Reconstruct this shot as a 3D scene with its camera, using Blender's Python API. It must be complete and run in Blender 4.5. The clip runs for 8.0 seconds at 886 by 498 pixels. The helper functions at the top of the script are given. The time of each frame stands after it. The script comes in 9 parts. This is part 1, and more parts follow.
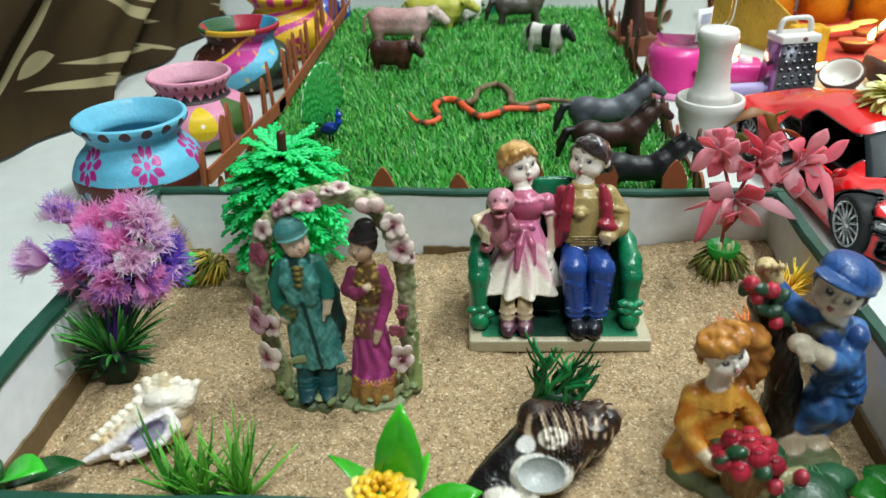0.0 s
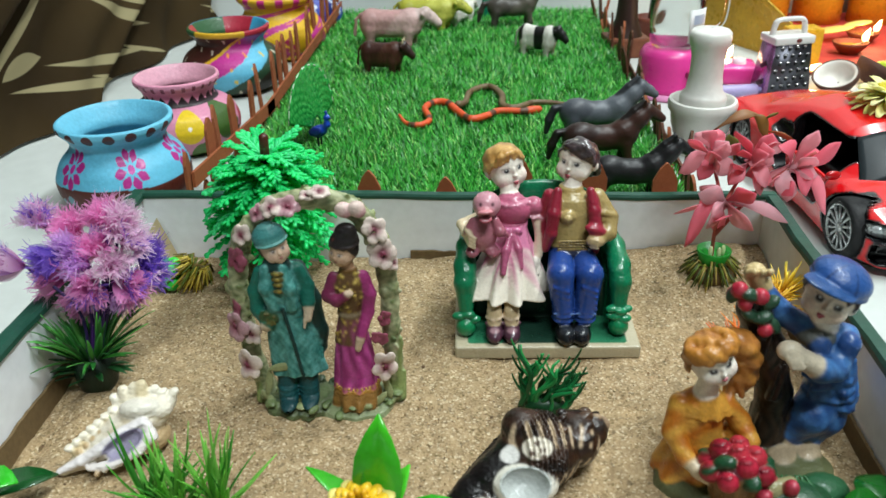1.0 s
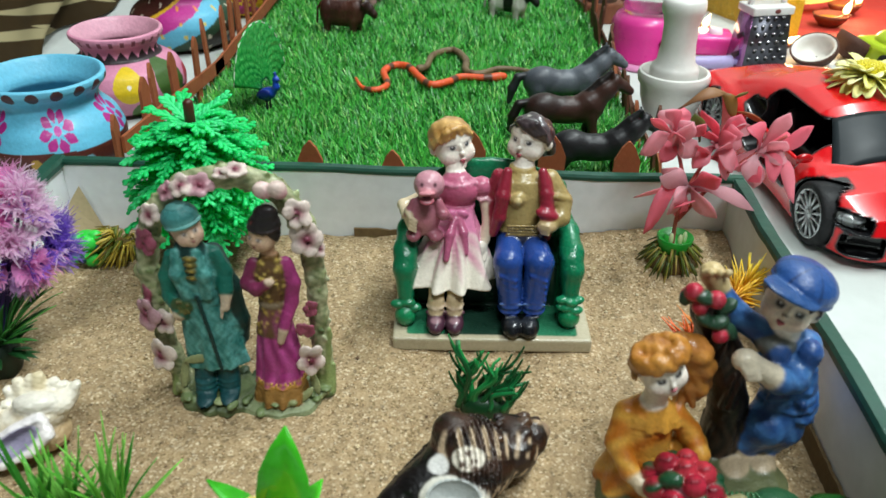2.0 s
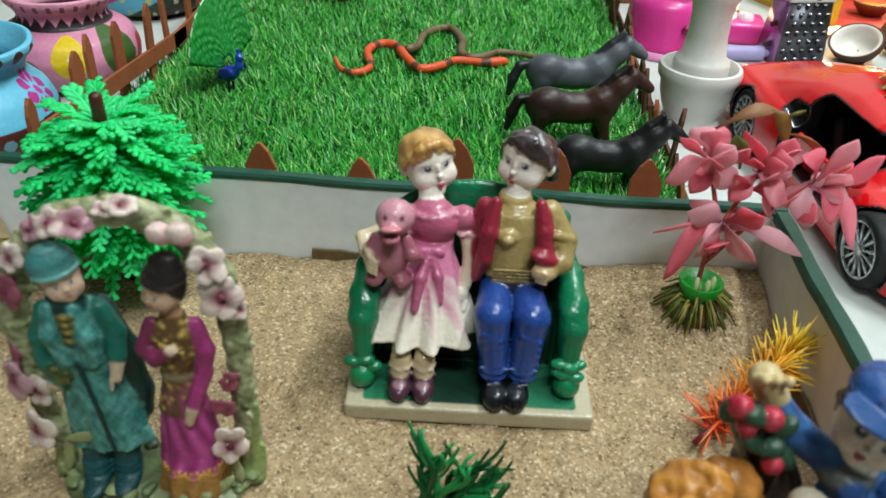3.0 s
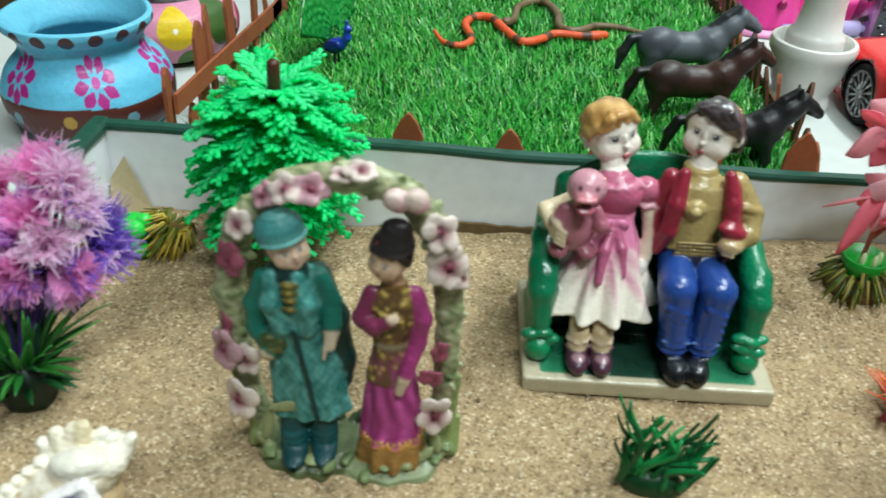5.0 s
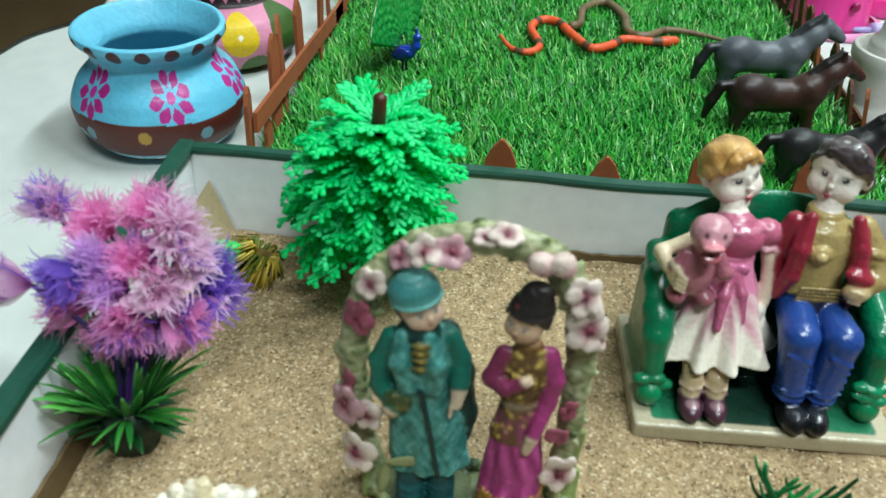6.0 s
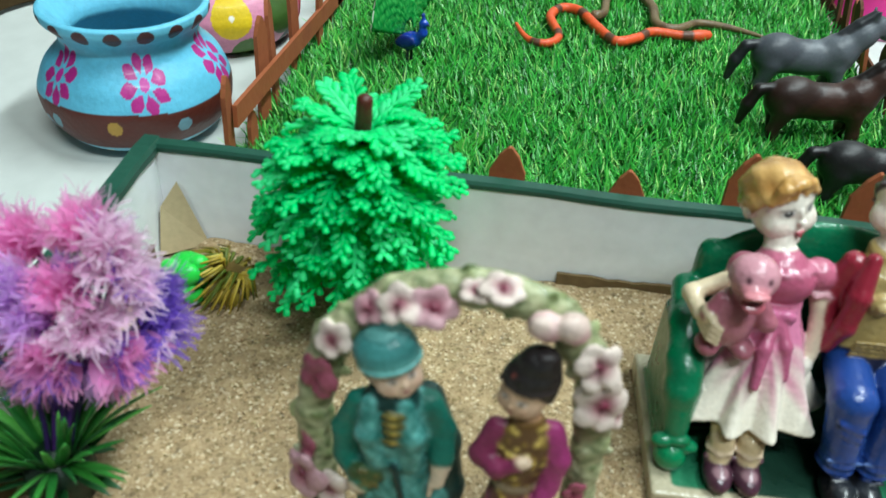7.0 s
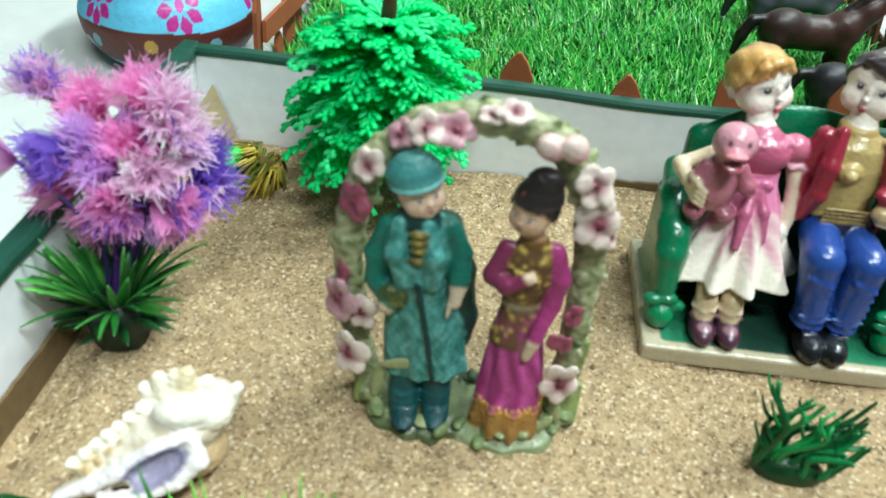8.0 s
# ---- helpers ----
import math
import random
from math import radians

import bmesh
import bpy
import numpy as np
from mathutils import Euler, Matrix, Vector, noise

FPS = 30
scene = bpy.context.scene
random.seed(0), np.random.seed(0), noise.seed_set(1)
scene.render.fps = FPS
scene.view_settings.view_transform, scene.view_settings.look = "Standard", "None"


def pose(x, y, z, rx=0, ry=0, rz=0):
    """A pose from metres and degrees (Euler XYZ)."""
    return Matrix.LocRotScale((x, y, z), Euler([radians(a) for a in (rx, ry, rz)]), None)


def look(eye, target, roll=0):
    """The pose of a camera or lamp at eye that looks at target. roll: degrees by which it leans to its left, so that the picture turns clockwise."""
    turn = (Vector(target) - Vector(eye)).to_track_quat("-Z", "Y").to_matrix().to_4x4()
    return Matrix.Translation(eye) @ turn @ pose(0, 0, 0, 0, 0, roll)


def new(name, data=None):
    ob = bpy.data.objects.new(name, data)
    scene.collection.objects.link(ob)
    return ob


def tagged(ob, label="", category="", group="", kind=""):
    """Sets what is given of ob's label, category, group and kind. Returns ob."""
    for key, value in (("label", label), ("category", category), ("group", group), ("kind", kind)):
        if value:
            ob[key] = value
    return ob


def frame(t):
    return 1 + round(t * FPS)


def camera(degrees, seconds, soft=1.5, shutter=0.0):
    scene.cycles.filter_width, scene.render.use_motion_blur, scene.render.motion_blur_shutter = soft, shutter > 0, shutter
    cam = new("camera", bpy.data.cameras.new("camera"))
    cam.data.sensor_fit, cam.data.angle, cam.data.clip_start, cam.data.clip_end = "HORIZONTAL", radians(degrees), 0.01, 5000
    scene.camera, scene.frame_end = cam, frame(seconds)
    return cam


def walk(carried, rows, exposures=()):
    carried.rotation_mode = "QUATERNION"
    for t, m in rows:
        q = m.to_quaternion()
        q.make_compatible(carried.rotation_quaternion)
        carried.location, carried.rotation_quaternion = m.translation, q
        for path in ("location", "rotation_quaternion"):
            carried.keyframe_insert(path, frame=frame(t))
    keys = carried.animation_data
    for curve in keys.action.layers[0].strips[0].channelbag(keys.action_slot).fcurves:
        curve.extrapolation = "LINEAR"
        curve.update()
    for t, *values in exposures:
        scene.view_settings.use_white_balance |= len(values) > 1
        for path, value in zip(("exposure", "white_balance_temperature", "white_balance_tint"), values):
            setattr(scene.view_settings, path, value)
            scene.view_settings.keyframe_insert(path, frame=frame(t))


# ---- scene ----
cam = camera(56.7, 8.0, soft=1.5, shutter=0.2)
cam.data.dof.use_dof, cam.data.dof.focus_distance, cam.data.dof.aperture_fstop = True, 0.55, 16.0
PATH = [
    (0, (0.044, -0.002, 0.292), (-0.07, 1.751, -0.664), -1.4),
    (0.5, (0.05, 0.0, 0.29), (-0.061, 1.755, -0.662), -1.4),
    (1, (0.051, 0.007, 0.289), (-0.058, 1.763, -0.663), -1.4),
    (1.5, (0.062, 0.021, 0.284), (-0.014, 1.766, -0.69), -0.2),
    (1.7, (0.066, 0.028, 0.284), (0.003, 1.759, -0.714), 0.2),
    (2.8, (0.076, 0.127, 0.266), (0.025, 1.797, -0.834), 2.8),
    (3, (0.079, 0.146, 0.263), (0.03, 1.813, -0.841), 3.1),
    (3.5, (0.091, 0.172, 0.256), (0.045, 1.826, -0.868), 3.4),
    (4, (0.077, 0.161, 0.259), (0.03, 1.808, -0.875), 3.4),
    (4.5, (0.048, 0.148, 0.258), (-0.009, 1.789, -0.884), 3.2),
    (5, (0.006, 0.143, 0.254), (-0.065, 1.781, -0.891), 3.1),
    (5.2, (-0.016, 0.146, 0.253), (-0.092, 1.781, -0.897), 3.1),
    (6.3, (-0.037, 0.177, 0.271), (-0.152, 1.768, -0.938), 3.2),
    (6.5, (-0.036, 0.189, 0.268), (-0.158, 1.773, -0.948), 3.6),
    (7, (-0.033, 0.217, 0.251), (-0.164, 1.79, -0.976), 4.2),
    (7.5, (-0.033, 0.198, 0.234), (-0.166, 1.752, -1.02), 4.6),
    (8, (-0.03, 0.162, 0.238), (-0.164, 1.715, -1.016), 4.7),
]
walk(cam, [(t, look(eye, target, roll)) for t, eye, target, roll in PATH], exposures=[(0.0, 0.0, 6480, 8), (1.7, 0.0, 6480, 8), (3.5, -0.18, 6500, 7), (4.2, -0.06, 6420, 6), (5.0, 0.1, 6320, 4), (6.5, 0.06, 6280, 3), (7.0, 0.15, 6260, 3), (7.5, 0.34, 6240, 3), (8.0, 0.45, 6240, 3)])

# ---- world, light ----
world = bpy.data.worlds.new("room_air")
world.use_nodes = True
scene.world = world
world.node_tree.nodes["Background"].inputs[0].default_value = (0.85, 0.92, 1.0, 1)
world.node_tree.nodes["Background"].inputs[1].default_value = 0.035


def area_lamp(name, eye, target, sx, sy, watts, colour):
    data = bpy.data.lights.new(name, "AREA")
    data.shape, data.size, data.size_y, data.energy, data.color = "RECTANGLE", sx, sy, watts, colour
    lamp = new(name, data)
    lamp.matrix_world = look(eye, target)
    return lamp


# two ceiling tubes above the table
area_lamp("ceiling_tube_light", (0.45, -0.62, 2.28), (0.15, 0.5, 0), 1.2, 0.14, 42, (0.92, 1.0, 1.01))
area_lamp("ceiling_tube_light", (0.95, 0.72, 2.28), (0.35, 0.72, 0), 1.2, 0.14, 54, (0.92, 1.0, 1.01))


def flame_lamp(x, y, z, watts):
    data = bpy.data.lights.new("flame_light", "POINT")
    data.energy, data.color, data.shadow_soft_size = watts, (1.0, 0.66, 0.32), 0.006
    new("flame_light", data).location = (x, y, z)


# ---- materials ----
def C(code):
    """Linear colour of an sRGB hex code."""
    v = [int(code[i:i + 2], 16) / 255 for i in (0, 2, 4)]
    return tuple(c / 12.92 if c < 0.04045 else ((c + 0.055) / 1.055) ** 2.4 for c in v)


def material(name, colour=(0.8, 0.8, 0.8), rough=0.5, vary=0.12, scale=60.0, bump=0.1, bump_scale=None, metal=0.0,
             coat=0.0, attribute="", transmission=0.0, subsurface=0.0, second=None, spots=0.5, random_tint=0.0, ior=1.45):
    """A surface with variation at two scales, relief, and a colour from the mesh's paint where attribute is given."""
    m = bpy.data.materials.new(name)
    m.use_nodes = True
    nt = m.node_tree
    b = nt.nodes["Principled BSDF"]
    link = nt.links.new
    co = nt.nodes.new("ShaderNodeTexCoord")
    n1 = nt.nodes.new("ShaderNodeTexNoise")
    n1.inputs["Scale"].default_value, n1.inputs["Detail"].default_value = scale, 5
    n2 = nt.nodes.new("ShaderNodeTexNoise")
    n2.inputs["Scale"].default_value, n2.inputs["Detail"].default_value = scale * 7.3, 3
    for n in (n1, n2):
        link(co.outputs["Object"], n.inputs["Vector"])
    if attribute:
        base = nt.nodes.new("ShaderNodeAttribute")
        base.attribute_name = attribute
        colour_out = base.outputs["Color"]
    elif second:
        ramp = nt.nodes.new("ShaderNodeValToRGB")
        ramp.color_ramp.elements[0].position, ramp.color_ramp.elements[1].position = spots - 0.12, spots + 0.12
        ramp.color_ramp.elements[0].color, ramp.color_ramp.elements[1].color = (*colour, 1), (*second, 1)
        link(n1.outputs["Fac"], ramp.inputs["Fac"])
        colour_out = ramp.outputs["Color"]
    else:
        base = nt.nodes.new("ShaderNodeRGB")
        base.outputs[0].default_value = (*colour, 1)
        colour_out = base.outputs[0]
    add = nt.nodes.new("ShaderNodeMath")
    add.operation = "ADD"
    link(n1.outputs["Fac"], add.inputs[0])
    link(n2.outputs["Fac"], add.inputs[1])
    span = nt.nodes.new("ShaderNodeMapRange")
    span.inputs["From Min"].default_value, span.inputs["From Max"].default_value = 0.6, 1.4
    span.inputs["To Min"].default_value, span.inputs["To Max"].default_value = 1 - vary, 1 + vary
    link(add.outputs[0], span.inputs["Value"])
    factor = span.outputs["Result"]
    if random_tint:
        geo = nt.nodes.new("ShaderNodeNewGeometry")
        rnd = nt.nodes.new("ShaderNodeMapRange")
        rnd.inputs["To Min"].default_value, rnd.inputs["To Max"].default_value = 1 - random_tint, 1 + random_tint
        link(geo.outputs["Random Per Island"], rnd.inputs["Value"])
        mul = nt.nodes.new("ShaderNodeMath")
        mul.operation = "MULTIPLY"
        link(factor, mul.inputs[0])
        link(rnd.outputs["Result"], mul.inputs[1])
        factor = mul.outputs[0]
    mix = nt.nodes.new("ShaderNodeVectorMath")
    mix.operation = "SCALE"
    link(colour_out, mix.inputs[0])
    link(factor, mix.inputs["Scale"])
    link(mix.outputs["Vector"], b.inputs["Base Color"])
    rr = nt.nodes.new("ShaderNodeMapRange")
    rr.inputs["From Min"].default_value, rr.inputs["From Max"].default_value = 0.3, 0.7
    rr.inputs["To Min"].default_value, rr.inputs["To Max"].default_value = max(0.02, rough * 0.82), min(1, rough * 1.18)
    link(n1.outputs["Fac"], rr.inputs["Value"])
    link(rr.outputs["Result"], b.inputs["Roughness"])
    b.inputs["Metallic"].default_value = metal
    b.inputs["Coat Weight"].default_value, b.inputs["Coat Roughness"].default_value = coat, 0.12
    b.inputs["Transmission Weight"].default_value = transmission
    b.inputs["IOR"].default_value = ior
    if subsurface:
        b.inputs["Subsurface Weight"].default_value = subsurface
        b.inputs["Subsurface Radius"].default_value = (0.004, 0.004, 0.004)
        b.inputs["Subsurface Scale"].default_value = 0.5
    if bump:
        n3 = nt.nodes.new("ShaderNodeTexNoise")
        n3.inputs["Scale"].default_value, n3.inputs["Detail"].default_value = bump_scale or scale * 5, 4
        link(co.outputs["Object"], n3.inputs["Vector"])
        bp = nt.nodes.new("ShaderNodeBump")
        bp.inputs["Strength"].default_value, bp.inputs["Distance"].default_value = bump, 0.001
        link(n3.outputs["Fac"], bp.inputs["Height"])
        link(bp.outputs["Normal"], b.inputs["Normal"])
    return m


RESIN = material("painted_resin", rough=0.3, vary=0.12, scale=90, bump=0.22, bump_scale=420, attribute="paint", coat=0.25)
RESIN_DULL = material("dull_painted_resin", rough=0.5, vary=0.22, scale=120, bump=0.4, bump_scale=480, attribute="paint", coat=0.1)
RUBBER_TOY = material("moulded_toy_plastic", rough=0.45, vary=0.15, scale=90, bump=0.2, bump_scale=350, attribute="paint")
CLAY_POT = material("painted_clay", rough=0.5, vary=0.13, scale=45, bump=0.5, bump_scale=260, attribute="paint", coat=0.08)
SHELL_MAT = material("sea_shell", rough=0.38, vary=0.14, scale=110, bump=0.4, bump_scale=300, attribute="paint", coat=0.2)
PLANT_PAINT = material("dyed_plant_plastic", rough=0.38, vary=0.12, scale=110, bump=0.12, attribute="paint", subsurface=0.15)


# ---- shaping helpers ----
def thing(name, label, category, at=(0, 0, 0), turn=0.0, group=""):
    ob = new(name)
    ob.empty_display_size = 0.01
    ob.matrix_basis = pose(*at, 0, 0, turn)
    return tagged(ob, label, category, group)


class Geo:
    """Vertices, faces and paint of one mesh in the making."""

    def __init__(self):
        self.v, self.f, self.c, self.n = [], [], [], 0

    def add(self, verts, faces, colour=(1, 1, 1)):
        verts = np.asarray(verts, float).reshape(-1, 3)
        self.v.append(verts)
        self.f.extend([tuple(i + self.n for i in f) for f in faces])
        col = np.asarray(colour, float)
        self.c.append(np.broadcast_to(col, (len(verts), 3)) if col.ndim == 1 else col)
        self.n += len(verts)
        return self

    def box(self, c, half, colour=(1, 1, 1), bevel=0.0, turn=(0, 0, 0)):
        bm = bmesh.new()
        bmesh.ops.create_cube(bm, size=2, matrix=Matrix.Diagonal((*half, 1)))
        if bevel:
            bmesh.ops.bevel(bm, geom=bm.edges[:], offset=bevel, segments=2, affect="EDGES", profile=0.6)
        m = pose(*c, *turn)
        bm.verts.index_update()
        self.add([m @ v.co for v in bm.verts], [[v.index for v in f.verts] for f in bm.faces], colour)
        bm.free()
        return self

    def lathe(self, profile, c=(0, 0, 0), seg=48, colour=(1, 1, 1), turn=(0, 0, 0), squash=1.0):
        """Turns (radius, height) pairs round the z axis."""
        ang = np.linspace(0, 2 * np.pi, seg, endpoint=False)
        m = pose(*c, *turn)
        v = [m @ Vector((r * math.cos(a), squash * r * math.sin(a), z)) for r, z in profile for a in ang]
        f = [(i * seg + j, i * seg + (j + 1) % seg, (i + 1) * seg + (j + 1) % seg, (i + 1) * seg + j)
             for i in range(len(profile) - 1) for j in range(seg)]
        return self.add(v, f, colour)

    def ball(self, c, r, colour=(1, 1, 1), turn=(0, 0, 0), n=12):
        r = (r, r, r) if np.isscalar(r) else r
        prof = [(max(1e-4, math.sin(t)), -math.cos(t)) for t in np.linspace(0.02, math.pi - 0.02, n)]
        m = pose(*c, *turn) @ Matrix.Diagonal((*r, 1))
        seg = n + 4
        v = [m @ Vector((q * math.cos(a), q * math.sin(a), z)) for q, z in prof for a in np.linspace(0, 2 * math.pi, seg, endpoint=False)]
        f = [(i * seg + j, i * seg + (j + 1) % seg, (i + 1) * seg + (j + 1) % seg, (i + 1) * seg + j) for i in range(n - 1) for j in range(seg)]
        return self.add(v, f, colour)

    def tube(self, points, radii, colour=(1, 1, 1), seg=8, flat=1.0):
        """A round bar along points; radii one number or one each; colour one or one each point."""
        p = np.asarray(points, float)
        n = len(p)
        r = np.broadcast_to(radii, (n,))
        tan = np.gradient(p, axis=0)
        tan /= np.linalg.norm(tan, axis=1)[:, None] + 1e-12
        up = np.array((0.0, 0, 1)) if abs(tan[0][2]) < 0.9 else np.array((0.0, 1, 0))
        v, side = [], np.cross(tan[0], up)
        for i in range(n):
            side = side - tan[i] * side.dot(tan[i])
            side /= np.linalg.norm(side) + 1e-12
            oth = np.cross(tan[i], side)
            for a in np.linspace(0, 2 * math.pi, seg, endpoint=False):
                v.append(p[i] + r[i] * (math.cos(a) * side + flat * math.sin(a) * oth))
        f = [(i * seg + j, i * seg + (j + 1) % seg, (i + 1) * seg + (j + 1) % seg, (i + 1) * seg + j) for i in range(n - 1) for j in range(seg)]
        f += [tuple(range(seg))[::-1], tuple((n - 1) * seg + j for j in range(seg))]
        col = np.asarray(colour, float)
        return self.add(v, f, np.repeat(col, seg, axis=0) if col.ndim == 2 else col)

    def blade(self, points, widths, side, colour=(1, 1, 1), fold=0.0):
        """A leaf: a strip of three rows along points, as wide as widths, folded along its middle."""
        p, side = np.asarray(points, float), np.asarray(side, float)
        side = side / (np.linalg.norm(side) + 1e-12)
        tan = np.gradient(p, axis=0)
        nrm = np.cross(tan, side)
        nrm /= np.linalg.norm(nrm, axis=1)[:, None] + 1e-12
        w = np.asarray(widths, float)[:, None]
        v = np.stack([p - side * w + nrm * w * fold, p, p + side * w + nrm * w * fold], 1).reshape(-1, 3)
        f = [q for i in range(len(p) - 1) for q in ((3 * i, 3 * i + 1, 3 * i + 4, 3 * i + 3), (3 * i + 1, 3 * i + 2, 3 * i + 5, 3 * i + 4))]
        col = np.asarray(colour, float)
        return self.add(v, f, np.repeat(col, 3, axis=0) if col.ndim == 2 else col)

    def mesh(self, name, smooth=True):
        me = bpy.data.meshes.new(name)
        v = np.concatenate(self.v)
        me.from_pydata(v.tolist(), [], self.f)
        at = me.attributes.new("paint", "FLOAT_COLOR", "POINT")
        col = np.ones((len(v), 4), np.float32)
        col[:, :3] = np.concatenate(self.c)
        at.data.foreach_set("color", col.ravel())
        me.polygons.foreach_set("use_smooth", np.full(len(me.polygons), smooth))
        me.update()
        return me


def part(name, geo, mat, parent=None, label="", smooth=True, thick=0.0, at=None, crease=None):
    """Links a Geo as one mesh object under a thing or a part."""
    me = geo.mesh(name, smooth)
    me.materials.append(mat)
    ob = new(name, me)
    ob.parent = parent
    if at is not None:
        ob.matrix_basis = at
    if thick:
        s = ob.modifiers.new("thickness", "SOLIDIFY")
        s.thickness, s.offset = thick, 0
    if crease:
        me.set_sharp_from_angle(angle=radians(crease))
    return tagged(ob, label) if label else ob


class Clay:
    """A sculpted, painted body: rounded forms melted into one skin."""

    def __init__(self, lo, hi, step):
        self.lo, self.h, self.broad = np.array(lo, float), step, (0.0, 1.0, 0.0)
        self.ax = [np.arange(a, b + step, step, dtype=np.float32) for a, b in zip(lo, hi)]
        shape = [len(a) for a in self.ax]
        self.d = np.full(shape, 1.0, np.float32)
        self.c = np.ones((*shape, 3), np.float32)

    def put(self, dist, lo, hi, colour, k=0.002, mode="add"):
        pad = k + 3 * self.h
        sl = []
        for a, l, u in zip(self.ax, lo, hi):
            i, j = np.searchsorted(a, (l - pad, u + pad))
            if i >= j:
                return self
            sl.append(slice(i, j))
        sl = tuple(sl)
        X, Y, Z = np.meshgrid(*[a[s] for a, s in zip(self.ax, sl)], indexing="ij")
        nd, old = dist(X, Y, Z).astype(np.float32), self.d[sl]
        if callable(colour):
            colour = colour(X, Y, Z)
        col = np.asarray(colour, np.float32)
        if mode == "cut":
            w = np.clip((-nd - old) / (1.2 * self.h) + 0.5, 0, 1)
            self.d[sl] = np.maximum(old, -nd)
            w = np.where(nd < self.h * 1.5, 1, 0)
        elif mode == "paint":
            w = np.clip(0.5 - nd / self.h, 0, 1)
        else:
            w = np.clip((old - nd) / (1.2 * self.h) + 0.5, 0, 1)
            q = np.maximum(k - np.abs(old - nd), 0) / max(k, 1e-6)
            self.d[sl] = np.minimum(old, nd) - q * q * k * 0.25
        self.c[sl] = self.c[sl] * (1 - w[..., None]) + col * w[..., None]
        return self

    def ball(self, c, r, colour, turn=(0, 0, 0), k=0.002, mode="add"):
        r = np.array((r, r, r) if np.isscalar(r) else r, float)
        m = np.array(Euler([radians(a) for a in turn]).to_matrix())
        big = np.abs(m) @ r if any(turn) else r

        def dist(X, Y, Z):
            p = (X - c[0], Y - c[1], Z - c[2])
            q = [m[0, i] * p[0] + m[1, i] * p[1] + m[2, i] * p[2] for i in range(3)]
            a = np.sqrt(sum((v / s) ** 2 for v, s in zip(q, r)))
            b = np.sqrt(sum((v / (s * s)) ** 2 for v, s in zip(q, r)))
            return a * (a - 1) / (b + 1e-9)
        return self.put(dist, np.array(c) - big, np.array(c) + big, colour, k, mode)

    def limb(self, a, b, ra, rb, colour, k=0.002, mode="add"):
        a, b = np.array(a, float), np.array(b, float)
        e = b - a

        def dist(X, Y, Z):
            p = (X - a[0], Y - a[1], Z - a[2])
            t = np.clip((p[0] * e[0] + p[1] * e[1] + p[2] * e[2]) / (e @ e + 1e-12), 0, 1)
            return np.sqrt(sum((p[i] - t * e[i]) ** 2 for i in range(3))) - (ra + (rb - ra) * t)
        m = max(ra, rb)
        return self.put(dist, np.minimum(a, b) - m, np.maximum(a, b) + m, colour, k, mode)

    def path(self, points, radii, colour, k=0.0015):
        radii = [radii] * len(points) if np.isscalar(radii) else radii
        for i in range(len(points) - 1):
            self.limb(points[i], points[i + 1], radii[i], radii[i + 1], colour, k)
        return self

    def slab(self, c, half, colour, rnd=0.002, turn=(0, 0, 0), k=0.001, mode="add"):
        m = np.array(Euler([radians(a) for a in turn]).to_matrix())
        h = np.array(half, float) - rnd
        big = np.abs(m) @ np.array(half, float)

        def dist(X, Y, Z):
            p = (X - c[0], Y - c[1], Z - c[2])
            q = [np.abs(m[0, i] * p[0] + m[1, i] * p[1] + m[2, i] * p[2]) - h[i] for i in range(3)]
            return np.sqrt(sum(np.maximum(v, 0) ** 2 for v in q)) + np.minimum(np.maximum.reduce(q), 0) - rnd
        return self.put(dist, np.array(c) - big, np.array(c) + big, colour, k, mode)

    def gown(self, c, zs, rxs, rys, colour, n=0, amp=0.0, lean=(0, 0), k=0.001, phase=0.0):
        """An upright form of oval sections, fluted n times, deepest at its lowest section."""
        def dist(X, Y, Z):
            u = (Z - zs[0]) / (zs[-1] - zs[0])
            x, y = X - c[0] - lean[0] * u, Y - c[1] - lean[1] * u
            rx, ry = np.interp(Z, zs, rxs), np.interp(Z, zs, rys)
            rho = np.sqrt((x / rx) ** 2 + (y / ry) ** 2)
            wave = amp * np.clip(1 - u, 0, 1) * np.sin(n * np.arctan2(y, x) + phase) if n else 0
            side = (rho - 1 - wave) * np.minimum(rx, ry) * 0.85
            return np.maximum(side, np.maximum(zs[0] - Z, Z - zs[-1]))
        m = 1.25 * max(max(rxs), max(rys)) + max(abs(lean[0]), abs(lean[1]))
        return self.put(dist, (c[0] - m, c[1] - m, zs[0]), (c[0] + m, c[1] + m, zs[-1]), colour, k)

    def rough(self, amount, wave):
        """Uneven, hand-made skin."""
        X, Y, Z = np.meshgrid(*[a / wave for a in self.ax], indexing="ij")
        self.d += (amount * (np.sin(X * 1.7 + 2 * np.sin(Y * 1.3)) * np.sin(Y * 1.9 + 2 * np.sin(Z * 1.1)) * np.sin(Z * 1.5 + 2 * np.sin(X * 0.9)))).astype(np.float32)
        return self

    def arrays(self):
        """Corners, four-sided faces and paint of the skin."""
        d, c = self.d, self.c
        s = d < 0
        n = [k - 1 for k in d.shape]
        cut = lambda a, o: a[o[0]:o[0] + n[0], o[1]:o[1] + n[1], o[2]:o[2] + n[2]]
        corner = [(i, j, k) for i in (0, 1) for j in (0, 1) for k in (0, 1)]
        count = sum(cut(s, o).astype(np.int8) for o in corner)
        cell = np.argwhere((count > 0) & (count < 8))
        val = {o: d[tuple((cell + o).T)] for o in corner}
        tot, num = np.zeros((len(cell), 3)), np.zeros(len(cell))
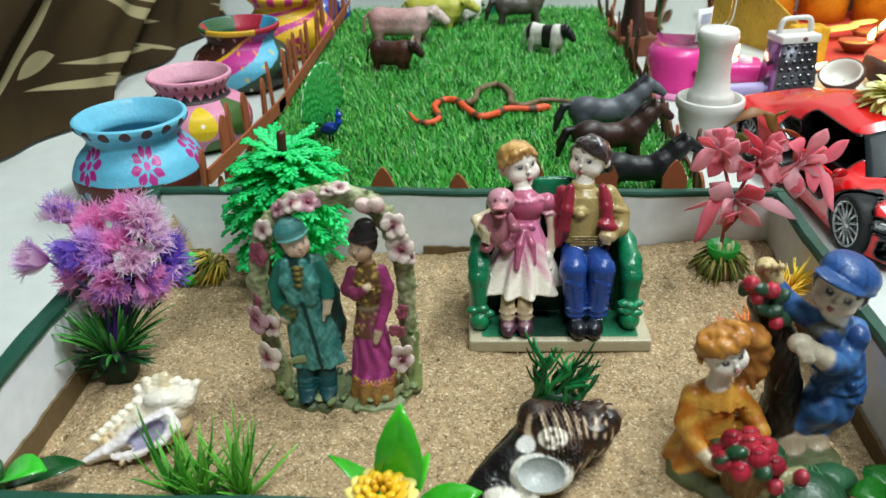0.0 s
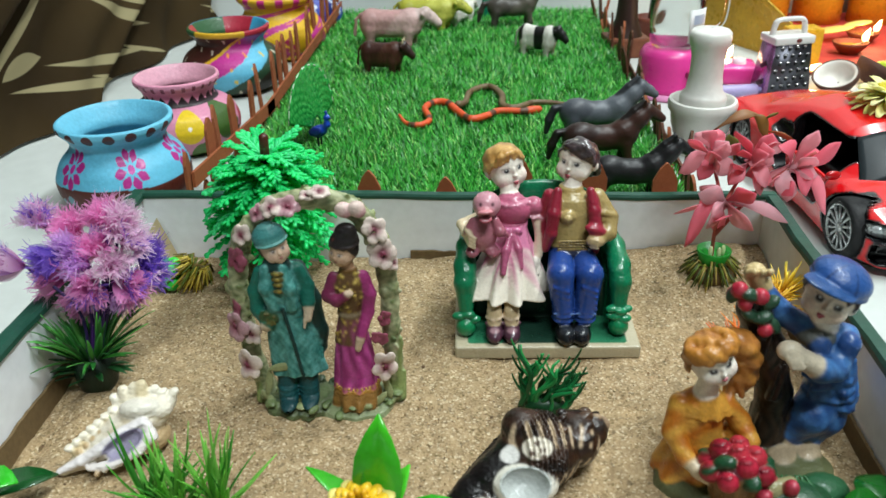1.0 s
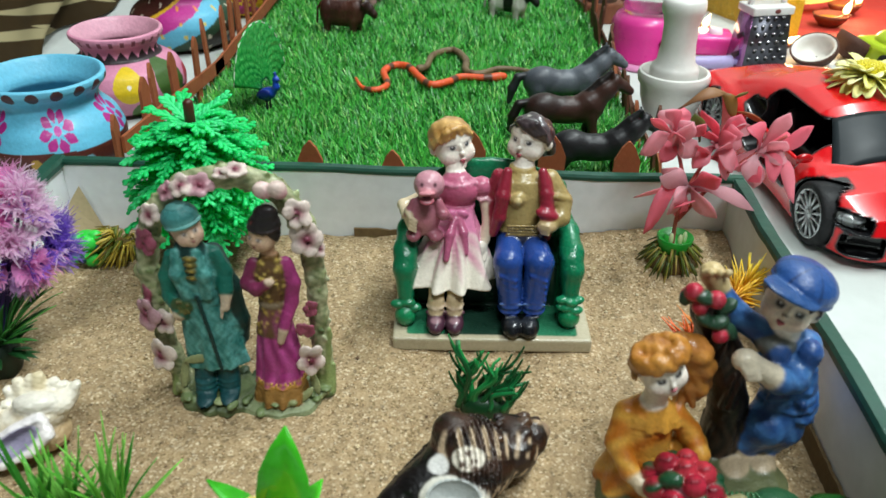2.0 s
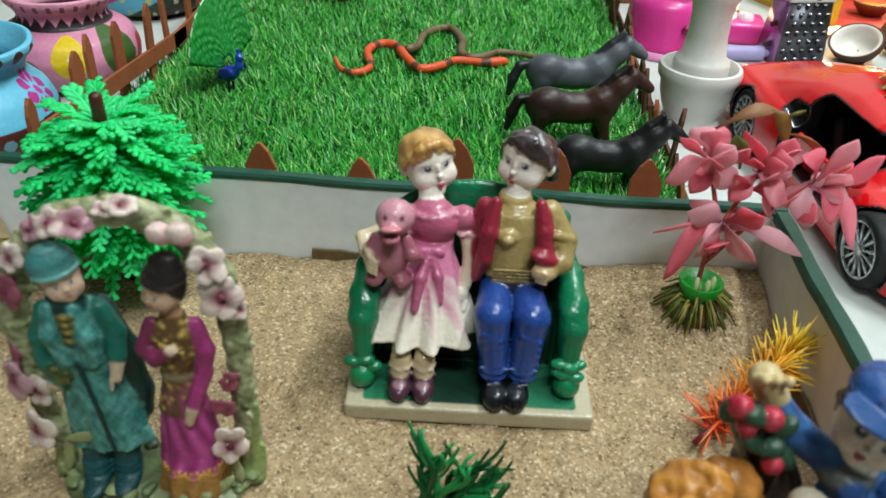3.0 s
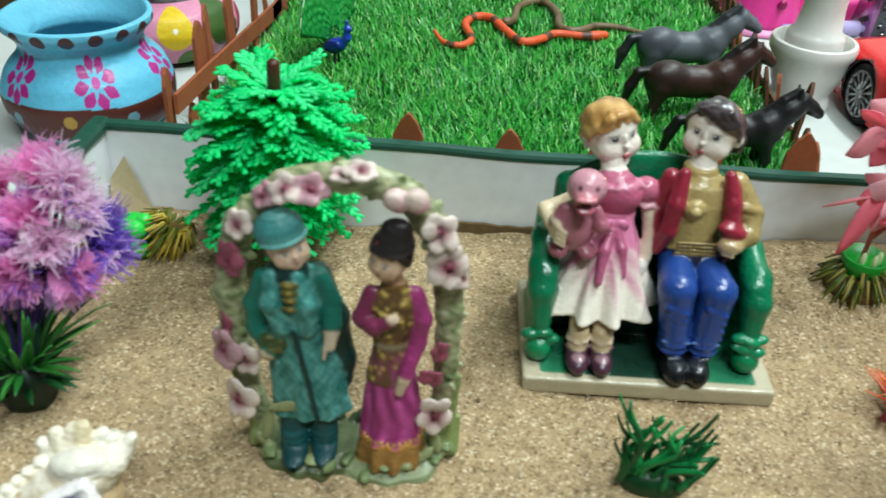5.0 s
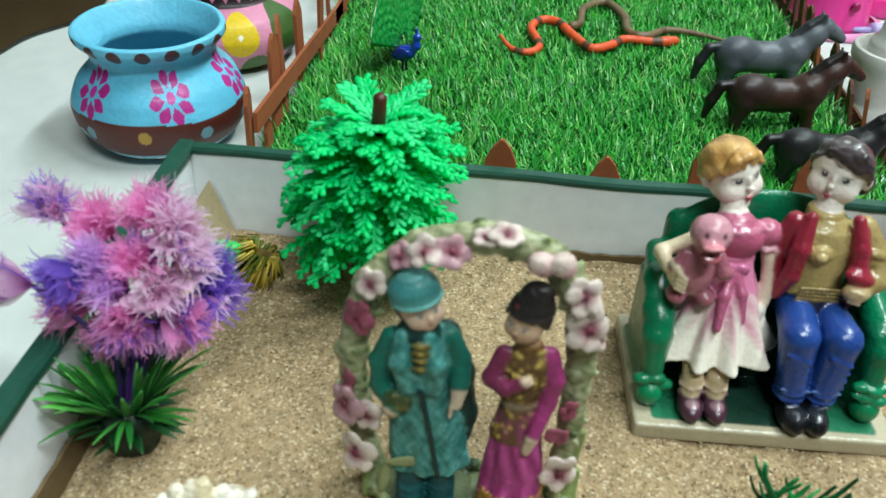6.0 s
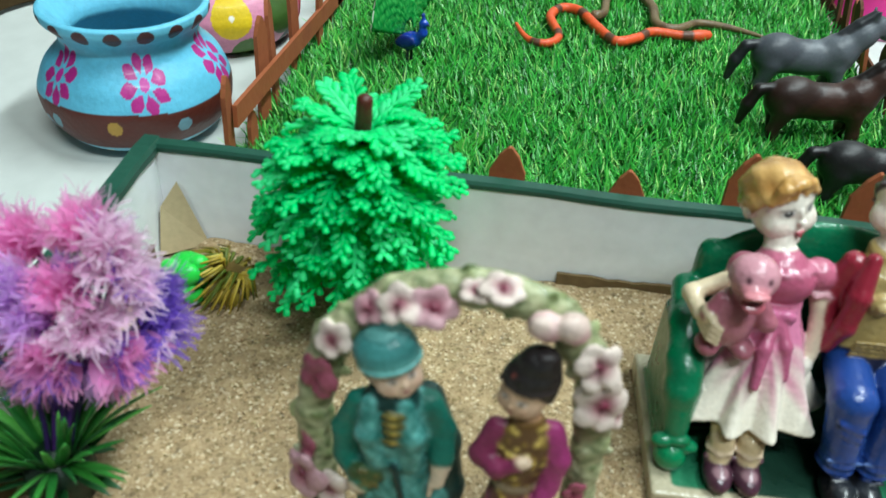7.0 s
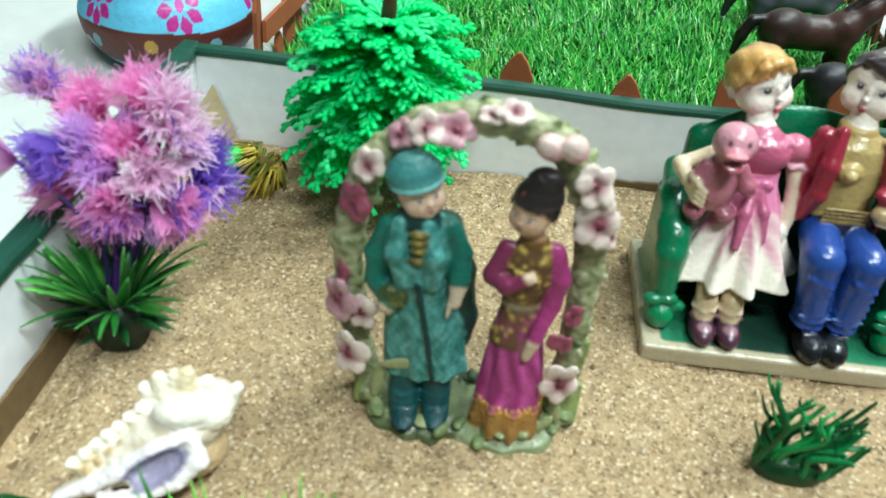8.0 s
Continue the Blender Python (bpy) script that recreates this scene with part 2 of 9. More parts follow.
        for o in corner:
            for axis in range(3):
                if o[axis]:
                    continue
                e = list(o)
                e[axis] = 1
                a, b = val[o], val[tuple(e)]
                hit = (a < 0) != (b < 0)
                t = np.where(hit, a / np.where(hit, a - b, 1), 0)
                q = np.array(o, float)[None].repeat(len(cell), 0)
                q[:, axis] = t
                tot += q * hit[:, None]
                num += hit
        inner = tot / num[:, None]
        verts = self.lo + self.h * (cell + inner)
        col = np.zeros((len(cell), 3))
        for o in corner:
            w = np.prod(np.where(np.array(o), inner, 1 - inner), axis=1)
            col += w[:, None] * c[tuple((cell + o).T)]
        index = np.full(n, -1, np.int64)
        index[tuple(cell.T)] = np.arange(len(cell))
        quads = []
        for axis in range(3):
            u, w = (axis + 1) % 3, (axis + 2) % 3
            lo = [slice(None)] * 3
            hi = [slice(None)] * 3
            lo[axis], hi[axis] = slice(0, -1), slice(1, None)
            edge = np.argwhere(s[tuple(lo)] != s[tuple(hi)])
            edge = edge[(edge[:, u] > 0) & (edge[:, w] > 0) & (edge[:, u] < n[u]) & (edge[:, w] < n[w])]
            du, dw = np.eye(3, dtype=int)[u], np.eye(3, dtype=int)[w]
            q = np.stack([index[tuple((edge - o).T)] for o in (0 * du, du, du + dw, dw)], 1)
            flip = ~s[tuple(edge.T)]
            q[flip] = q[flip][:, ::-1]
            quads.append(q)
        quads = np.concatenate(quads)
        verts[:, 0] = self.broad[0] + (verts[:, 0] - self.broad[0]) * self.broad[1] + self.broad[2]
        return verts, quads[(quads >= 0).all(1)], col


def skin_mesh(name, clays, warp=None):
    """One mesh from one or more sculpted bodies."""
    made = [k.arrays() for k in clays]
    start = np.cumsum([0] + [len(m[0]) for m in made])
    verts, col = np.concatenate([m[0] for m in made]), np.concatenate([m[2] for m in made])
    quads = np.concatenate([m[1] + o for m, o in zip(made, start)])
    if warp:
        verts = warp(verts)
    me = bpy.data.meshes.new(name)
    me.vertices.add(len(verts))
    me.vertices.foreach_set("co", verts.astype(np.float32).ravel())
    me.loops.add(quads.size)
    me.loops.foreach_set("vertex_index", quads.astype(np.int32).ravel())
    me.polygons.add(len(quads))
    me.polygons.foreach_set("loop_start", np.arange(0, quads.size, 4, dtype=np.int32))
    me.update(calc_edges=True)
    at = me.attributes.new("paint", "FLOAT_COLOR", "POINT")
    at.data.foreach_set("color", np.c_[col, np.ones(len(col))].astype(np.float32).ravel())
    me.polygons.foreach_set("use_smooth", np.full(len(quads), True))
    me.update()
    return me


def sculpted(name, clay, mat, at, label, category, group="", warp=None):
    me = skin_mesh(name, clay if isinstance(clay, tuple) else (clay,), warp)
    me.materials.append(mat)
    ob = new(name, me)
    ob.matrix_basis = at
    return tagged(ob, label, category, group)


def rnd(a, b):
    return random.uniform(a, b)


# ---- the room and the table ----
TABLE = -0.011
WALL_PAINT = material("wall_paint", C("d9dedb"), 0.6, 0.04, 3, 0.15, 120)
GREY_PAINT = material("grey_wall_paint", C("6b6e6a"), 0.6, 0.06, 3, 0.15, 120)
FLOOR_TILE = material("floor_tile", C("7a756c"), 0.35, 0.08, 4, 0.05)


def wall(name, c, half, mat=WALL_PAINT):
    return tagged(part(name, Geo().box(c, half), mat, smooth=False), "plain pale painted room surface", "wall", kind="structure")


wall("floor", (0, 0.2, -0.83), (2.6, 2.6, 0.05), FLOOR_TILE)
wall("ceiling", (0, 0.2, 2.42), (2.6, 2.6, 0.05), GREY_PAINT)
wall("wall_south", (0, -2.45, 0.82), (2.6, 0.05, 1.55), GREY_PAINT)
wall("wall_west", (-2.55, 0.2, 0.82), (0.05, 2.6, 1.55), GREY_PAINT)
wall("wall_east", (2.55, 0.2, 0.82), (0.05, 2.6, 1.55), GREY_PAINT)
wall("wall_north", (0, 1.39, 0.82), (2.6, 0.05, 1.55))

CLOTH = material("white_table_cloth", C("c2c6c2"), 0.6, 0.07, 9, 0.15, 900, second=C("b6bab5"), spots=0.62)
WOOD_DARK = material("table_wood", C("5b3d28"), 0.45, 0.2, 12, 0.1)
table = thing("display_table", "long table covered with a smooth white cloth", "table")
part("tabletop", Geo().box((0.1, 0.35, TABLE - 0.02), (1.3, 0.98, 0.02), bevel=0.004), CLOTH, table, smooth=False)
for x in (-1.1, 1.3):
    for y in (-0.5, 1.2):
        part("leg", Geo().box((x, y, -0.404), (0.03, 0.03, 0.376), bevel=0.004), WOOD_DARK, table, smooth=False)

# ---- the sand tray ----
X0, X1, Y0, Y1, RIM = -0.1955, 0.241, 0.2265, 0.523, 0.053
TRAY_WHITE = material("white_laminated_board", C("e6e8ec"), 0.42, 0.1, 14, 0.12, 160, second=C("d6d9df"), spots=0.66)
RIM_GREEN = material("dark_green_edge_tape", C("1f4a3c"), 0.42, 0.18, 30, 0.25, 200)
KRAFT = material("brown_card", C("6a5638"), 0.75, 0.25, 40, 0.4, 260)
tray = thing("sand_tray", "shallow white board tray with dark green taped edges, filled with sand", "tray")
part("tray_floor", Geo().box(((X0 + X1) / 2, (Y0 + Y1) / 2, -0.007), ((X1 - X0) / 2, (Y1 - Y0) / 2, 0.003)), KRAFT, tray, smooth=False)
hx, hy, zc, hz = (X1 - X0) / 2, (Y1 - Y0) / 2, (RIM - 0.0115) / 2, (RIM + 0.0095) / 2
mx, my = (X0 + X1) / 2, (Y0 + Y1) / 2
for side, c, h in (("back_wall", (mx, Y1, zc), (hx + 0.003, 0.003, hz)), ("front_wall", (mx, Y0, zc), (hx + 0.003, 0.003, hz)),
                   ("left_wall", (X0, my, zc), (0.003, hy - 0.003, hz)), ("right_wall", (X1, my, zc), (0.003, hy - 0.003, hz))):
    part(side, Geo().box(c, h), TRAY_WHITE, tray, smooth=False)


def rim_strip(a, b, width, up):
    """A folded strip of tape over a wall's top edge."""
    a, b = np.array(a), np.array(b)
    g, d = Geo(), (b - a) / np.linalg.norm(b - a)
    s = np.array((-d[1], d[0], 0))
    prof = [(-1, -0.0045), (-1, -0.0014), (-0.75, 0.0008), (0.75, 0.0008), (1, -0.0014), (1, -0.0045), (0.9, -0.0045), (0.8, -0.002), (-0.8, -0.002), (-0.9, -0.0045)]
    rows = []
    n = 24
    for i in range(n + 1):
        q = a + (b - a) * i / n
        w = width * (1 + 0.05 * math.sin(i * 1.7) + 0.04 * math.sin(i * 3.1))
        rows += [q + s * p * w + np.array((0, 0, z * up + 0.0006 * math.sin(i * 0.9))) for p, z in prof]
    k = len(prof)
    f = [(i * k + j, i * k + (j + 1) % k, (i + 1) * k + (j + 1) % k, (i + 1) * k + j) for i in range(n) for j in range(k)]
    f += [tuple(range(k)), tuple(n * k + j for j in range(k))[::-1]]
    return part("edge_strip", g.add(rows, f), RIM_GREEN, tray, smooth=False)


rim_strip((X0 - 0.004, Y1, RIM), (X1 + 0.004, Y1, RIM), 0.0034, 0.7)
rim_strip((X0 - 0.004, Y0, RIM), (X1 + 0.004, Y0, RIM), 0.0055, 0.9)
rim_strip((X0, Y0 + 0.006, RIM + 0.0006), (X0, Y1 + 0.003, RIM + 0.0006), 0.0046, 1.0)
rim_strip((X1, Y0 + 0.006, RIM + 0.0006), (X1, Y1 - 0.006, RIM + 0.0006), 0.0042, 1.0)


def torn_strip(a, b, z0, z1, seed):
    """A ragged length of brown card along the foot of a wall."""
    rng = random.Random(seed)
    a, b = np.array(a), np.array(b)
    n, v, f = 60, [], []
    nrm = np.array((-(b - a)[1], (b - a)[0])) / np.linalg.norm(b - a) * 0.0008
    h = z1
    for i in range(n + 1):
        q = a + (b - a) * i / n
        h += rng.uniform(-0.0007, 0.0007) + 0.15 * (z1 - h)
        for sgn, z in ((-1, z0), (-1, h), (1, h), (1, z0)):
            v.append((q[0] + sgn * nrm[0], q[1] + sgn * nrm[1], z))
    f = [(i * 4 + j, i * 4 + (j + 1) % 4, i * 4 + 4 + (j + 1) % 4, i * 4 + 4 + j) for i in range(n) for j in range(4)]
    f += [(0, 1, 2, 3), (n * 4 + 3, n * 4 + 2, n * 4 + 1, n * 4)]
    return part("card_strip", Geo().add(v, f), KRAFT, tray, "torn brown card strip", smooth=False)


torn_strip((-0.004, Y1 - 0.0042), (0.236, Y1 - 0.0042), -0.003, 0.0105, 3)
torn_strip((X0 + 0.0042, 0.24), (X0 + 0.0042, 0.5), -0.003, 0.012, 5)
torn_strip((X1 - 0.0042, 0.24), (X1 - 0.0042, 0.45), -0.003, 0.010, 8)


def sand_height(x, y):
    """The sand's uneven surface."""
    s = lambda t: np.clip(t, 0, 1) ** 2 * (3 - 2 * np.clip(t, 0, 1))
    z = 0.012 * s((x - 0.10) / 0.09) * s((y - 0.43) / 0.06) + 0.004 * s((y - 0.47) / 0.05)
    z = z - 0.0035 * s((X0 + 0.026 - x) / 0.014) + 0.0012 * np.sin(x * 55 + 1.3 * np.sin(y * 47)) * np.sin(y * 61 + 1.1 * np.sin(x * 39))
    return z - 0.0022 * s((x - X1 + 0.022) / 0.014) * s((0.47 - y) / 0.05)


def build_sand():
    xs, ys = np.linspace(X0 + 0.0035, X1 - 0.0035, 420), np.linspace(Y0 + 0.0035, Y1 - 0.0035, 280)
    X, Y = np.meshgrid(xs, ys, indexing="ij")
    rng = np.random.default_rng(4)
    Z = sand_height(X, Y)
    for size, amp in ((4, 0.00040), (9, 0.0006), (24, 0.0011), (46, 0.0010)):
        r = rng.normal(size=(420 // size + 3, 280 // size + 3))
        fx, fy = np.arange(420) / size, np.arange(280) / size
        i, j = fx.astype(int), fy.astype(int)
        u, w = (fx - i)[:, None], (fy - j)[None]
        i, j = i[:, None], j[None]
        Z = Z + amp * (r[i, j] * (1 - u) * (1 - w) + r[i + 1, j] * u * (1 - w) + r[i, j + 1] * (1 - u) * w + r[i + 1, j + 1] * u * w)
    v = np.stack([X, Y, Z], -1).reshape(-1, 3)
    idx = np.arange(420 * 280).reshape(420, 280)
    f = np.stack([idx[:-1, :-1], idx[1:, :-1], idx[1:, 1:], idx[:-1, 1:]], -1).reshape(-1, 4)
    return part("sand", Geo().add(v, f.tolist()), SAND)


def sand_material():
    m = material("sand", C("c5ab84"), 0.9, 0.16, 30, 0.0)
    nt = m.node_tree
    b, link = nt.nodes["Principled BSDF"], nt.links.new
    co = nt.nodes.new("ShaderNodeTexCoord")
    cells = nt.nodes.new("ShaderNodeTexVoronoi")
    cells.inputs["Scale"].default_value = 880
    link(co.outputs["Object"], cells.inputs["Vector"])
    ramp = nt.nodes.new("ShaderNodeValToRGB")
    e = ramp.color_ramp.elements
    e[0].position, e[0].color = 0.0, (*C("74623f"), 1)
    e[1].position, e[1].color = 0.13, (*C("937b5a"), 1)
    for p, c in ((0.5, "9e8765"), (0.85, "a8916f"), (1.0, "cab89a")):
        e.new(p).color = (*C(c), 1)
    sep = nt.nodes.new("ShaderNodeSeparateColor")
    link(cells.outputs["Color"], sep.inputs[0])
    link(sep.outputs[0], ramp.inputs["Fac"])
    patch = nt.nodes.new("ShaderNodeTexNoise")
    patch.inputs["Scale"].default_value, patch.inputs["Detail"].default_value = 130, 4
    link(co.outputs["Object"], patch.inputs["Vector"])
    span = nt.nodes.new("ShaderNodeMapRange")
    span.inputs["From Min"].default_value, span.inputs["From Max"].default_value = 0.3, 0.7
    span.inputs["To Min"].default_value, span.inputs["To Max"].default_value = 0.82, 1.12
    link(patch.outputs["Fac"], span.inputs["Value"])
    # scattered darker crumbs and damp flecks
    fleck = nt.nodes.new("ShaderNodeTexNoise")
    fleck.inputs["Scale"].default_value, fleck.inputs["Detail"].default_value = 330, 2
    link(co.outputs["Object"], fleck.inputs["Vector"])
    dim = nt.nodes.new("ShaderNodeMapRange")
    dim.inputs["From Min"].default_value, dim.inputs["From Max"].default_value = 0.60, 0.70
    dim.inputs["To Min"].default_value, dim.inputs["To Max"].default_value = 1.0, 0.58
    link(fleck.outputs["Fac"], dim.inputs["Value"])
    both = nt.nodes.new("ShaderNodeMath")
    both.operation = "MULTIPLY"
    link(span.outputs["Result"], both.inputs[0])
    link(dim.outputs["Result"], both.inputs[1])
    mix = nt.nodes.new("ShaderNodeVectorMath")
    mix.operation = "SCALE"
    link(ramp.outputs["Color"], mix.inputs[0])
    link(both.outputs[0], mix.inputs["Scale"])
    link(mix.outputs["Vector"], b.inputs["Base Color"])
    bp = nt.nodes.new("ShaderNodeBump")
    bp.inputs["Strength"].default_value, bp.inputs["Distance"].default_value = 0.36, 0.0006
    link(cells.outputs["Distance"], bp.inputs["Height"])
    link(bp.outputs["Normal"], b.inputs["Normal"])
    return m


SAND = sand_material()
tagged(build_sand(), "coarse pale tan sand with dark grains, raked unevenly", "sand", kind="structure")


def build_grains():
    """Loose larger grains on the sand."""
    rng = np.random.default_rng(9)
    g = Geo()
    oct_v = np.array([(1, 0, 0), (-1, 0, 0), (0, 1, 0), (0, -1, 0), (0, 0, 1), (0, 0, -1)], float)
    oct_f = [(0, 2, 4), (2, 1, 4), (1, 3, 4), (3, 0, 4), (2, 0, 5), (1, 2, 5), (3, 1, 5), (0, 3, 5)]
    tones = [C(c) for c in ("d9c9aa", "bfa67e", "8a6d4b", "6d5740", "c9b48e", "b1926a", "a48763")]
    for _ in range(9000):
        x, y = rng.uniform(X0 + 0.012, X1 - 0.006), rng.uniform(Y0 + 0.006, Y1 - 0.006)
        s = rng.uniform(0.0003, 0.0007) * (2.0 if rng.random() < 0.02 else 1)
        v = oct_v * rng.uniform(0.6, 1.3, (6, 1)) * s
        a = rng.uniform(0, 6.28)
        v = np.c_[v[:, 0] * math.cos(a) - v[:, 1] * math.sin(a), v[:, 0] * math.sin(a) + v[:, 1] * math.cos(a), v[:, 2] * 0.7]
        g.add(v + (x, y, sand_height(x, y) + 0.0002), oct_f, tones[rng.integers(len(tones))])
    mat = material("loose_grain", rough=0.8, vary=0.1, scale=300, bump=0, attribute="paint")
    return tagged(part("sand_grains", g, mat, smooth=False), "loose pale and dark grains scattered over sand", "sand", kind="stuff")


build_grains()
# a folded bit of cream card in the tray's corner
g = Geo().add([(-0.1915, 0.5190, 0), (-0.172, 0.5190, 0.001), (-0.1835, 0.5182, 0.036), (-0.1917, 0.506, 0.0), (-0.1910, 0.513, 0.024)],
              [(0, 1, 2), (0, 2, 4), (0, 4, 3), (1, 3, 4, 2)])
tagged(part("card_scrap", g, material("cream_card", C("b8a683"), 0.7, 0.12, 50, 0.2), smooth=False), "folded scrap of cream card wedged in the tray corner", "card")

# ---- the lawn ----
LX0, LX1, LY0, LY1 = -0.182, 0.212, 0.535, 1.31
lawn = thing("artificial_lawn", "thick bright green artificial grass mat with glossy blades", "grass mat")
part("mat_backing", Geo().box(((LX0 + LX1) / 2, (LY0 + LY1) / 2, -0.0095), ((LX1 - LX0) / 2, (LY1 - LY0) / 2, 0.0014)),
     material("mat_backing", C("173d16"), 0.9, 0.2, 60, 0.3), lawn, smooth=False)


def build_blades(n):
    rng = np.random.default_rng(2)
    u = rng.random(n)
    y = LY0 + (LY1 - LY0) * u ** 1.12
    x = rng.uniform(LX0, LX1, n)
    a = rng.uniform(0, 2 * np.pi, n)
    length = rng.uniform(0.016, 0.025, n)
    bend = rng.uniform(0.15, 0.85, n)
    w = rng.uniform(0.00045, 0.0008, n) * (1 + 0.35 * (y - 0.55))
    clump = 0.5 * np.sin(x * 91 + 2 * np.sin(y * 57)) + 0.5 * np.sin(y * 83 + 2 * np.sin(x * 49))
    a = a * 0.75 + clump * 1.8
    d = np.c_[np.cos(a), np.sin(a)]
    s = np.c_[-np.sin(a), np.cos(a)]
    rows = []
    for t, ww in ((0, 1), (0.38, 1.05), (0.72, 0.8), (1, 0.12)):
        out = length * (0.15 * t + 0.75 * bend * t * t)
        up = length * t * (1 - 0.38 * bend * t)
        for sg in (-1, 1):
            rows.append(np.c_[x + d[:, 0] * out + sg * s[:, 0] * w * ww, y + d[:, 1] * out + sg * s[:, 1] * w * ww, -0.0082 + up])
    v = np.stack(rows, 1).reshape(-1, 3)
    base = np.arange(n)[:, None] * 8
    f = np.concatenate([base + np.array(q) for q in ((0, 1, 3, 2), (2, 3, 5, 4), (4, 5, 7, 6))])
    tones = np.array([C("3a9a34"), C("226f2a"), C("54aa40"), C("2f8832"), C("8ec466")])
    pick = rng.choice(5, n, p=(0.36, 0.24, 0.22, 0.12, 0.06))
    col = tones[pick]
    # shade at the roots and highlights at the tips are put into the colour
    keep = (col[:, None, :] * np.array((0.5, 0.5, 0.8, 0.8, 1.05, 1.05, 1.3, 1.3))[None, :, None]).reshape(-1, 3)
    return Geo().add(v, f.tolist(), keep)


GRASS = material("glossy_grass_blade", rough=0.38, vary=0.1, scale=40, bump=0, attribute="paint")
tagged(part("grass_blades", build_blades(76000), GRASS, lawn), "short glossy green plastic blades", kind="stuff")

# ---- the brown patterned cloth at the side ----
def build_curtain():
    n, k = 300, 130
    v = []
    for i in range(n):
        u = i / (n - 1)
        y = 0.25 + 1.2 * u
        x = float(np.interp(y, (0.25, 0.80, 0.92, 1.18, 1.33), (-0.47, -0.426, -0.416, -0.402, -0.396)))
        for j in range(k):
            w = (j / (k - 1)) ** 1.5
            z = 0.85 * w
            # broad slanting panels, each lapping over the next
            s = (y - 1.45 * z - 0.95) / 0.31 + 0.05 * math.sin(9 * y + 14 * z)
            ph = s - math.floor(s)
            panel = (ph / 0.9) ** 1.4 if ph < 0.9 else 0.5 + 0.5 * math.cos(math.pi * (ph - 0.9) / 0.1)
            crease = 0.0045 * math.sin(2 * math.pi * (2.6 * s + 1.7 * z) + 1) + 0.002 * math.sin(70 * y - 55 * z) * math.sin(11 * y + 30 * z)
            foot = 0.012 * max(0, 1 - z / 0.06) ** 2 * (1 + 0.8 * math.sin(25 * y))
            v.append((x + 0.036 * (panel - 0.6) + crease + foot + 0.05 * w, y + 0.004 * math.sin(40 * z + 9 * y), TABLE + 0.004 + z))
    f = [(i * k + j, (i + 1) * k + j, (i + 1) * k + j + 1, i * k + j + 1) for i in range(n - 1) for j in range(k - 1)]
    return Geo().add(v, f)


def curtain_material():
    m = material("brown_leaf_print_cloth", C("3a2c20"), 0.95, 0.18, 25, 0.3, 900)
    nt = m.node_tree
    b, link = nt.nodes["Principled BSDF"], nt.links.new
    co = nt.nodes.new("ShaderNodeTexCoord")

    def sums(kind, a, c=None):
        nd = nt.nodes.new("ShaderNodeMath")
        nd.operation = kind
        for slot, val in ((0, a), (1, c)):
            if val is None:
                continue
            if isinstance(val, (int, float)):
                nd.inputs[slot].default_value = val
            else:
                link(val, nd.inputs[slot])
        return nd.outputs[0]

    # slender bowed cream leaves: two ends in the cloth's plane (y, z), half width, bow
    leaves = [(0.960, 0.167, 0.700, 0.013, 0.0046, 0.6), (0.858, 0.060, 0.786, 0.053, 0.0105, 0.5), (0.855, 0.051, 1.090, 0.010, 0.0062, 0.5), (0.915, 0.022, 1.010, -0.012, 0.0030, -0.5),
              (0.790, 0.040, 1.030, -0.018, 0.0058, -0.6), (0.955, 0.105, 1.120, 0.035, 0.0085, 0.9), (0.985, 0.106, 1.120, 0.052, 0.0030, 0.6), (1.040, 0.027, 1.120, -0.004, 0.0030, 0.4),
              (1.250, 0.050, 1.420, -0.010, 0.0040, 0.4), (1.250, 0.032, 1.420, -0.020, 0.0030, 0.3), (0.480, 0.200, 0.690, 0.150, 0.0060, 0.5), (0.950, 0.250, 1.160, 0.190, 0.0070, -0.5)]
    whole = None
    for y0, z0, y1, z1, half, bow in leaves:
        mp = nt.nodes.new("ShaderNodeMapping")
        mp.vector_type = "TEXTURE"
        mp.inputs["Location"].default_value = (0, y0, z0)
        mp.inputs["Rotation"].default_value = (math.atan2(z1 - z0, y1 - y0), 0, 0)
        mp.inputs["Scale"].default_value = (1, math.hypot(y1 - y0, z1 - z0), half)
        link(co.outputs["Object"], mp.inputs["Vector"])
        sp = nt.nodes.new("ShaderNodeSeparateXYZ")
        link(mp.outputs["Vector"], sp.inputs[0])
        along, across = sp.outputs["Y"], sp.outputs["Z"]
        swell = sums("MULTIPLY", sums("MULTIPLY", along, sums("SUBTRACT", 1.0, along)), 4.0)
        gap = sums("SUBTRACT", swell, sums("ABSOLUTE", sums("ADD", across, sums("MULTIPLY", swell, bow))))
        whole = gap if whole is None else sums("MAXIMUM", whole, gap)
    edge = nt.nodes.new("ShaderNodeMapRange")
    edge.inputs["From Min"].default_value, edge.inputs["From Max"].default_value = -0.02, 0.10
    link(whole, edge.inputs["Value"])
    tone_noise = nt.nodes.new("ShaderNodeTexNoise")
    tone_noise.inputs["Scale"].default_value, tone_noise.inputs["Detail"].default_value = 9.0, 0
    link(co.outputs["Object"], tone_noise.inputs["Vector"])
    mix = nt.nodes.new("ShaderNodeMix")
    mix.data_type = "RGBA"
    mix.inputs["B"].default_value = (*C("968c6a"), 1)
    tone = nt.nodes.new("ShaderNodeMix")
    tone.data_type = "RGBA"
    tone.inputs["A"].default_value, tone.inputs["B"].default_value = (*C("241b10"), 1), (*C("463821"), 1)
    link(tone_noise.outputs["Fac"], tone.inputs["Factor"])
    link(tone.outputs["Result"], mix.inputs["A"])
    link(edge.outputs["Result"], mix.inputs["Factor"])
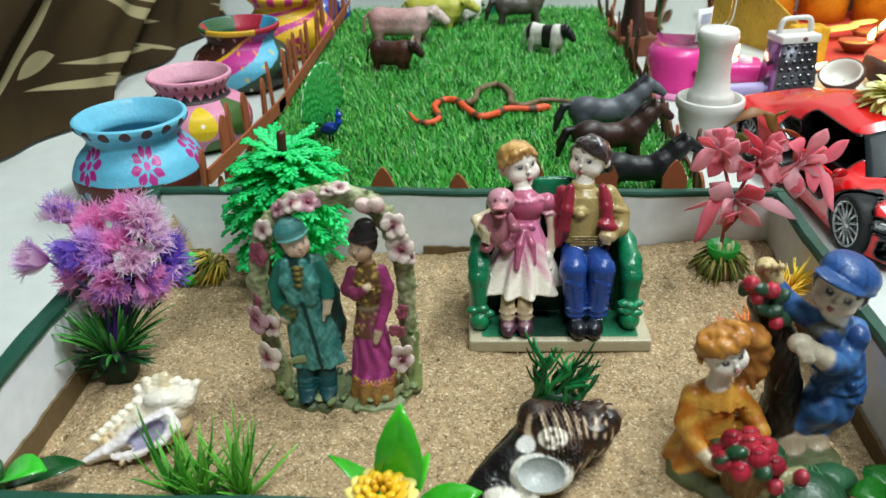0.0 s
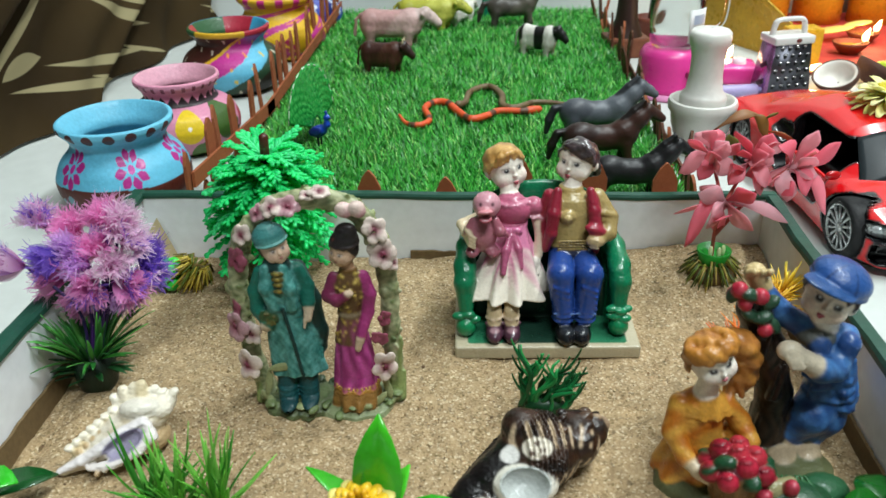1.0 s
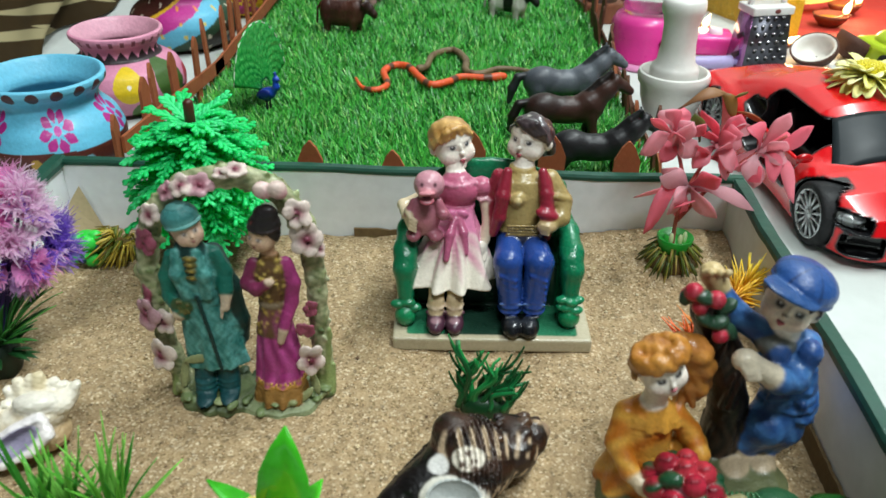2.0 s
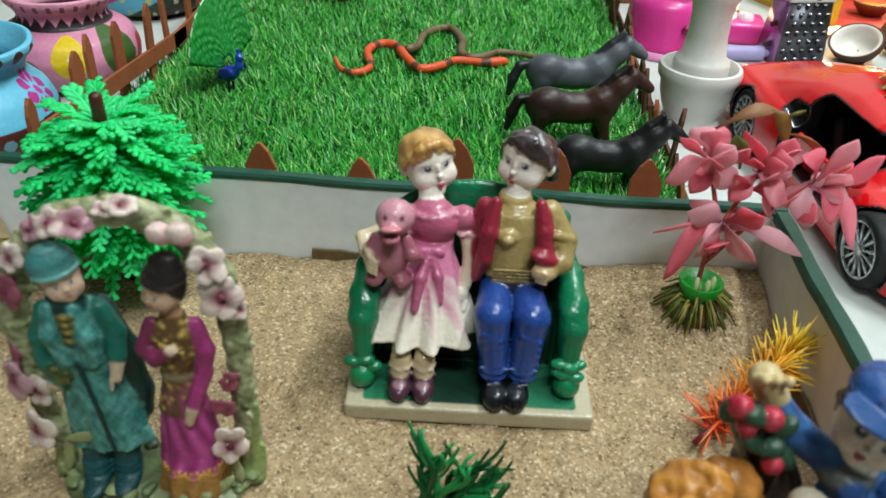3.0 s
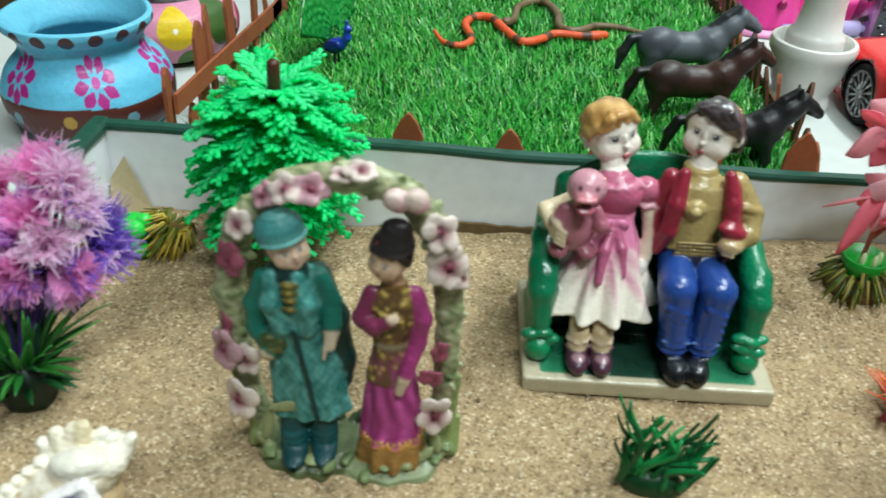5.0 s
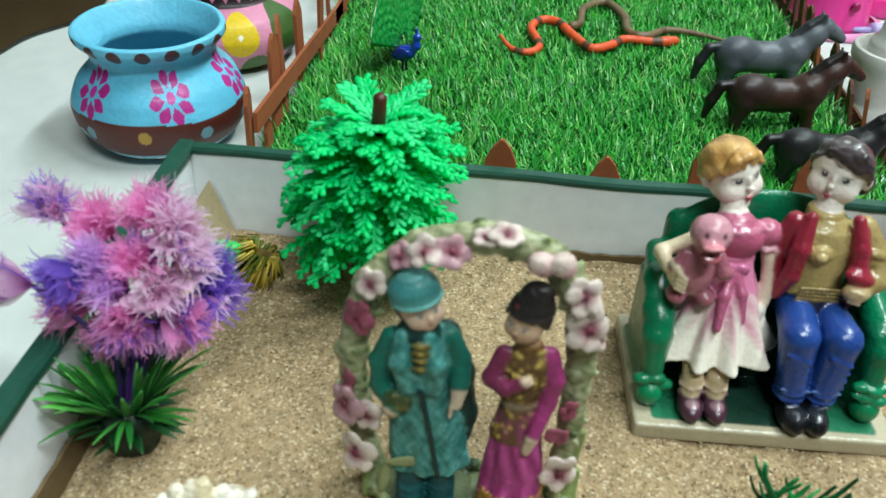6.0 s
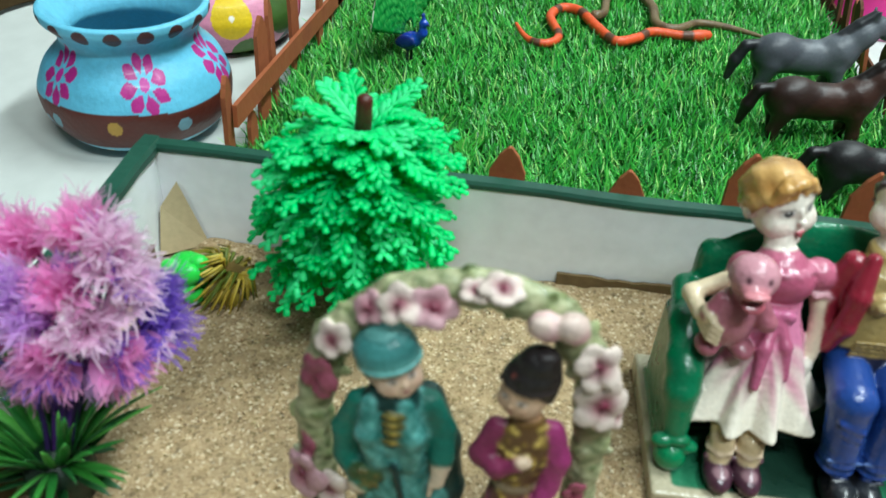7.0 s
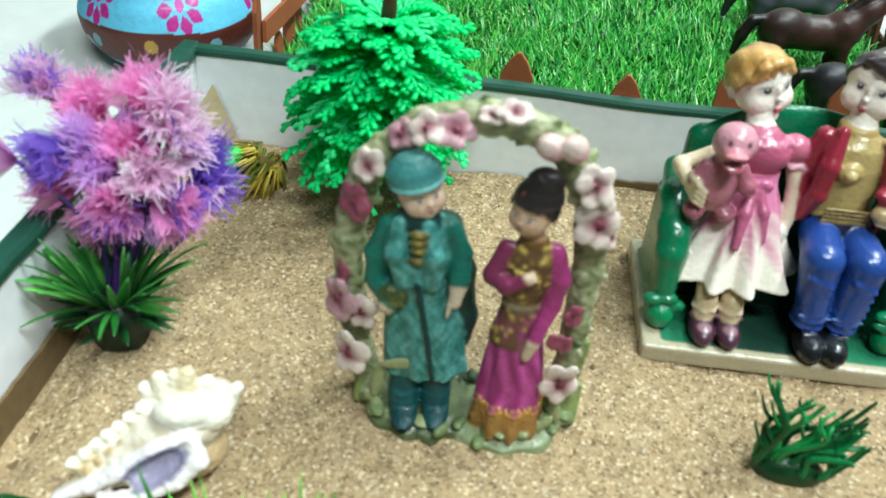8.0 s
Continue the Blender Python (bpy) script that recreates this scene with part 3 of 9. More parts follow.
    link(mix.outputs["Result"], b.inputs["Base Color"])
    b.inputs["Specular IOR Level"].default_value = 0.12
    return m


tagged(part("curtain", build_curtain(), curtain_material(), thick=0.0015), "dark brown curtain printed with cream leaves, hanging in folds", "curtain")


# ---- figurines: one skin each ----
SKIN = C("efe5d8")
RESIN_SOFT = material("satin_painted_resin", rough=0.42, vary=0.2, scale=110, bump=0.3, bump_scale=450, attribute="paint", coat=0.12)


class Head:
    """A doll's head with centre c, half width r, turned by yaw, nodding by nod and tipped by tip degrees."""

    def __init__(self, k, c, r, yaw=0.0, nod=0.0, tip=0.0, skin=SKIN, lips="b04a55", eye="2a2630", fine=1.0, jaw=1.0):
        self.k, self.c, self.r = k, np.array(c, float), r
        m = Euler((0, radians(-tip), 0)).to_matrix() @ Euler((0, 0, radians(yaw))).to_matrix() @ Euler((radians(nod), 0, 0)).to_matrix()
        self.m = np.array(m)
        self.turn = [math.degrees(a) for a in m.to_euler()]
        b = lambda p, *rest, **how: self.blob((p[0], p[1], p[2] * (jaw if p[2] < 0 else 1)), *rest, **how)
        mixed = lambda u, code: tuple((1 - u) * v + u * w for v, w in zip(skin, C(code)))
        b((0, 0.1, 0.16), (1.0, 1.04, 1.08), skin, 0.0012)
        b((0, -0.14, -0.40), (0.86, 0.80, 0.64), skin, 0.0018)
        for s in (-1, 1):
            b((s * 0.42, -0.46, -0.38), 0.46, skin, 0.002)
        b((0, -0.64, -0.80), 0.25, skin, 0.002)
        b((0, -0.92, -0.04), (0.08, 0.12, 0.22), skin, 0.0012)
        b((0, -1.02, -0.22), (0.12, 0.13, 0.10), skin, 0.0008)
        for s in (-1, 1):
            b((s * 0.55, -0.78, -0.36), (0.26, 0.3, 0.22), mixed(0.12, "cf7f78"), mode="paint")
            # grey-brown ring paints the eye socket's shade; the skin has no recess there
            b((s * 0.39, -0.86, 0.07), (0.27, 0.40, 0.20), mixed(0.13, "5a4a48"), mode="paint")
            b((s * 0.39, -0.86, 0.04), (0.21, 0.40, 0.125), mixed(0.35, "d8dadc"), mode="paint")
            b((s * 0.38, -0.88, 0.05), (0.125 * fine, 0.40, 0.125 * fine), C(eye), mode="paint")
            b((s * 0.40, -0.86, 0.165), (0.225, 0.40, 0.032), mixed(0.7, "3a2e2c"), mode="paint")
            b((s * 0.39, -0.86, -0.085), (0.17, 0.40, 0.022), mixed(0.35, "5a4238"), mode="paint")
            b((s * 0.42, -0.84, 0.42), (0.20, 0.40, 0.028), mixed(0.28, "6a4a34"), mode="paint")
            # pale dot is a highlight painted into the eye
            b((s * 0.36 - 0.03, -0.90, 0.10), (0.035, 0.40, 0.035), C("e8e8e8"), mode="paint")
            b((s * 0.065, -0.95, -0.515), (0.09, 0.10, 0.05), C(lips), 0.0004)
        b((0, -0.94, -0.60), (0.095, 0.10, 0.06), C(lips), 0.0004)
        b((0, -0.98, -0.56), (0.12, 0.10, 0.016), tuple(0.5 * v for v in C(lips)), mode="paint")

    def at(self, p):
        return tuple(self.c + self.m @ (np.array(p) * self.r))

    def blob(self, p, r, colour, k=0.001, mode="add"):
        r = (r, r, r) if np.isscalar(r) else r
        self.k.ball(self.at(p), tuple(v * self.r for v in r), colour, self.turn, k, mode)

    def ear(self, s, skin=SKIN):
        self.blob((s * 1.0, 0.12, -0.12), (0.16, 0.2, 0.27), skin, 0.0008)
        # the ear's hollow is only its shade, put on as darker skin
        self.blob((s * 1.08, 0.02, -0.12), (0.1, 0.12, 0.15), tuple(0.7 * v for v in skin), mode="paint")

    def hair(self, light, dark, line=-0.1, slope=(0.8, 0.75), bulk=(1.13, 1.16, 1.14), strands=17, depth=0.045, sweep=2.0, wave=0.09, part_at=0.0):
        """Combed hair that covers the head behind a sloping hairline."""
        light, dark, m, c, r = np.array(light), np.array(dark), self.m, self.c, self.r

        def local(X, Y, Z):
            p = (X - c[0], Y - c[1], Z - c[2])
            return [(m[0, i] * p[0] + m[1, i] * p[1] + m[2, i] * p[2]) / r for i in range(3)]

        def comb(x, y, z):
            a = np.arctan2(x - part_at, z + 0.4)
            return np.sin(strands * a + sweep * (y + 0.5 * z) * 3) * 0.7 + 0.3 * np.sin(2.3 * strands * a - 5 * y)

        def dist(X, Y, Z):
            x, y, z = local(X, Y, Z)
            rho = np.sqrt((x / bulk[0]) ** 2 + ((y - 0.1) / bulk[1]) ** 2 + ((z - 0.14) / bulk[2]) ** 2)
            shell = (rho - 1 - depth * comb(x, y, z)) * r
            edge = (line - slope[0] * y - slope[1] * z + wave * np.sin(7 * x + 1) + 0.5 * wave * np.sin(17 * x)) * r
            return np.maximum(shell, edge)

        def colour(X, Y, Z):
            t = (0.5 + 0.5 * comb(*local(X, Y, Z)))[..., None]
            return dark * (1 - t) + light * t
        big = 1.35 * r
        self.k.put(dist, self.c - big, self.c + big, colour, 0.0006)


def blend(a, b, t):
    return np.array(a) * (1 - t[..., None]) + np.array(b) * t[..., None]


def bench_couple():
    k = Clay((-0.06, -0.04, -0.002), (0.06, 0.044, 0.106), 0.00058)
    green = C("12704a")
    k.slab((0, 0.002, 0.0045), (0.0545, 0.0355, 0.0045), C("b3a98f"), 0.0014)
    k.slab((0, -0.001, 0.009), (0.0470, 0.0285, 0.0012), C("1d3a2e"), mode="paint")
    for x0, x1 in ((-0.047, -0.026), (0.024, 0.047)):
        k.slab(((x0 + x1) / 2, -0.001, 0.009), ((x1 - x0) / 2, 0.0285, 0.0014), C("2c7352"), mode="paint")
    # sofa
    k.slab((0, 0.015, 0.024), (0.043, 0.016, 0.016), C("08301f"), 0.004)
    k.slab((0, 0.0310, 0.042), (0.043, 0.0050, 0.034), green, 0.005, (-4, 0, 0), k=0.004)
    k.ball((-0.001, 0.0315, 0.066), (0.040, 0.0055, 0.0245), green, k=0.004)
    for s in (-1, 1):
        o = 0.0 if s < 0 else -0.0050
        k.path([(s * (0.0455 + o), 0.028, 0.057), (s * (0.0475 + o), 0.010, 0.0545), (s * (0.0485 + o), -0.0045, 0.0490), (s * (0.0487 + o), -0.0118, 0.0415), (s * (0.0478 + o), -0.0160, 0.027)], [0.0050, 0.0056, 0.0060, 0.0057, 0.0046], green, k=0.003)
        k.slab((s * (0.0470 + o), 0.008, 0.029), (0.0042, 0.021, 0.022), green, 0.003, k=0.004)
        k.ball((s * (0.0478 + o), -0.0195, 0.0150), (0.0060, 0.0060, 0.0064), C("157c4e"), k=0.0006)
    for x, y, z, r in ((0.0385, -0.0188, 0.0265, 0.0040), (0.0430, -0.0200, 0.0258, 0.0042), (0.0468, -0.0188, 0.0262, 0.0038), (0.0410, -0.0205, 0.0222, 0.0040), (0.0458, -0.0208, 0.0208, 0.0042), (0.0380, -0.0195, 0.0222, 0.0032)):
        k.ball((x, y, z), (r, r * 0.7, r * 0.62), C("1a8156"), (0, 20 * math.sin(900 * x), 0), k=0.0005)
    for x, z in ((-0.0520, 0.0225), (-0.0465, 0.0235), (-0.0430, 0.0200)):
        k.ball((x, -0.0195, z), (0.0042, 0.0030, 0.0026), C("147048"), k=0.0008)
    # girl: legs, folded socks and strapped shoes
    for x in (-0.0310, -0.0207):
        k.limb((x + 0.001, -0.004, 0.040), (x, -0.0175, 0.0235), 0.0050, 0.0043, C("cdb588"))
        k.limb((x, -0.0178, 0.0245), (x, -0.0195, 0.0175), 0.0046, 0.0043, C("c8b28e"), k=0.0005)
        k.gown((x, -0.0182), (0.0202, 0.0214, 0.0228), (0.0046, 0.0054, 0.0046), (0.0046, 0.0054, 0.0046), C("cfb9a0"), 6, 0.1, k=0.0005)
        k.ball((x, -0.0240, 0.0128), (0.0052, 0.0088, 0.0048), C("472a38"), k=0.0006)
        k.ball((x, -0.0200, 0.0155), (0.0050, 0.0042, 0.0040), C("472a38"), k=0.0006)
        k.limb((x - 0.0045, -0.0205, 0.0178), (x + 0.0045, -0.0205, 0.0178), 0.0013, 0.0013, C("5a3a48"), k=0.0004)
        # lighter toe spot stands for the shoe's highlight
        k.ball((x, -0.0270, 0.0166), (0.0030, 0.0030, 0.0012), C("8a6a72"), mode="paint")

    def dress(X, Y, Z):
        a = np.arctan2(Y + 0.004, X + 0.022)
        streak = 0.0055 * np.sin(7 * a + 2) + 0.004 * np.sin(17 * a + 1)
        t = np.clip((Z - 0.041 - streak) / 0.020, 0, 1)
        deep = np.clip(np.sin(7 * a + 2) - 0.35, 0, 1) * np.clip((Z - 0.040) / 0.02, 0, 1)
        base = blend(C("e8dfd0"), C("cc7a9c"), t ** 1.1)
        return base * (1 - 0.25 * deep[..., None]) + np.array(C("ad4a78")) * 0.25 * deep[..., None]
    k.gown((-0.0230, -0.0045), (0.0312, 0.0325, 0.0335, 0.039, 0.047, 0.057, 0.066, 0.0715), (0.0246, 0.0256, 0.0246, 0.0212, 0.0180, 0.0142, 0.0104, 0.0088), (0.0176, 0.0178, 0.0174, 0.0160, 0.0142, 0.0120, 0.0094, 0.0078), dress, 9, 0.17, lean=(0.0028, 0.0135), k=0.001, phase=0.6)
    k.ball((-0.0202, 0.0128, 0.0782), (0.0112, 0.0092, 0.0112), C("b25c78"), k=0.003)
    k.ball((-0.0185, 0.0075, 0.0792), (0.0088, 0.0052, 0.0068), C("ac5470"), k=0.0018)
    k.gown((-0.0202, 0.0105), (0.0692, 0.0706, 0.0722), (0.0090, 0.0098, 0.0092), (0.0082, 0.0090, 0.0084), C("b4627e"), k=0.0008)
    k.path([(-0.0208, 0.0010, 0.0695), (-0.0240, -0.0065, 0.061), (-0.0258, -0.0140, 0.049)], [0.0018, 0.0024, 0.0016], C("a85674"), k=0.0016)
    k.path([(-0.0200, 0.0010, 0.0695), (-0.0165, -0.0050, 0.061), (-0.0152, -0.0100, 0.051)], [0.0016, 0.0021, 0.0013], C("a85674"), k=0.0016)
    for s in (-1, 1):
        k.ball((-0.0205 + s * 0.0032, 0.0008, 0.0702), (0.0034, 0.0020, 0.0024), C("c06a90"), (0, s * 20, 0), k=0.0006)
    # flat collar of rounded lobes, closed up to the neck
    k.gown((-0.0206, 0.0142), (0.0832, 0.0862, 0.0885), (0.0098, 0.0078, 0.0050), (0.0084, 0.0070, 0.0050), C("bf7088"), k=0.0012)
    for i in range(9):
        a = math.radians(-172 + 20.5 * i)
        k.ball((-0.0206 + 0.0092 * math.cos(a), 0.0140 + 0.0080 * math.sin(a), 0.0846), (0.0026, 0.0022, 0.0017), C("c0748c"), k=0.0009)
    k.limb((-0.0210, 0.0165, 0.0850), (-0.0228, 0.0215, 0.0960), 0.0054, 0.0050, SKIN, k=0.0022)
    for sx, sy in ((-0.0325, 0.0125), (-0.0070, 0.0135)):
        k.ball((sx, sy, 0.0808), (0.0060, 0.0060, 0.0060), C("b8627c"), k=0.0015)
        k.gown((sx + 0.0008, sy - 0.0012), (0.0742, 0.0752, 0.0766), (0.0048, 0.0058, 0.0050), (0.0046, 0.0056, 0.0048), C("cf9aa4"), 6, 0.14, k=0.0005)
    k.path([(-0.0345, 0.011, 0.078), (-0.0498, 0.0055, 0.0728), (-0.0478, -0.0035, 0.0712)], [0.0032, 0.0031, 0.0027], C("d6c2a2"))
    for i in range(4):
        k.path([(-0.0472, -0.0050, 0.0755 - 0.0023 * i), (-0.0452, -0.0108, 0.0740 - 0.0023 * i), (-0.0425, -0.0118, 0.0718 - 0.002 * i)], [0.0015, 0.0013, 0.0010], C("ddc9aa"), k=0.0004)
    k.path([(-0.0052, 0.0118, 0.0745), (-0.0028, 0.0078, 0.0635), (-0.0045, 0.0015, 0.0530)], [0.0035, 0.0032, 0.0027], C("dcc8b0"))
    k.ball((-0.0060, -0.0008, 0.0485), (0.0031, 0.0025, 0.0048), SKIN)
    for i in range(4):
        k.limb((-0.0084 + 0.0016 * i, -0.0022, 0.0465), (-0.0088 + 0.0015 * i, -0.0040, 0.0410 + 0.0006 * i), 0.0010, 0.0008, SKIN, k=0.0003)
    # the toy duck on her arm
    duck, ddark = C("b87484"), C("a4606f")
    k.ball((-0.0375, -0.0035, 0.0715), (0.0084, 0.0076, 0.0125), duck)
    k.ball((-0.0354, -0.0045, 0.0908), (0.0082, 0.0078, 0.0080), C("c28a96"), k=0.003)
    k.ball((-0.0362, -0.0110, 0.0898), (0.0050, 0.0040, 0.0032), C("c07c86"), (15, 0, 8), k=0.0014)
    k.ball((-0.0364, -0.0145, 0.0905), (0.0044, 0.0034, 0.0013), C("c88088"), (-22, 0, 8), k=0.0005)
    k.ball((-0.0364, -0.0137, 0.0863), (0.0040, 0.0036, 0.0012), C("a65460"), (26, 0, 8), k=0.0005)
    k.ball((-0.0364, -0.0155, 0.0884), (0.0032, 0.0020, 0.0012), C("57202c"), mode="paint")
    for s in (-1, 1):
        k.ball((-0.0356 + s * 0.0035, -0.0113, 0.0941), (0.0010, 0.0014, 0.0012), C("4a2a34"), mode="paint")
        k.ball((-0.0378 + s * 0.0058, -0.0065, 0.0605), (0.0042, 0.0055, 0.0036), ddark, (0, s * 15, 0))
    k.path([(-0.0305, -0.0065, 0.0815), (-0.0278, -0.0088, 0.0750), (-0.0240, -0.0050, 0.0705)], [0.0024, 0.0032, 0.0018], ddark)
    k.path([(-0.0435, -0.0045, 0.0800), (-0.0455, -0.0060, 0.0735)], [0.0022, 0.0030], ddark)
    # boy
    jean, sweater, vest = C("24448a"), C("a8925e"), C("8c2436")
    k.ball((0.0160, 0.006, 0.0525), (0.0138, 0.0105, 0.0082), C("141a33"), k=0.002)
    for x, kx, fx in ((0.0098, 0.0076, 0.0098), (0.0222, 0.0246, 0.0226)):
        k.limb((x, 0.006, 0.0505), (kx, -0.0145, 0.0490), 0.0075, 0.0078, jean, k=0.0012)
        k.limb((kx, -0.0148, 0.0482), (fx, -0.0190, 0.0235), 0.0078, 0.0062, jean, k=0.0016)
        for z, w in ((0.0275, 0.0062), (0.0242, 0.0068), (0.0206, 0.0069)):
            k.gown((fx, -0.0188), (z - 0.0014, z, z + 0.0014), (w - 0.001, w, w - 0.0008), (w - 0.001, w, w - 0.0008), C("2b4a97"), 5, 0.05, k=0.0008)
        k.limb((fx - 0.0055, -0.0235, 0.0262), (fx + 0.0055, -0.0235, 0.0258), 0.0007, 0.0007, C("5a78b4"), k=0.0005)
        for j in range(4):
            k.limb((kx - 0.004 + 0.002 * j, -0.0218, 0.044 - 0.0042 * j), (kx + 0.004, -0.0226, 0.041 - 0.0042 * j), 0.0012, 0.0006, C("29479a"), k=0.0016)
        k.ball((fx + (0.0012 if fx < 0.015 else -0.0028), -0.0258, 0.0135), (0.0062, 0.0100, 0.0052), C("121317"), k=0.0006)
        k.ball((fx + (0.0012 if fx < 0.015 else -0.0028), -0.0285, 0.0168), (0.0040, 0.0050, 0.0024), C("23262b"))
        for j in range(3):
            k.limb((fx - 0.0025, -0.0265 + 0.0022 * j, 0.0190), (fx + 0.0025, -0.0255 + 0.0022 * j, 0.0190), 0.0007, 0.0007, C("34363b"), k=0.0003)
    k.gown((0.0160, 0.0075), (0.0535, 0.0575, 0.066, 0.079, 0.0865, 0.0905), (0.0116, 0.0120, 0.0122, 0.0134, 0.0116, 0.006), (0.0094, 0.0096, 0.0096, 0.0098, 0.0088, 0.006), sweater, lean=(0.0, 0.0075), k=0.002)
    for z, w in ((0.0846, 0.0086), (0.0868, 0.0080), (0.0890, 0.0078), (0.0912, 0.0074)):
        k.gown((0.0150, 0.0155 + 0.35 * (z - 0.0860)), (z - 0.0015, z, z + 0.0015), (w - 0.0008, w, w - 0.0008), (w - 0.0008, w, w - 0.0008), C("a89059"), k=0.0008)
    k.path([(0.0065, 0.0090, 0.0925), (0.0042, 0.0035, 0.080), (0.0028, 0.0015, 0.068), (0.0000, 0.0025, 0.0570)], [0.0026, 0.0038, 0.0036, 0.0024], vest, k=0.0015)
    k.path([(0.0255, 0.0090, 0.0925), (0.0276, 0.0040, 0.0815), (0.0282, 0.0010, 0.0730), (0.0275, -0.0010, 0.0705)], [0.0026, 0.0036, 0.0038, 0.0032], vest, k=0.0015)
    k.ball((0.0280, -0.0022, 0.0722), (0.0064, 0.0036, 0.0030), C("8f2436"), (0, 18, 0))
    k.path([(0.0292, 0.0000, 0.0620), (0.0300, 0.0010, 0.0555)], [0.0030, 0.0018], vest, k=0.001)
    for x in (0.0040, 0.0288):
        k.ball((x, 0.0125, 0.0785), (0.0040, 0.0086, 0.0125), vest, k=0.002)
    k.path([(0.0022, 0.0125, 0.0885), (-0.0012, 0.0125, 0.074), (0.000, 0.0060, 0.060)], [0.0040, 0.0044, 0.0040], vest, k=0.0012)
    k.path([(0.0302, 0.0130, 0.0870), (0.0372, 0.0075, 0.0755), (0.0362, 0.0015, 0.0682), (0.0295, -0.0022, 0.0660)], [0.0052, 0.0054, 0.0051, 0.0044], C("a08a58"), k=0.0012)
    for z in (0.0805, 0.0765, 0.0725):
        k.limb((0.0332, 0.0030, z), (0.0397, 0.0045, z - 0.0025), 0.0019, 0.0016, C("988250"), k=0.0014)
    k.ball((0.0282, -0.0040, 0.0655), (0.0054, 0.0040, 0.0042), C("c6ac80"))
    for i in range(4):
        k.limb((0.0255, -0.0060, 0.0676 - 0.0017 * i), (0.0290, -0.0074, 0.0672 - 0.0017 * i), 0.0010, 0.0009, C("ccb38a"), k=0.0004)
    k.ball((0.0125, 0.0035, 0.0778), (0.0046, 0.0028, 0.0046), C("b39c66"), k=0.0006)
    k.ball((0.0123, 0.0010, 0.0780), (0.0023, 0.0017, 0.0023), C("c4ae7a"), k=0.0004)
    for i in range(6):
        k.limb((0.0072, -0.0015, 0.0640 - 0.0018 * i), (0.0240, -0.0015, 0.0640 - 0.0018 * i), 0.0007, 0.0007, C("927b48"), k=0.0008)
    k.limb((0.0155, 0.0165, 0.088), (0.0172, 0.0215, 0.0985), 0.0056, 0.0052, SKIN, k=0.001)
    k.rough(0.00015, 0.0011)
    # her head: short golden hair combed over from a side parting
    f = Clay((-0.0430, 0.008, 0.083), (-0.0055, 0.046, 0.1215), 0.00036)
    g = Head(f, (-0.0236, 0.0266, 0.1016), 0.0114, yaw=27, nod=-4, tip=9, jaw=1.28, lips="a23c48", eye="2b3038")
    g.ear(-1)
    g.hair(C("d3a868"), C("a97a40"), line=-0.20, slope=(0.8, 0.72), strands=6, depth=0.040, bulk=(1.12, 1.18, 1.17), wave=0.10, sweep=1.2, part_at=-0.35)
    for i, (x0, z0, x1, z1) in enumerate(((-0.35, 0.98, -0.80, 0.42), (-0.30, 1.00, -0.58, 0.50), (-0.22, 1.02, -0.22, 0.60), (-0.15, 1.02, 0.18, 0.62), (-0.05, 1.0, 0.52, 0.58), (0.1, 0.98, 0.78, 0.40))):
        y0, y1 = -0.62, -0.80 + 0.35 * x1 * x1
        f.path([g.at((x0, y0, z0)), g.at((0.5 * (x0 + x1), -0.86 + 0.2 * x1 * x1, 0.5 * (z0 + z1) + 0.14)), g.at((x1, y1, z1)), g.at((x1 + 0.13, y1 + 0.05, z1 - 0.02))], [0.0015, 0.0017, 0.0013, 0.0006], C("cb9e5e") if i % 2 else C("b98a4a"), k=0.0012)
    f.rough(0.00008, 0.0011)
    # his head: dark hair swept across the brow
    f2 = Clay((-0.0015, 0.007, 0.0870), (0.0375, 0.046, 0.1235), 0.00036)
    b = Head(f2, (0.0190, 0.0258, 0.1052), 0.0111, yaw=-33, nod=-6, tip=-3, jaw=1.22, lips="a24a54", eye="2b2a30")
    b.ear(1)
    b.hair(C("53474a"), C("241d1f"), line=-0.16, slope=(0.85, 0.65), strands=7, depth=0.050, bulk=(1.11, 1.18, 1.15), sweep=2.2, wave=0.06, part_at=-0.6)
    for i in range(5):
        o = 0.13 * i
        f2.path([b.at((-0.55 + o, -0.62, 0.86 + 0.06 * i)), b.at((0.05 + o, -0.88 + 0.2 * o, 0.80 + 0.07 * i)), b.at((0.58 + 0.6 * o, -0.70 + 0.3 * o, 0.52 + 0.04 * i)), b.at((0.92 + 0.2 * o, -0.30 + 0.3 * o, 0.20))], [0.0010, 0.0017, 0.0016, 0.0008], C("4a3f42") if i % 2 else C("332a2c"), k=0.0012)
    f2.path([b.at((0.95, 0.45, -0.15)), b.at((0.85, 0.75, -0.55)), b.at((0.55, 0.85, -0.85))], [0.0030, 0.0030, 0.0018], C("2a2224"), k=0.0012)
    f2.rough(0.00008, 0.0011)
    return k, f, f2


sculpted("figurine", bench_couple(), RESIN, pose(0.0855, 0.4385, -0.0005, 0, 0, 1.6) @ Matrix.Diagonal((1, 1, 0.965, 1)),
         "glossy resin figurine of two dolls seated on a green sofa", "figurine")


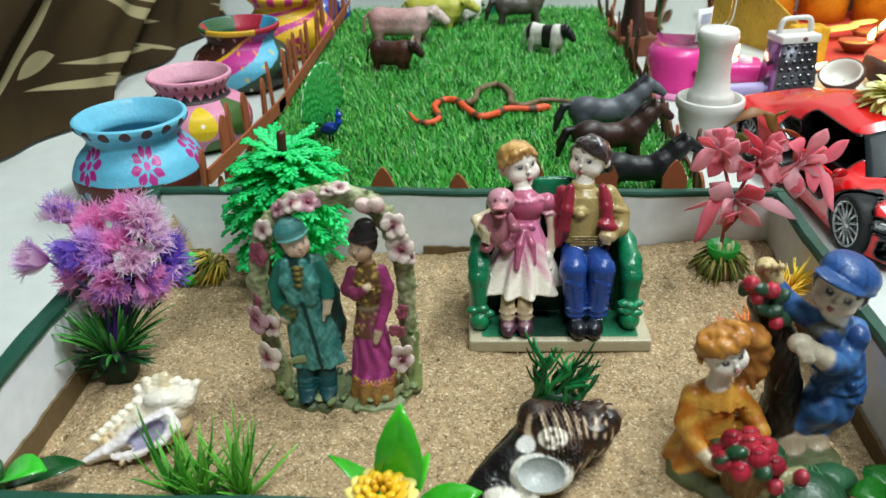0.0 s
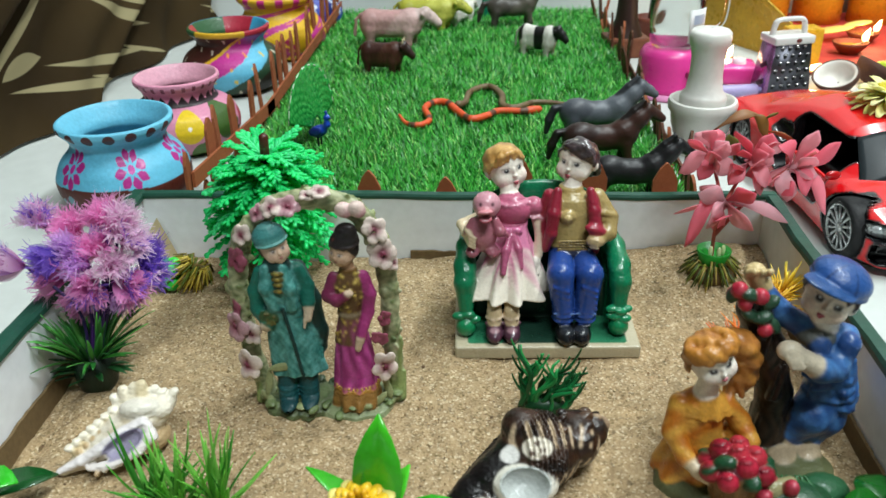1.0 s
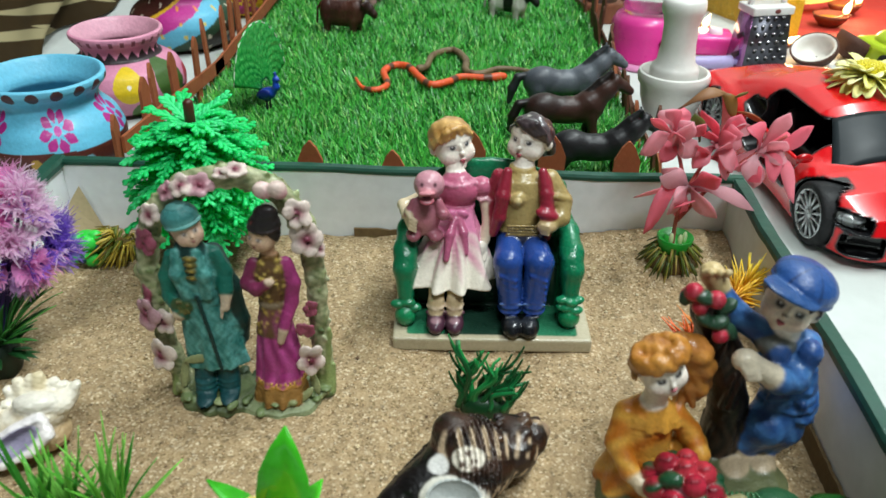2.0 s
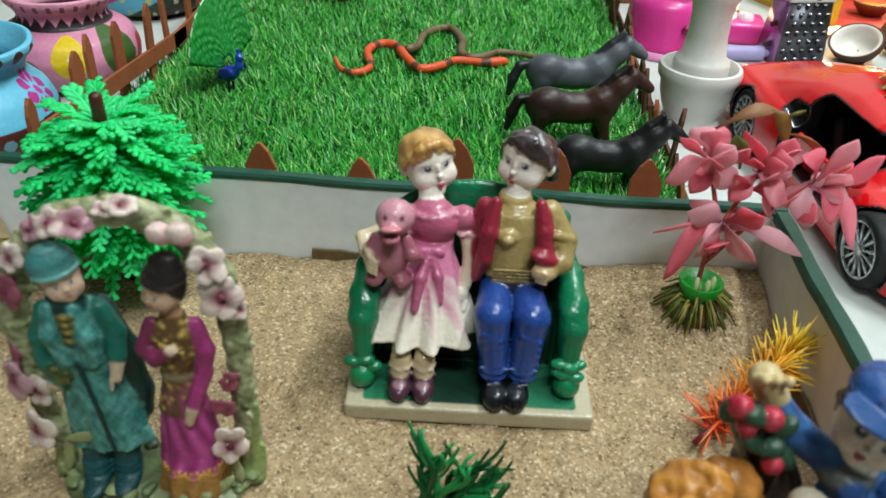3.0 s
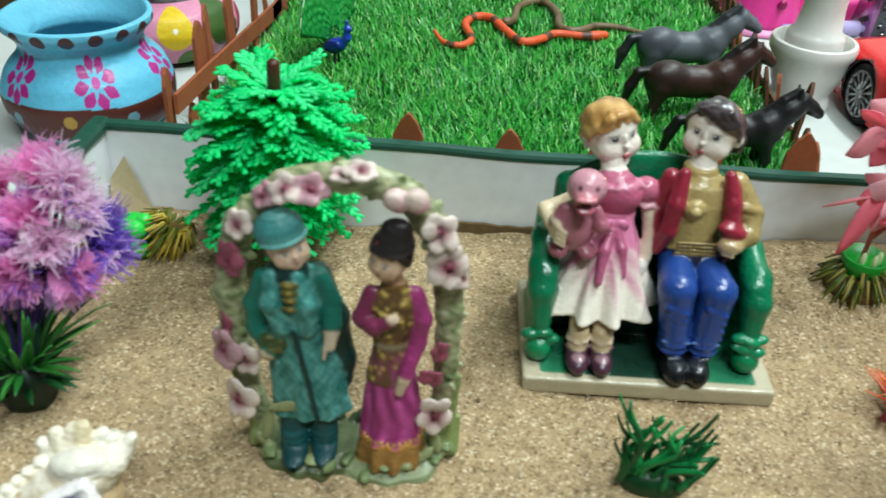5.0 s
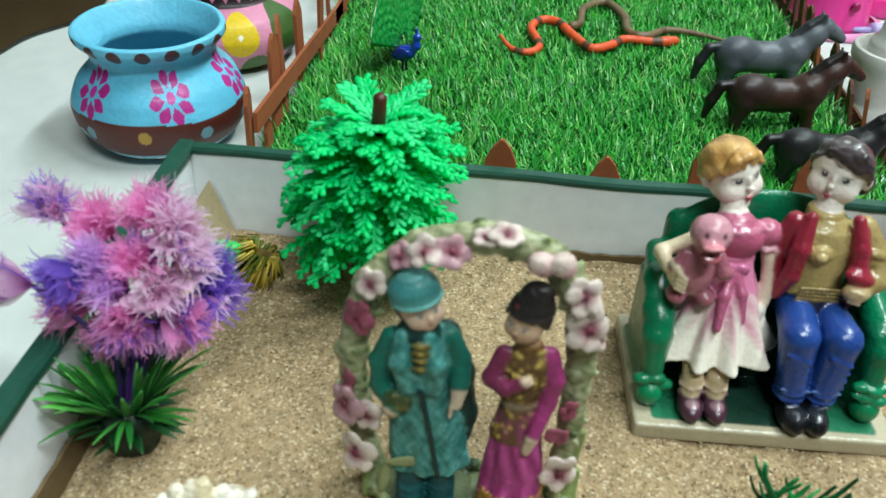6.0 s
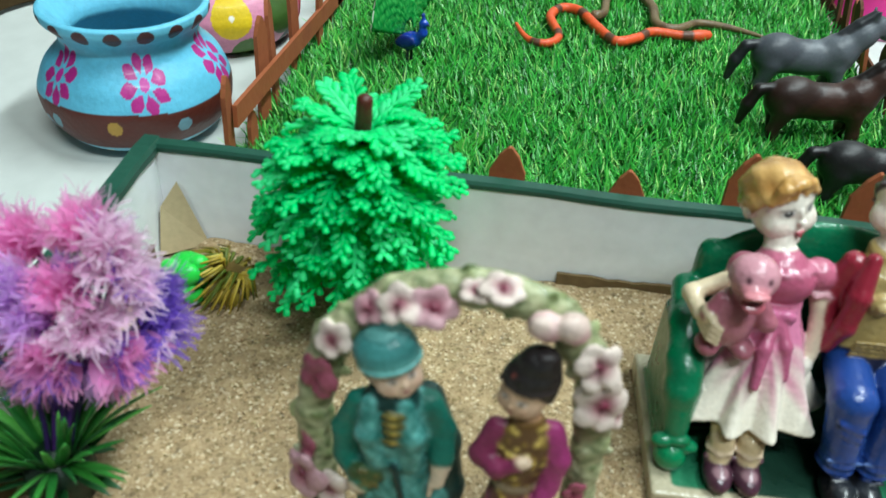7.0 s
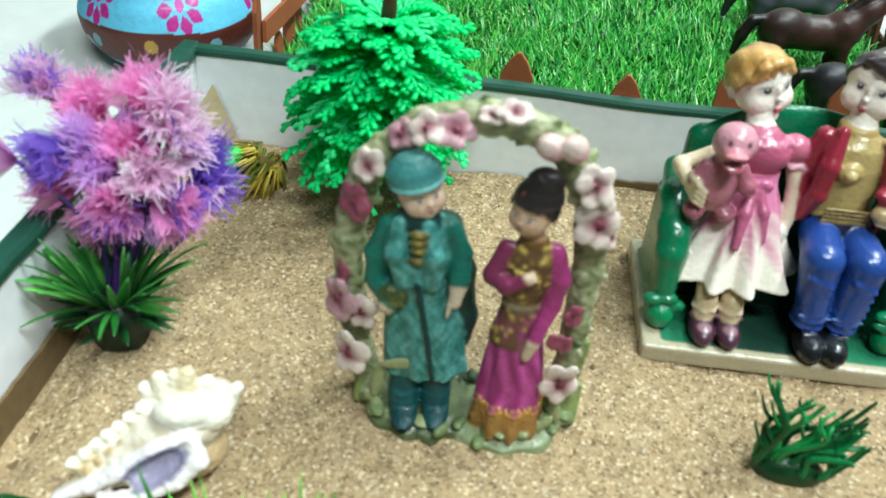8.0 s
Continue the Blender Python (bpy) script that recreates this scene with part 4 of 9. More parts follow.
def arch_flower(k, c, r, turn, petal, heart, rng):
    """Five soft petals, stained from the heart outwards."""
    turn = (-turn[0] * 1.1 - 8, turn[1], turn[2])
    m = Euler([radians(a) for a in turn]).to_matrix()
    c, petal, heart = np.array(c, float), np.array(petal), np.array(heart)

    def colour(X, Y, Z):
        q = np.sqrt((X - c[0]) ** 2 + (Y - c[1]) ** 2 + (Z - c[2]) ** 2) / r
        return blend(heart, petal, np.clip((q - 0.22) / 0.5, 0, 1))
    a0 = rng.uniform(0, 1.2)
    for i in range(5):
        a = 2 * math.pi * i / 5 + a0 + rng.uniform(-0.15, 0.15)
        w = rng.uniform(0.40, 0.50)
        o = m @ Vector((0.58 * r * math.cos(a), rng.uniform(-0.12, 0.1) * r, 0.58 * r * math.sin(a)))
        k.ball(c + np.array(o), (w * r, 0.2 * r, w * r), colour, (turn[0] + 25 * math.sin(a), turn[1], turn[2] + 25 * math.cos(a)), k=0.0011)
    e = m @ Vector((0, -0.12 * r, 0))
    k.ball(c + np.array(e), 0.16 * r, C("6a2438"), k=0.0005)


def arch_couple():
    k = Clay((-0.062, -0.036, -0.002), (0.060, 0.026, 0.138), 0.00066)
    rng = random.Random(4)
    moss = C("525c3a")
    k.gown((-0.018, -0.002), (0, 0.004, 0.008), (0.026, 0.025, 0.018), (0.016, 0.0155, 0.011), moss, 9, 0.06)
    k.gown((0.018, -0.003), (0, 0.004, 0.007), (0.026, 0.0245, 0.016), (0.017, 0.0165, 0.011), C("767f5c"), 7, 0.06, k=0.003)
    for _ in range(80):
        a = rng.uniform(0, 6.28)
        x, y = 0.001 + 0.041 * math.cos(a), -0.001 + 0.0135 * math.sin(a)
        k.ball((x + rng.uniform(-.004, .004), y + rng.uniform(-.003, .003), rng.uniform(0.003, 0.010)), (rng.uniform(0.002, 0.0042), rng.uniform(0.002, 0.004), rng.uniform(0.0016, 0.003)),
               rng.choice((C("47562f"), C("66754a"), C("3c4a33"), C("828a5f"))), (0, rng.uniform(-30, 30), rng.uniform(0, 180)), k=0.0006)

    # the arch: twined stems under ragged leaves
    ts = np.linspace(0, 1, 34)
    line = np.array([(-0.041, 0.004, 0.004), (-0.0455, 0.004, 0.035), (-0.0455, 0.005, 0.072), (-0.038, 0.006, 0.102), (-0.020, 0.007, 0.1185),
                     (0.002, 0.007, 0.1225), (0.020, 0.006, 0.1170), (0.0325, 0.005, 0.099), (0.0370, 0.004, 0.070), (0.0405, 0.004, 0.035), (0.0430, 0.003, 0.004)])

    def way(t):
        return np.array([np.interp(t, np.linspace(0, 1, 11), line[:, i]) for i in range(3)])

    def bark(X, Y, Z):
        t = 0.5 + 0.5 * np.sin(X * 800 + 3 * np.sin(Z * 500)) * np.sin(Z * 620 + 2 * np.sin(Y * 700))
        return blend(C("66734a"), C("b4b48e"), t)
    k.path([way(t) for t in ts], [0.0046 if 0.1 < t < 0.9 else 0.0055 for t in ts], bark, k=0.003)
    for ph in (0.0, 2.1, 4.2):
        k.path([way(t) + 0.0036 * np.array((math.cos(16 * t + ph), math.sin(16 * t + ph), 0.5 * math.cos(16 * t + ph))) for t in ts], 0.0017, bark, k=0.001)
    for _ in range(330):
        t = rng.uniform(0.0, 1)
        d = np.array([rng.gauss(0, 1), -abs(rng.gauss(0, 1)), rng.gauss(0, 1)])
        q = way(t) + d / np.linalg.norm(d) * rng.uniform(0.0030, 0.0048)
        k.ball(q, (rng.uniform(0.0012, 0.0026), rng.uniform(0.0007, 0.0012), rng.uniform(0.002, 0.0042)),
               rng.choice((C("7f8a58"), C("98a070"), C("b8bb98"), C("55663a"), C("6d7b4c"))), (rng.uniform(-40, 40), rng.uniform(0, 180), 0), k=0.0006)
    for x, z0, z1 in ((0.0435, 0.004, 0.046), (0.040, 0.004, 0.036), (0.0465, 0.004, 0.025), (-0.045, 0.004, 0.03), (-0.040, 0.004, 0.022)):
        k.limb((x, -0.002, z0), (x + 0.001, 0.001, z1), 0.003, 0.0014, C("7f8d55"), k=0.001)
    for x, y, z, l, tip in ((-0.026, -0.0105, 0.0365, 0.009, 82), (-0.036, -0.009, 0.025, 0.010, 10), (0.038, -0.008, 0.018, 0.010, -12), (0.033, -0.012, 0.012, 0.008, 30), (-0.038, -0.008, 0.012, 0.008, -30)):
        k.ball((x, y, z), (0.0026, 0.0011, l), C("8e9468"), (0, tip, 0), k=0.0006)
    pale, mauve, wine, heart = C("d4c2b8"), C("b88f96"), C("8a4456"), C("7c3347")
    spots = [(-0.0190, -0.0025, 0.1200, 0.0056, (35, 0, -15), pale), (-0.0110, -0.003, 0.1205, 0.0060, (35, 0, 10), mauve), (-0.0265, 0.0, 0.1165, 0.0048, (25, 0, -35), mauve), (0.0050, -0.002, 0.1275, 0.0056, (60, 0, 0), pale), (-0.001, -0.001, 0.1255, 0.0044, (60, 0, 0), pale),
             (0.0306, -0.0055, 0.1085, 0.0066, (12, 0, 25), pale), (0.0338, -0.0055, 0.0965, 0.0076, (6, 0, 20), pale), (0.0385, -0.002, 0.0905, 0.0044, (6, 0, 50), pale), (0.0348, -0.0045, 0.0604, 0.0040, (0, 0, 20), wine), (0.0345, -0.0075, 0.0500, 0.0034, (0, 0, 15), wine), (0.0305, -0.008, 0.0515, 0.0032, (0, 0, 10), wine),
             (0.0362, -0.0125, 0.0370, 0.0080, (0, 0, 12), pale), (-0.0405, -0.0055, 0.0540, 0.0062, (5, 0, -15), pale), (-0.0470, -0.0060, 0.0360, 0.0084, (5, 0, -30), pale), (-0.0485, -0.004, 0.0575, 0.0076, (5, 0, -40), mauve), (-0.0402, 0.0, 0.0930, 0.0062, (5, 0, -35), wine), (-0.0480, 0.001, 0.0655, 0.0052, (5, 0, -60), wine), (-0.0360, 0.0, 0.1055, 0.0052, (20, 0, -30), pale)]
    for x, y, z, r, turn, tone in spots:
        arch_flower(k, (x, y, z), r * 1.08, turn, tone, heart, rng)
    for x, z, r, tone in ((0.0160, 0.1190, 0.0042, "cfaeab"), (0.0226, 0.1192, 0.0044, "cbb2a8")):
        k.ball((x, -0.004, z), (r, r, r * 0.9), C(tone), k=0.0008)
        k.ball((x + 0.001, -0.0048, z - 0.001), (r * 0.8, r * 0.75, r * 0.75), C("b98a8c"), k=0.0005)
        k.ball((x - 0.0008, -0.006, z + 0.0012), (r * 0.7, r * 0.5, r * 0.6), C("d3bcb2"), k=0.0005)
    # groom
    m = Clay((-0.036, -0.020, 0.004), (0.004, 0.014, 0.100), 0.00060)
    m.broad = (-0.0155, 1.13, -0.0034)
    deep, gold = C("0a3330"), C("5f5a2c")

    def coat(X, Y, Z):
        t = 0.5 + 0.5 * np.sin(X * 520 + 3 * np.sin(Z * 330)) * np.sin(Z * 300 + 2.5 * np.sin(X * 410))
        t2 = 0.5 + 0.5 * np.sin(X * 2100 + 4 * np.sin(Z * 900)) * np.sin(Z * 1700 + 2 * np.sin(Y * 800))
        return blend(C("15625a"), C("72b6b0"), np.clip(0.55 * t + 0.45 * t2 - 0.08, 0, 1) ** 1.4)
    for x, y in ((-0.0210, -0.010), (-0.0095, -0.008)):
        m.limb((x, -0.004, 0.032), (x, y + 0.002, 0.013), 0.0056, 0.0050, C("0e4346"))
        for z in (0.0135, 0.0175, 0.0215):
            m.gown((x, y + 0.003), (z - 0.0018, z, z + 0.0018), (0.0048, 0.0056, 0.0048), (0.0048, 0.0056, 0.0048), C("144f52"), k=0.001)
        m.ball((x + 0.0008, y - 0.002, 0.0105), (0.0048, 0.0082, 0.0040), C("0d3a3e"))
    m.gown((-0.0145, -0.003), (0.0300, 0.034, 0.046, 0.058, 0.0680), (0.0152, 0.0147, 0.0128, 0.0108, 0.0092), (0.0096, 0.0094, 0.0086, 0.0078, 0.0072), coat, 7, 0.09, lean=(-0.0030, 0.002), k=0.001, phase=1.0)
    m.gown((-0.0165, -0.001), (0.064, 0.070, 0.080, 0.0875, 0.0925), (0.0088, 0.0088, 0.0098, 0.0088, 0.005), (0.0072, 0.0072, 0.0078, 0.0068, 0.0045), coat, k=0.002)
    for s in (-1, 1):
        m.path([(-0.0178 + s * 0.004, -0.0065, 0.0905), (-0.0172 + s * 0.0055, -0.0085, 0.080), (-0.0165 + s * 0.0045, -0.0080, 0.069)], [0.0020, 0.0030, 0.0026], lambda X, Y, Z: coat(X + 0.004, Y, Z) * 1.1, k=0.0018)
    m.path([(-0.0162, -0.0098, 0.069), (-0.0130, -0.0118, 0.050), (-0.0105, -0.0135, 0.032)], 0.0009, C("08302e"), k=0.0003)
    m.gown((-0.0170, -0.001), (0.0655, 0.0675, 0.0695), (0.0094, 0.0098, 0.0092), (0.0078, 0.0082, 0.0078), C("15463c"), k=0.0006)
    for z in (0.0885, 0.0855, 0.0825, 0.0790):
        m.ball((-0.0160, -0.0098, z), (0.0030, 0.0010, 0.0015), gold, k=0.0004)
        m.ball((-0.0160, -0.0106, z), (0.0010, 0.0008, 0.0008), C("9a8438"), k=0.0003)
    m.ball((-0.0235, -0.0085, 0.0640), (0.0048, 0.0024, 0.0040), C("37502c"), k=0.0006)
    for _ in range(10):
        m.ball((-0.0235 + rng.uniform(-.0035, .0035), -0.0106, 0.0640 + rng.uniform(-.003, .003)), 0.0007, gold, k=0.0003)
    m.path([(-0.0245, -0.001, 0.0862), (-0.0288, -0.001, 0.0755), (-0.0290, -0.003, 0.0660), (-0.0248, -0.0078, 0.0605)], [0.0036, 0.0038, 0.0038, 0.0034], C("136a5a"), k=0.0014)
    m.path([(-0.0082, -0.001, 0.0872), (-0.0048, -0.001, 0.0785), (-0.0042, -0.0055, 0.0705)], [0.0037, 0.0037, 0.0034], C("125e50"), k=0.0014)
    m.path([(-0.0042, -0.0070, 0.0680), (-0.0050, -0.0085, 0.0630)], [0.0026, 0.0020], C("cdb8a0"))
    m.limb((-0.0062, -0.0092, 0.0630), (-0.0070, -0.0100, 0.0585), 0.0010, 0.0008, C("cdb8a0"), k=0.0004)
    m.ball((-0.0262, -0.0092, 0.0592), 0.0026, C("c9b39a"))
    m.path([(-0.009, 0.0045, 0.086), (-0.0050, 0.0050, 0.068), (-0.0030, 0.0045, 0.050), (-0.0025, 0.004, 0.042)], [0.0045, 0.0052, 0.0054, 0.0042], C("0a2f2a"), k=0.003)
    m.gown((-0.0168, -0.002), (0.0890, 0.0915, 0.0945), (0.0072, 0.0062, 0.0050), (0.0066, 0.006, 0.005), deep, k=0.0008)
    f = Clay((-0.033, -0.016, 0.088), (-0.007, 0.013, 0.1160), 0.00040)
    m.rough(0.00026, 0.0010)
    h = Head(f, (-0.0202, -0.0022, 0.1000), 0.0070, yaw=26, nod=4, tip=14, skin=C("d2b29a"), lips="a8706a", eye="4a3a34", fine=0.9)
    h.blob((-0.08, 0.25, 0.85), (1.20, 1.22, 0.78), C("3d7e7c"), 0.0006)
    for i in range(4):
        h.blob((-0.05, 0.06 + 0.05 * i, 0.50 + 0.24 * i), (1.25 - 0.12 * i, 1.27 - 0.12 * i, 0.20), C("66a39e") if i % 2 == 0 else C("4f8e8a"), 0.0010)
    h.blob((-0.05, 0.25, 1.52), (0.62, 0.66, 0.20), C("5e9a96"), 0.0010)
    h.blob((-0.55, 0.45, -0.05), (0.55, 0.75, 0.75), C("1f3532"), 0.0006)
    f.rough(0.0001, 0.0010)
    # bride
    bx, by = 0.0172, -0.004
    brown = C("5e4226")
    k.gown((bx + 0.0012, by - 0.003), (0.006, 0.012, 0.019, 0.0225), (0.0142, 0.0146, 0.0142, 0.0128), (0.0105, 0.0108, 0.0106, 0.010), C("8a6430"), 8, 0.13, k=0.0006)

    def skirt(X, Y, Z):
        t = 0.5 + 0.5 * np.sin(np.arctan2(Y - by, X - bx) * 9 + 3 * np.sin(Z * 150))
        return blend(C("862260"), C("b2488c"), t)
    k.gown((bx + 0.0012, by - 0.002), (0.0215, 0.027, 0.038, 0.050, 0.062), (0.0136, 0.0132, 0.0120, 0.0096, 0.0066), (0.0112, 0.0108, 0.0096, 0.0076, 0.0060), skirt, 8, 0.09, lean=(-0.002, 0.002), k=0.0006)
    k.gown((bx + 0.0012, by - 0.002), (0.0210, 0.0220, 0.0232), (0.0140, 0.0143, 0.0139), (0.0116, 0.0118, 0.0115), C("a9792f"), 8, 0.09, k=0.0004)
    for i in range(16):
        a = math.pi + math.pi * (i + 0.5) / 16
        k.ball((bx + 0.0012 + 0.0137 * math.cos(a), by - 0.002 + 0.0113 * math.sin(a), 0.0245), 0.0008, C("c39a45"), k=0.0003)
    k.gown((bx - 0.001, by), (0.049, 0.056, 0.0645, 0.074, 0.082, 0.088), (0.0100, 0.0078, 0.0064, 0.0082, 0.0082, 0.004), (0.0088, 0.0072, 0.0060, 0.0068, 0.0062, 0.0035), brown, k=0.001)
    k.gown((bx - 0.0012, by), (0.0632, 0.0645, 0.0658), (0.0068, 0.0073, 0.0068), (0.0064, 0.0068, 0.0064), C("8b7a63"), k=0.0004)
    for _ in range(90):
        a, z = rng.uniform(math.pi * 1.05, 2 * math.pi), rng.uniform(0.050, 0.087)
        rr = np.interp(z, (0.049, 0.064, 0.078, 0.087), (0.0098, 0.0064, 0.0082, 0.005))
        k.ball((bx - 0.001 + rr * math.cos(a), by + 0.86 * rr * math.sin(a), z), rng.uniform(0.0005, 0.0010), rng.choice((C("9a7e33"), C("7d6228"), C("b39a4d"), C("c9ad5a"))), k=0.0003)
    wine2 = C("9c3470")
    k.path([(bx - 0.0088, by, 0.0835), (bx - 0.0122, by - 0.002, 0.0745), (bx - 0.0075, by - 0.0070, 0.0735), (bx - 0.0025, by - 0.0082, 0.0765)], [0.0034, 0.0034, 0.0029, 0.0022], C("7c2a50"))
    k.ball((bx - 0.0008, by - 0.0085, 0.0780), (0.0024, 0.0018, 0.0017), C("cdb39a"))
    k.path([(bx + 0.0062, by, 0.0840), (bx + 0.0098, by - 0.002, 0.0750), (bx + 0.0090, by - 0.003, 0.0655), (bx + 0.0055, by - 0.0090, 0.0555)], [0.0034, 0.0034, 0.0032, 0.0027], wine2)
    k.path([(bx + 0.0048, by - 0.0098, 0.0530), (bx + 0.0035, by - 0.0106, 0.0485)], [0.0026, 0.0019], C("cdb39a"))
    k.limb((bx - 0.001, by, 0.085), (bx - 0.002, by, 0.094), 0.0036, 0.0032, C("b98f70"))
    k.gown((bx - 0.0012, by), (0.0870, 0.0882, 0.0894), (0.0042, 0.0048, 0.0042), (0.0040, 0.0046, 0.0040), C("6d4d22"), k=0.0004)
    f2 = Clay((bx - 0.016, by - 0.013, 0.0880), (bx + 0.011, by + 0.013, 0.1180), 0.00040)
    h = Head(f2, (bx - 0.0030, by - 0.0005, 0.0985), 0.0066, yaw=-34, nod=8, tip=-4, skin=C("cba88c"), lips="9c5e5a", eye="4a3a34", fine=0.8)
    h.hair(C("241c1d"), C("100c0d"), line=-0.15, strands=9, depth=0.03, bulk=(1.15, 1.18, 1.15))
    h.blob((0.12, 0.22, 0.85), (1.06, 1.08, 0.62), C("1c1617"), 0.0012)
    h.blob((0.22, 0.30, 1.40), (0.84, 0.84, 0.62), C("191314"), 0.0014)
    h.blob((0.55, 0.30, 1.85), (0.42, 0.42, 0.22), C("241b1c"), 0.0010)
    h.blob((0.12, 0.15, 0.62), (1.14, 1.18, 0.20), C("2a2021"), 0.0008)
    f2.rough(0.0001, 0.0010)
    h.blob((-0.2, -0.62, 1.0), (0.16, 0.16, 0.16), C("7a3a30"), mode="paint")
    k.rough(0.00028, 0.0010)
    return k, m, f, f2


def arch_form(v):
    """The group is flat in depth and narrows towards its foot."""
    z = np.interp(v[:, 2], (-0.002, 0.0, 0.006, 0.0225, 0.037, 0.0505, 0.066, 0.099, 0.1085, 0.125, 0.145), (-0.002, 0.0, 0.0045, 0.0150, 0.0285, 0.0440, 0.0610, 0.0962, 0.1072, 0.1242, 0.1442))
    return np.c_[v[:, 0] * np.interp(v[:, 2], (0.0, 0.03, 0.09), (0.85, 0.87, 1.0)), np.interp(v[:, 2], (0.0, 0.012, 0.030), (1.08, 1.0, 0.78)) * v[:, 1] + 0.0015, z]


sculpted("figurine", arch_couple(), RESIN_DULL, pose(-0.0355, 0.3648, -0.001, 0, 0, 3),
         "resin figurine of two robed dolls under a flowered arch", "figurine", warp=arch_form)


def garden_kids():
    k = Clay((-0.055, -0.055, -0.002), (0.066, 0.045, 0.125), 0.00072)
    rng = random.Random(11)
    orange = C("b9651a")
    k.gown((0.002, -0.006), (0, 0.004, 0.008), (0.043, 0.042, 0.036), (0.034, 0.033, 0.028), C("54583a"), 8, 0.06)
    # kneeling girl
    gx, gy = -0.0230, -0.004

    def frock(X, Y, Z):
        t = 0.5 + 0.5 * np.sin(X * 330 + 2.4 * np.sin(Y * 280 + Z * 200))
        return blend(C("b86a1c"), C("d8a446"), 0.85 * t)
    k.gown((gx, gy), (0.0, 0.006, 0.014, 0.026, 0.038, 0.0455, 0.050), (0.0180, 0.0178, 0.0152, 0.0118, 0.0112, 0.0102, 0.005), (0.018, 0.0178, 0.0145, 0.0105, 0.0098, 0.0085, 0.005), frock, 7, 0.08, k=0.002)
    k.gown((gx + 0.0022, gy - 0.001), (0.0405, 0.0440, 0.0505), (0.0120, 0.0104, 0.0056), (0.0105, 0.0092, 0.0056), C("cb9138"), 9, 0.08, k=0.0012)
    k.path([(gx - 0.0095, gy, 0.0425), (gx - 0.0125, gy - 0.006, 0.031), (gx - 0.0075, gy - 0.0145, 0.0225)], [0.0052, 0.0052, 0.0044], frock)
    k.path([(gx - 0.0078, gy - 0.0148, 0.0225), (gx - 0.0020, gy - 0.0200, 0.0190), (gx + 0.0015, gy - 0.0225, 0.0175)], [0.0036, 0.0034, 0.0030], C("cab89a"))
    k.path([(gx + 0.0115, gy, 0.0425), (gx + 0.0185, gy - 0.001, 0.034), (gx + 0.0225, gy - 0.009, 0.028)], [0.0048, 0.0048, 0.0042], frock)
    k.limb((gx + 0.0005, gy - 0.001, 0.047), (gx + 0.0012, gy - 0.003, 0.058), 0.0052, 0.005, SKIN, k=0.002)
    f = Clay((gx - 0.0155, gy - 0.020, 0.050), (gx + 0.0175, gy + 0.015, 0.0885), 0.00042)
    g = Head(f, (gx + 0.0006, gy - 0.0025, 0.0692), 0.0098, yaw=18, nod=2, tip=20, lips="b8646c", eye="241c1c", fine=1.3)
    g.hair(C("b87e34"), C("965c20"), line=0.06, strands=9, depth=0.045, bulk=(1.20, 1.22, 1.24), sweep=1.4, wave=0.14)
    for i in range(16):
        a = -2.6 + 0.33 * i
        p = np.array((1.06 * math.sin(a) * 0.9, -0.25 - 0.62 * math.cos(a), 0.72 + 0.12 * math.sin(3 * i)))
        f.path([g.at(p + (0, 0.1, 0.3)), g.at(p + (0.12, -0.08, 0.05)), g.at(p + (0.2, -0.02, -0.14))], [0.0020, 0.0017, 0.0009], rng.choice((C("bd8238"), C("a46a26"), C("ab7029"))), k=0.0026)
    curl = [(gx + 0.010, 0.003, 0.0755), (gx + 0.0165, 0.004, 0.0715), (gx + 0.0195, 0.0045, 0.0635), (gx + 0.0190, 0.004, 0.0545), (gx + 0.0160, 0.003, 0.0470)]
    k.path(curl, [0.0044, 0.0054, 0.0056, 0.0050, 0.0032], C("9c642a"), k=0.003)
    for ph in range(5):
        k.path([(p[0] + 0.0045 * math.cos(1.3 * j + 1.26 * ph), p[1] - 0.003 + 0.004 * math.sin(1.3 * j + 1.26 * ph), p[2]) for j, p in enumerate(curl)], [0.0018, 0.0024, 0.0024, 0.0022, 0.0014], C("a8702f") if ph % 2 else C("96602a"), k=0.0022)
    k.ball((gx + 0.020, gy + 0.002, 0.020), (0.0095, 0.010, 0.012), C("a8742c"))
    # basket of roses
    qx, qy = gx + 0.0125, gy - 0.0225
    k.gown((qx, qy), (0.006, 0.012, 0.020, 0.0265), (0.0085, 0.0105, 0.0122, 0.0124), (0.0085, 0.0100, 0.0115, 0.0116), C("70502c"), 14, 0.05)
    rose, leaf = C("a81f36"), C("174428")
    k.ball((qx, qy, 0.026), (0.0115, 0.0108, 0.0075), C("4d1420"))
    bunch = [(0, -0.001, 0.0335)] + [(0.0078 * math.cos(i * 1.257), 0.0074 * math.sin(i * 1.257), 0.0310) for i in range(5)] + [(0.0125 * math.cos(i * 0.785 + 0.3), 0.0115 * math.sin(i * 0.785 + 0.3), 0.0250) for i in range(8)]
    for i, (x, y, z) in enumerate(bunch):
        r = rng.uniform(0.0043, 0.0051)
        if i in (4, 8, 12):
            k.ball((qx + x, qy + y, z), (r * 1.1, r * 0.8, r * 0.7), leaf, (20, 20, 40 * i), k=0.0003)
            continue
        tone = rng.choice((rose, C("8f182c"), C("b8303f")))
        k.ball((qx + x, qy + y, z), r, tone, k=0.0002)
        k.ball((qx + x, qy + y - 0.0006, z + r * 0.45), (r * 0.62, r * 0.62, r * 0.62), tuple(1.25 * v for v in tone), k=0.0003)
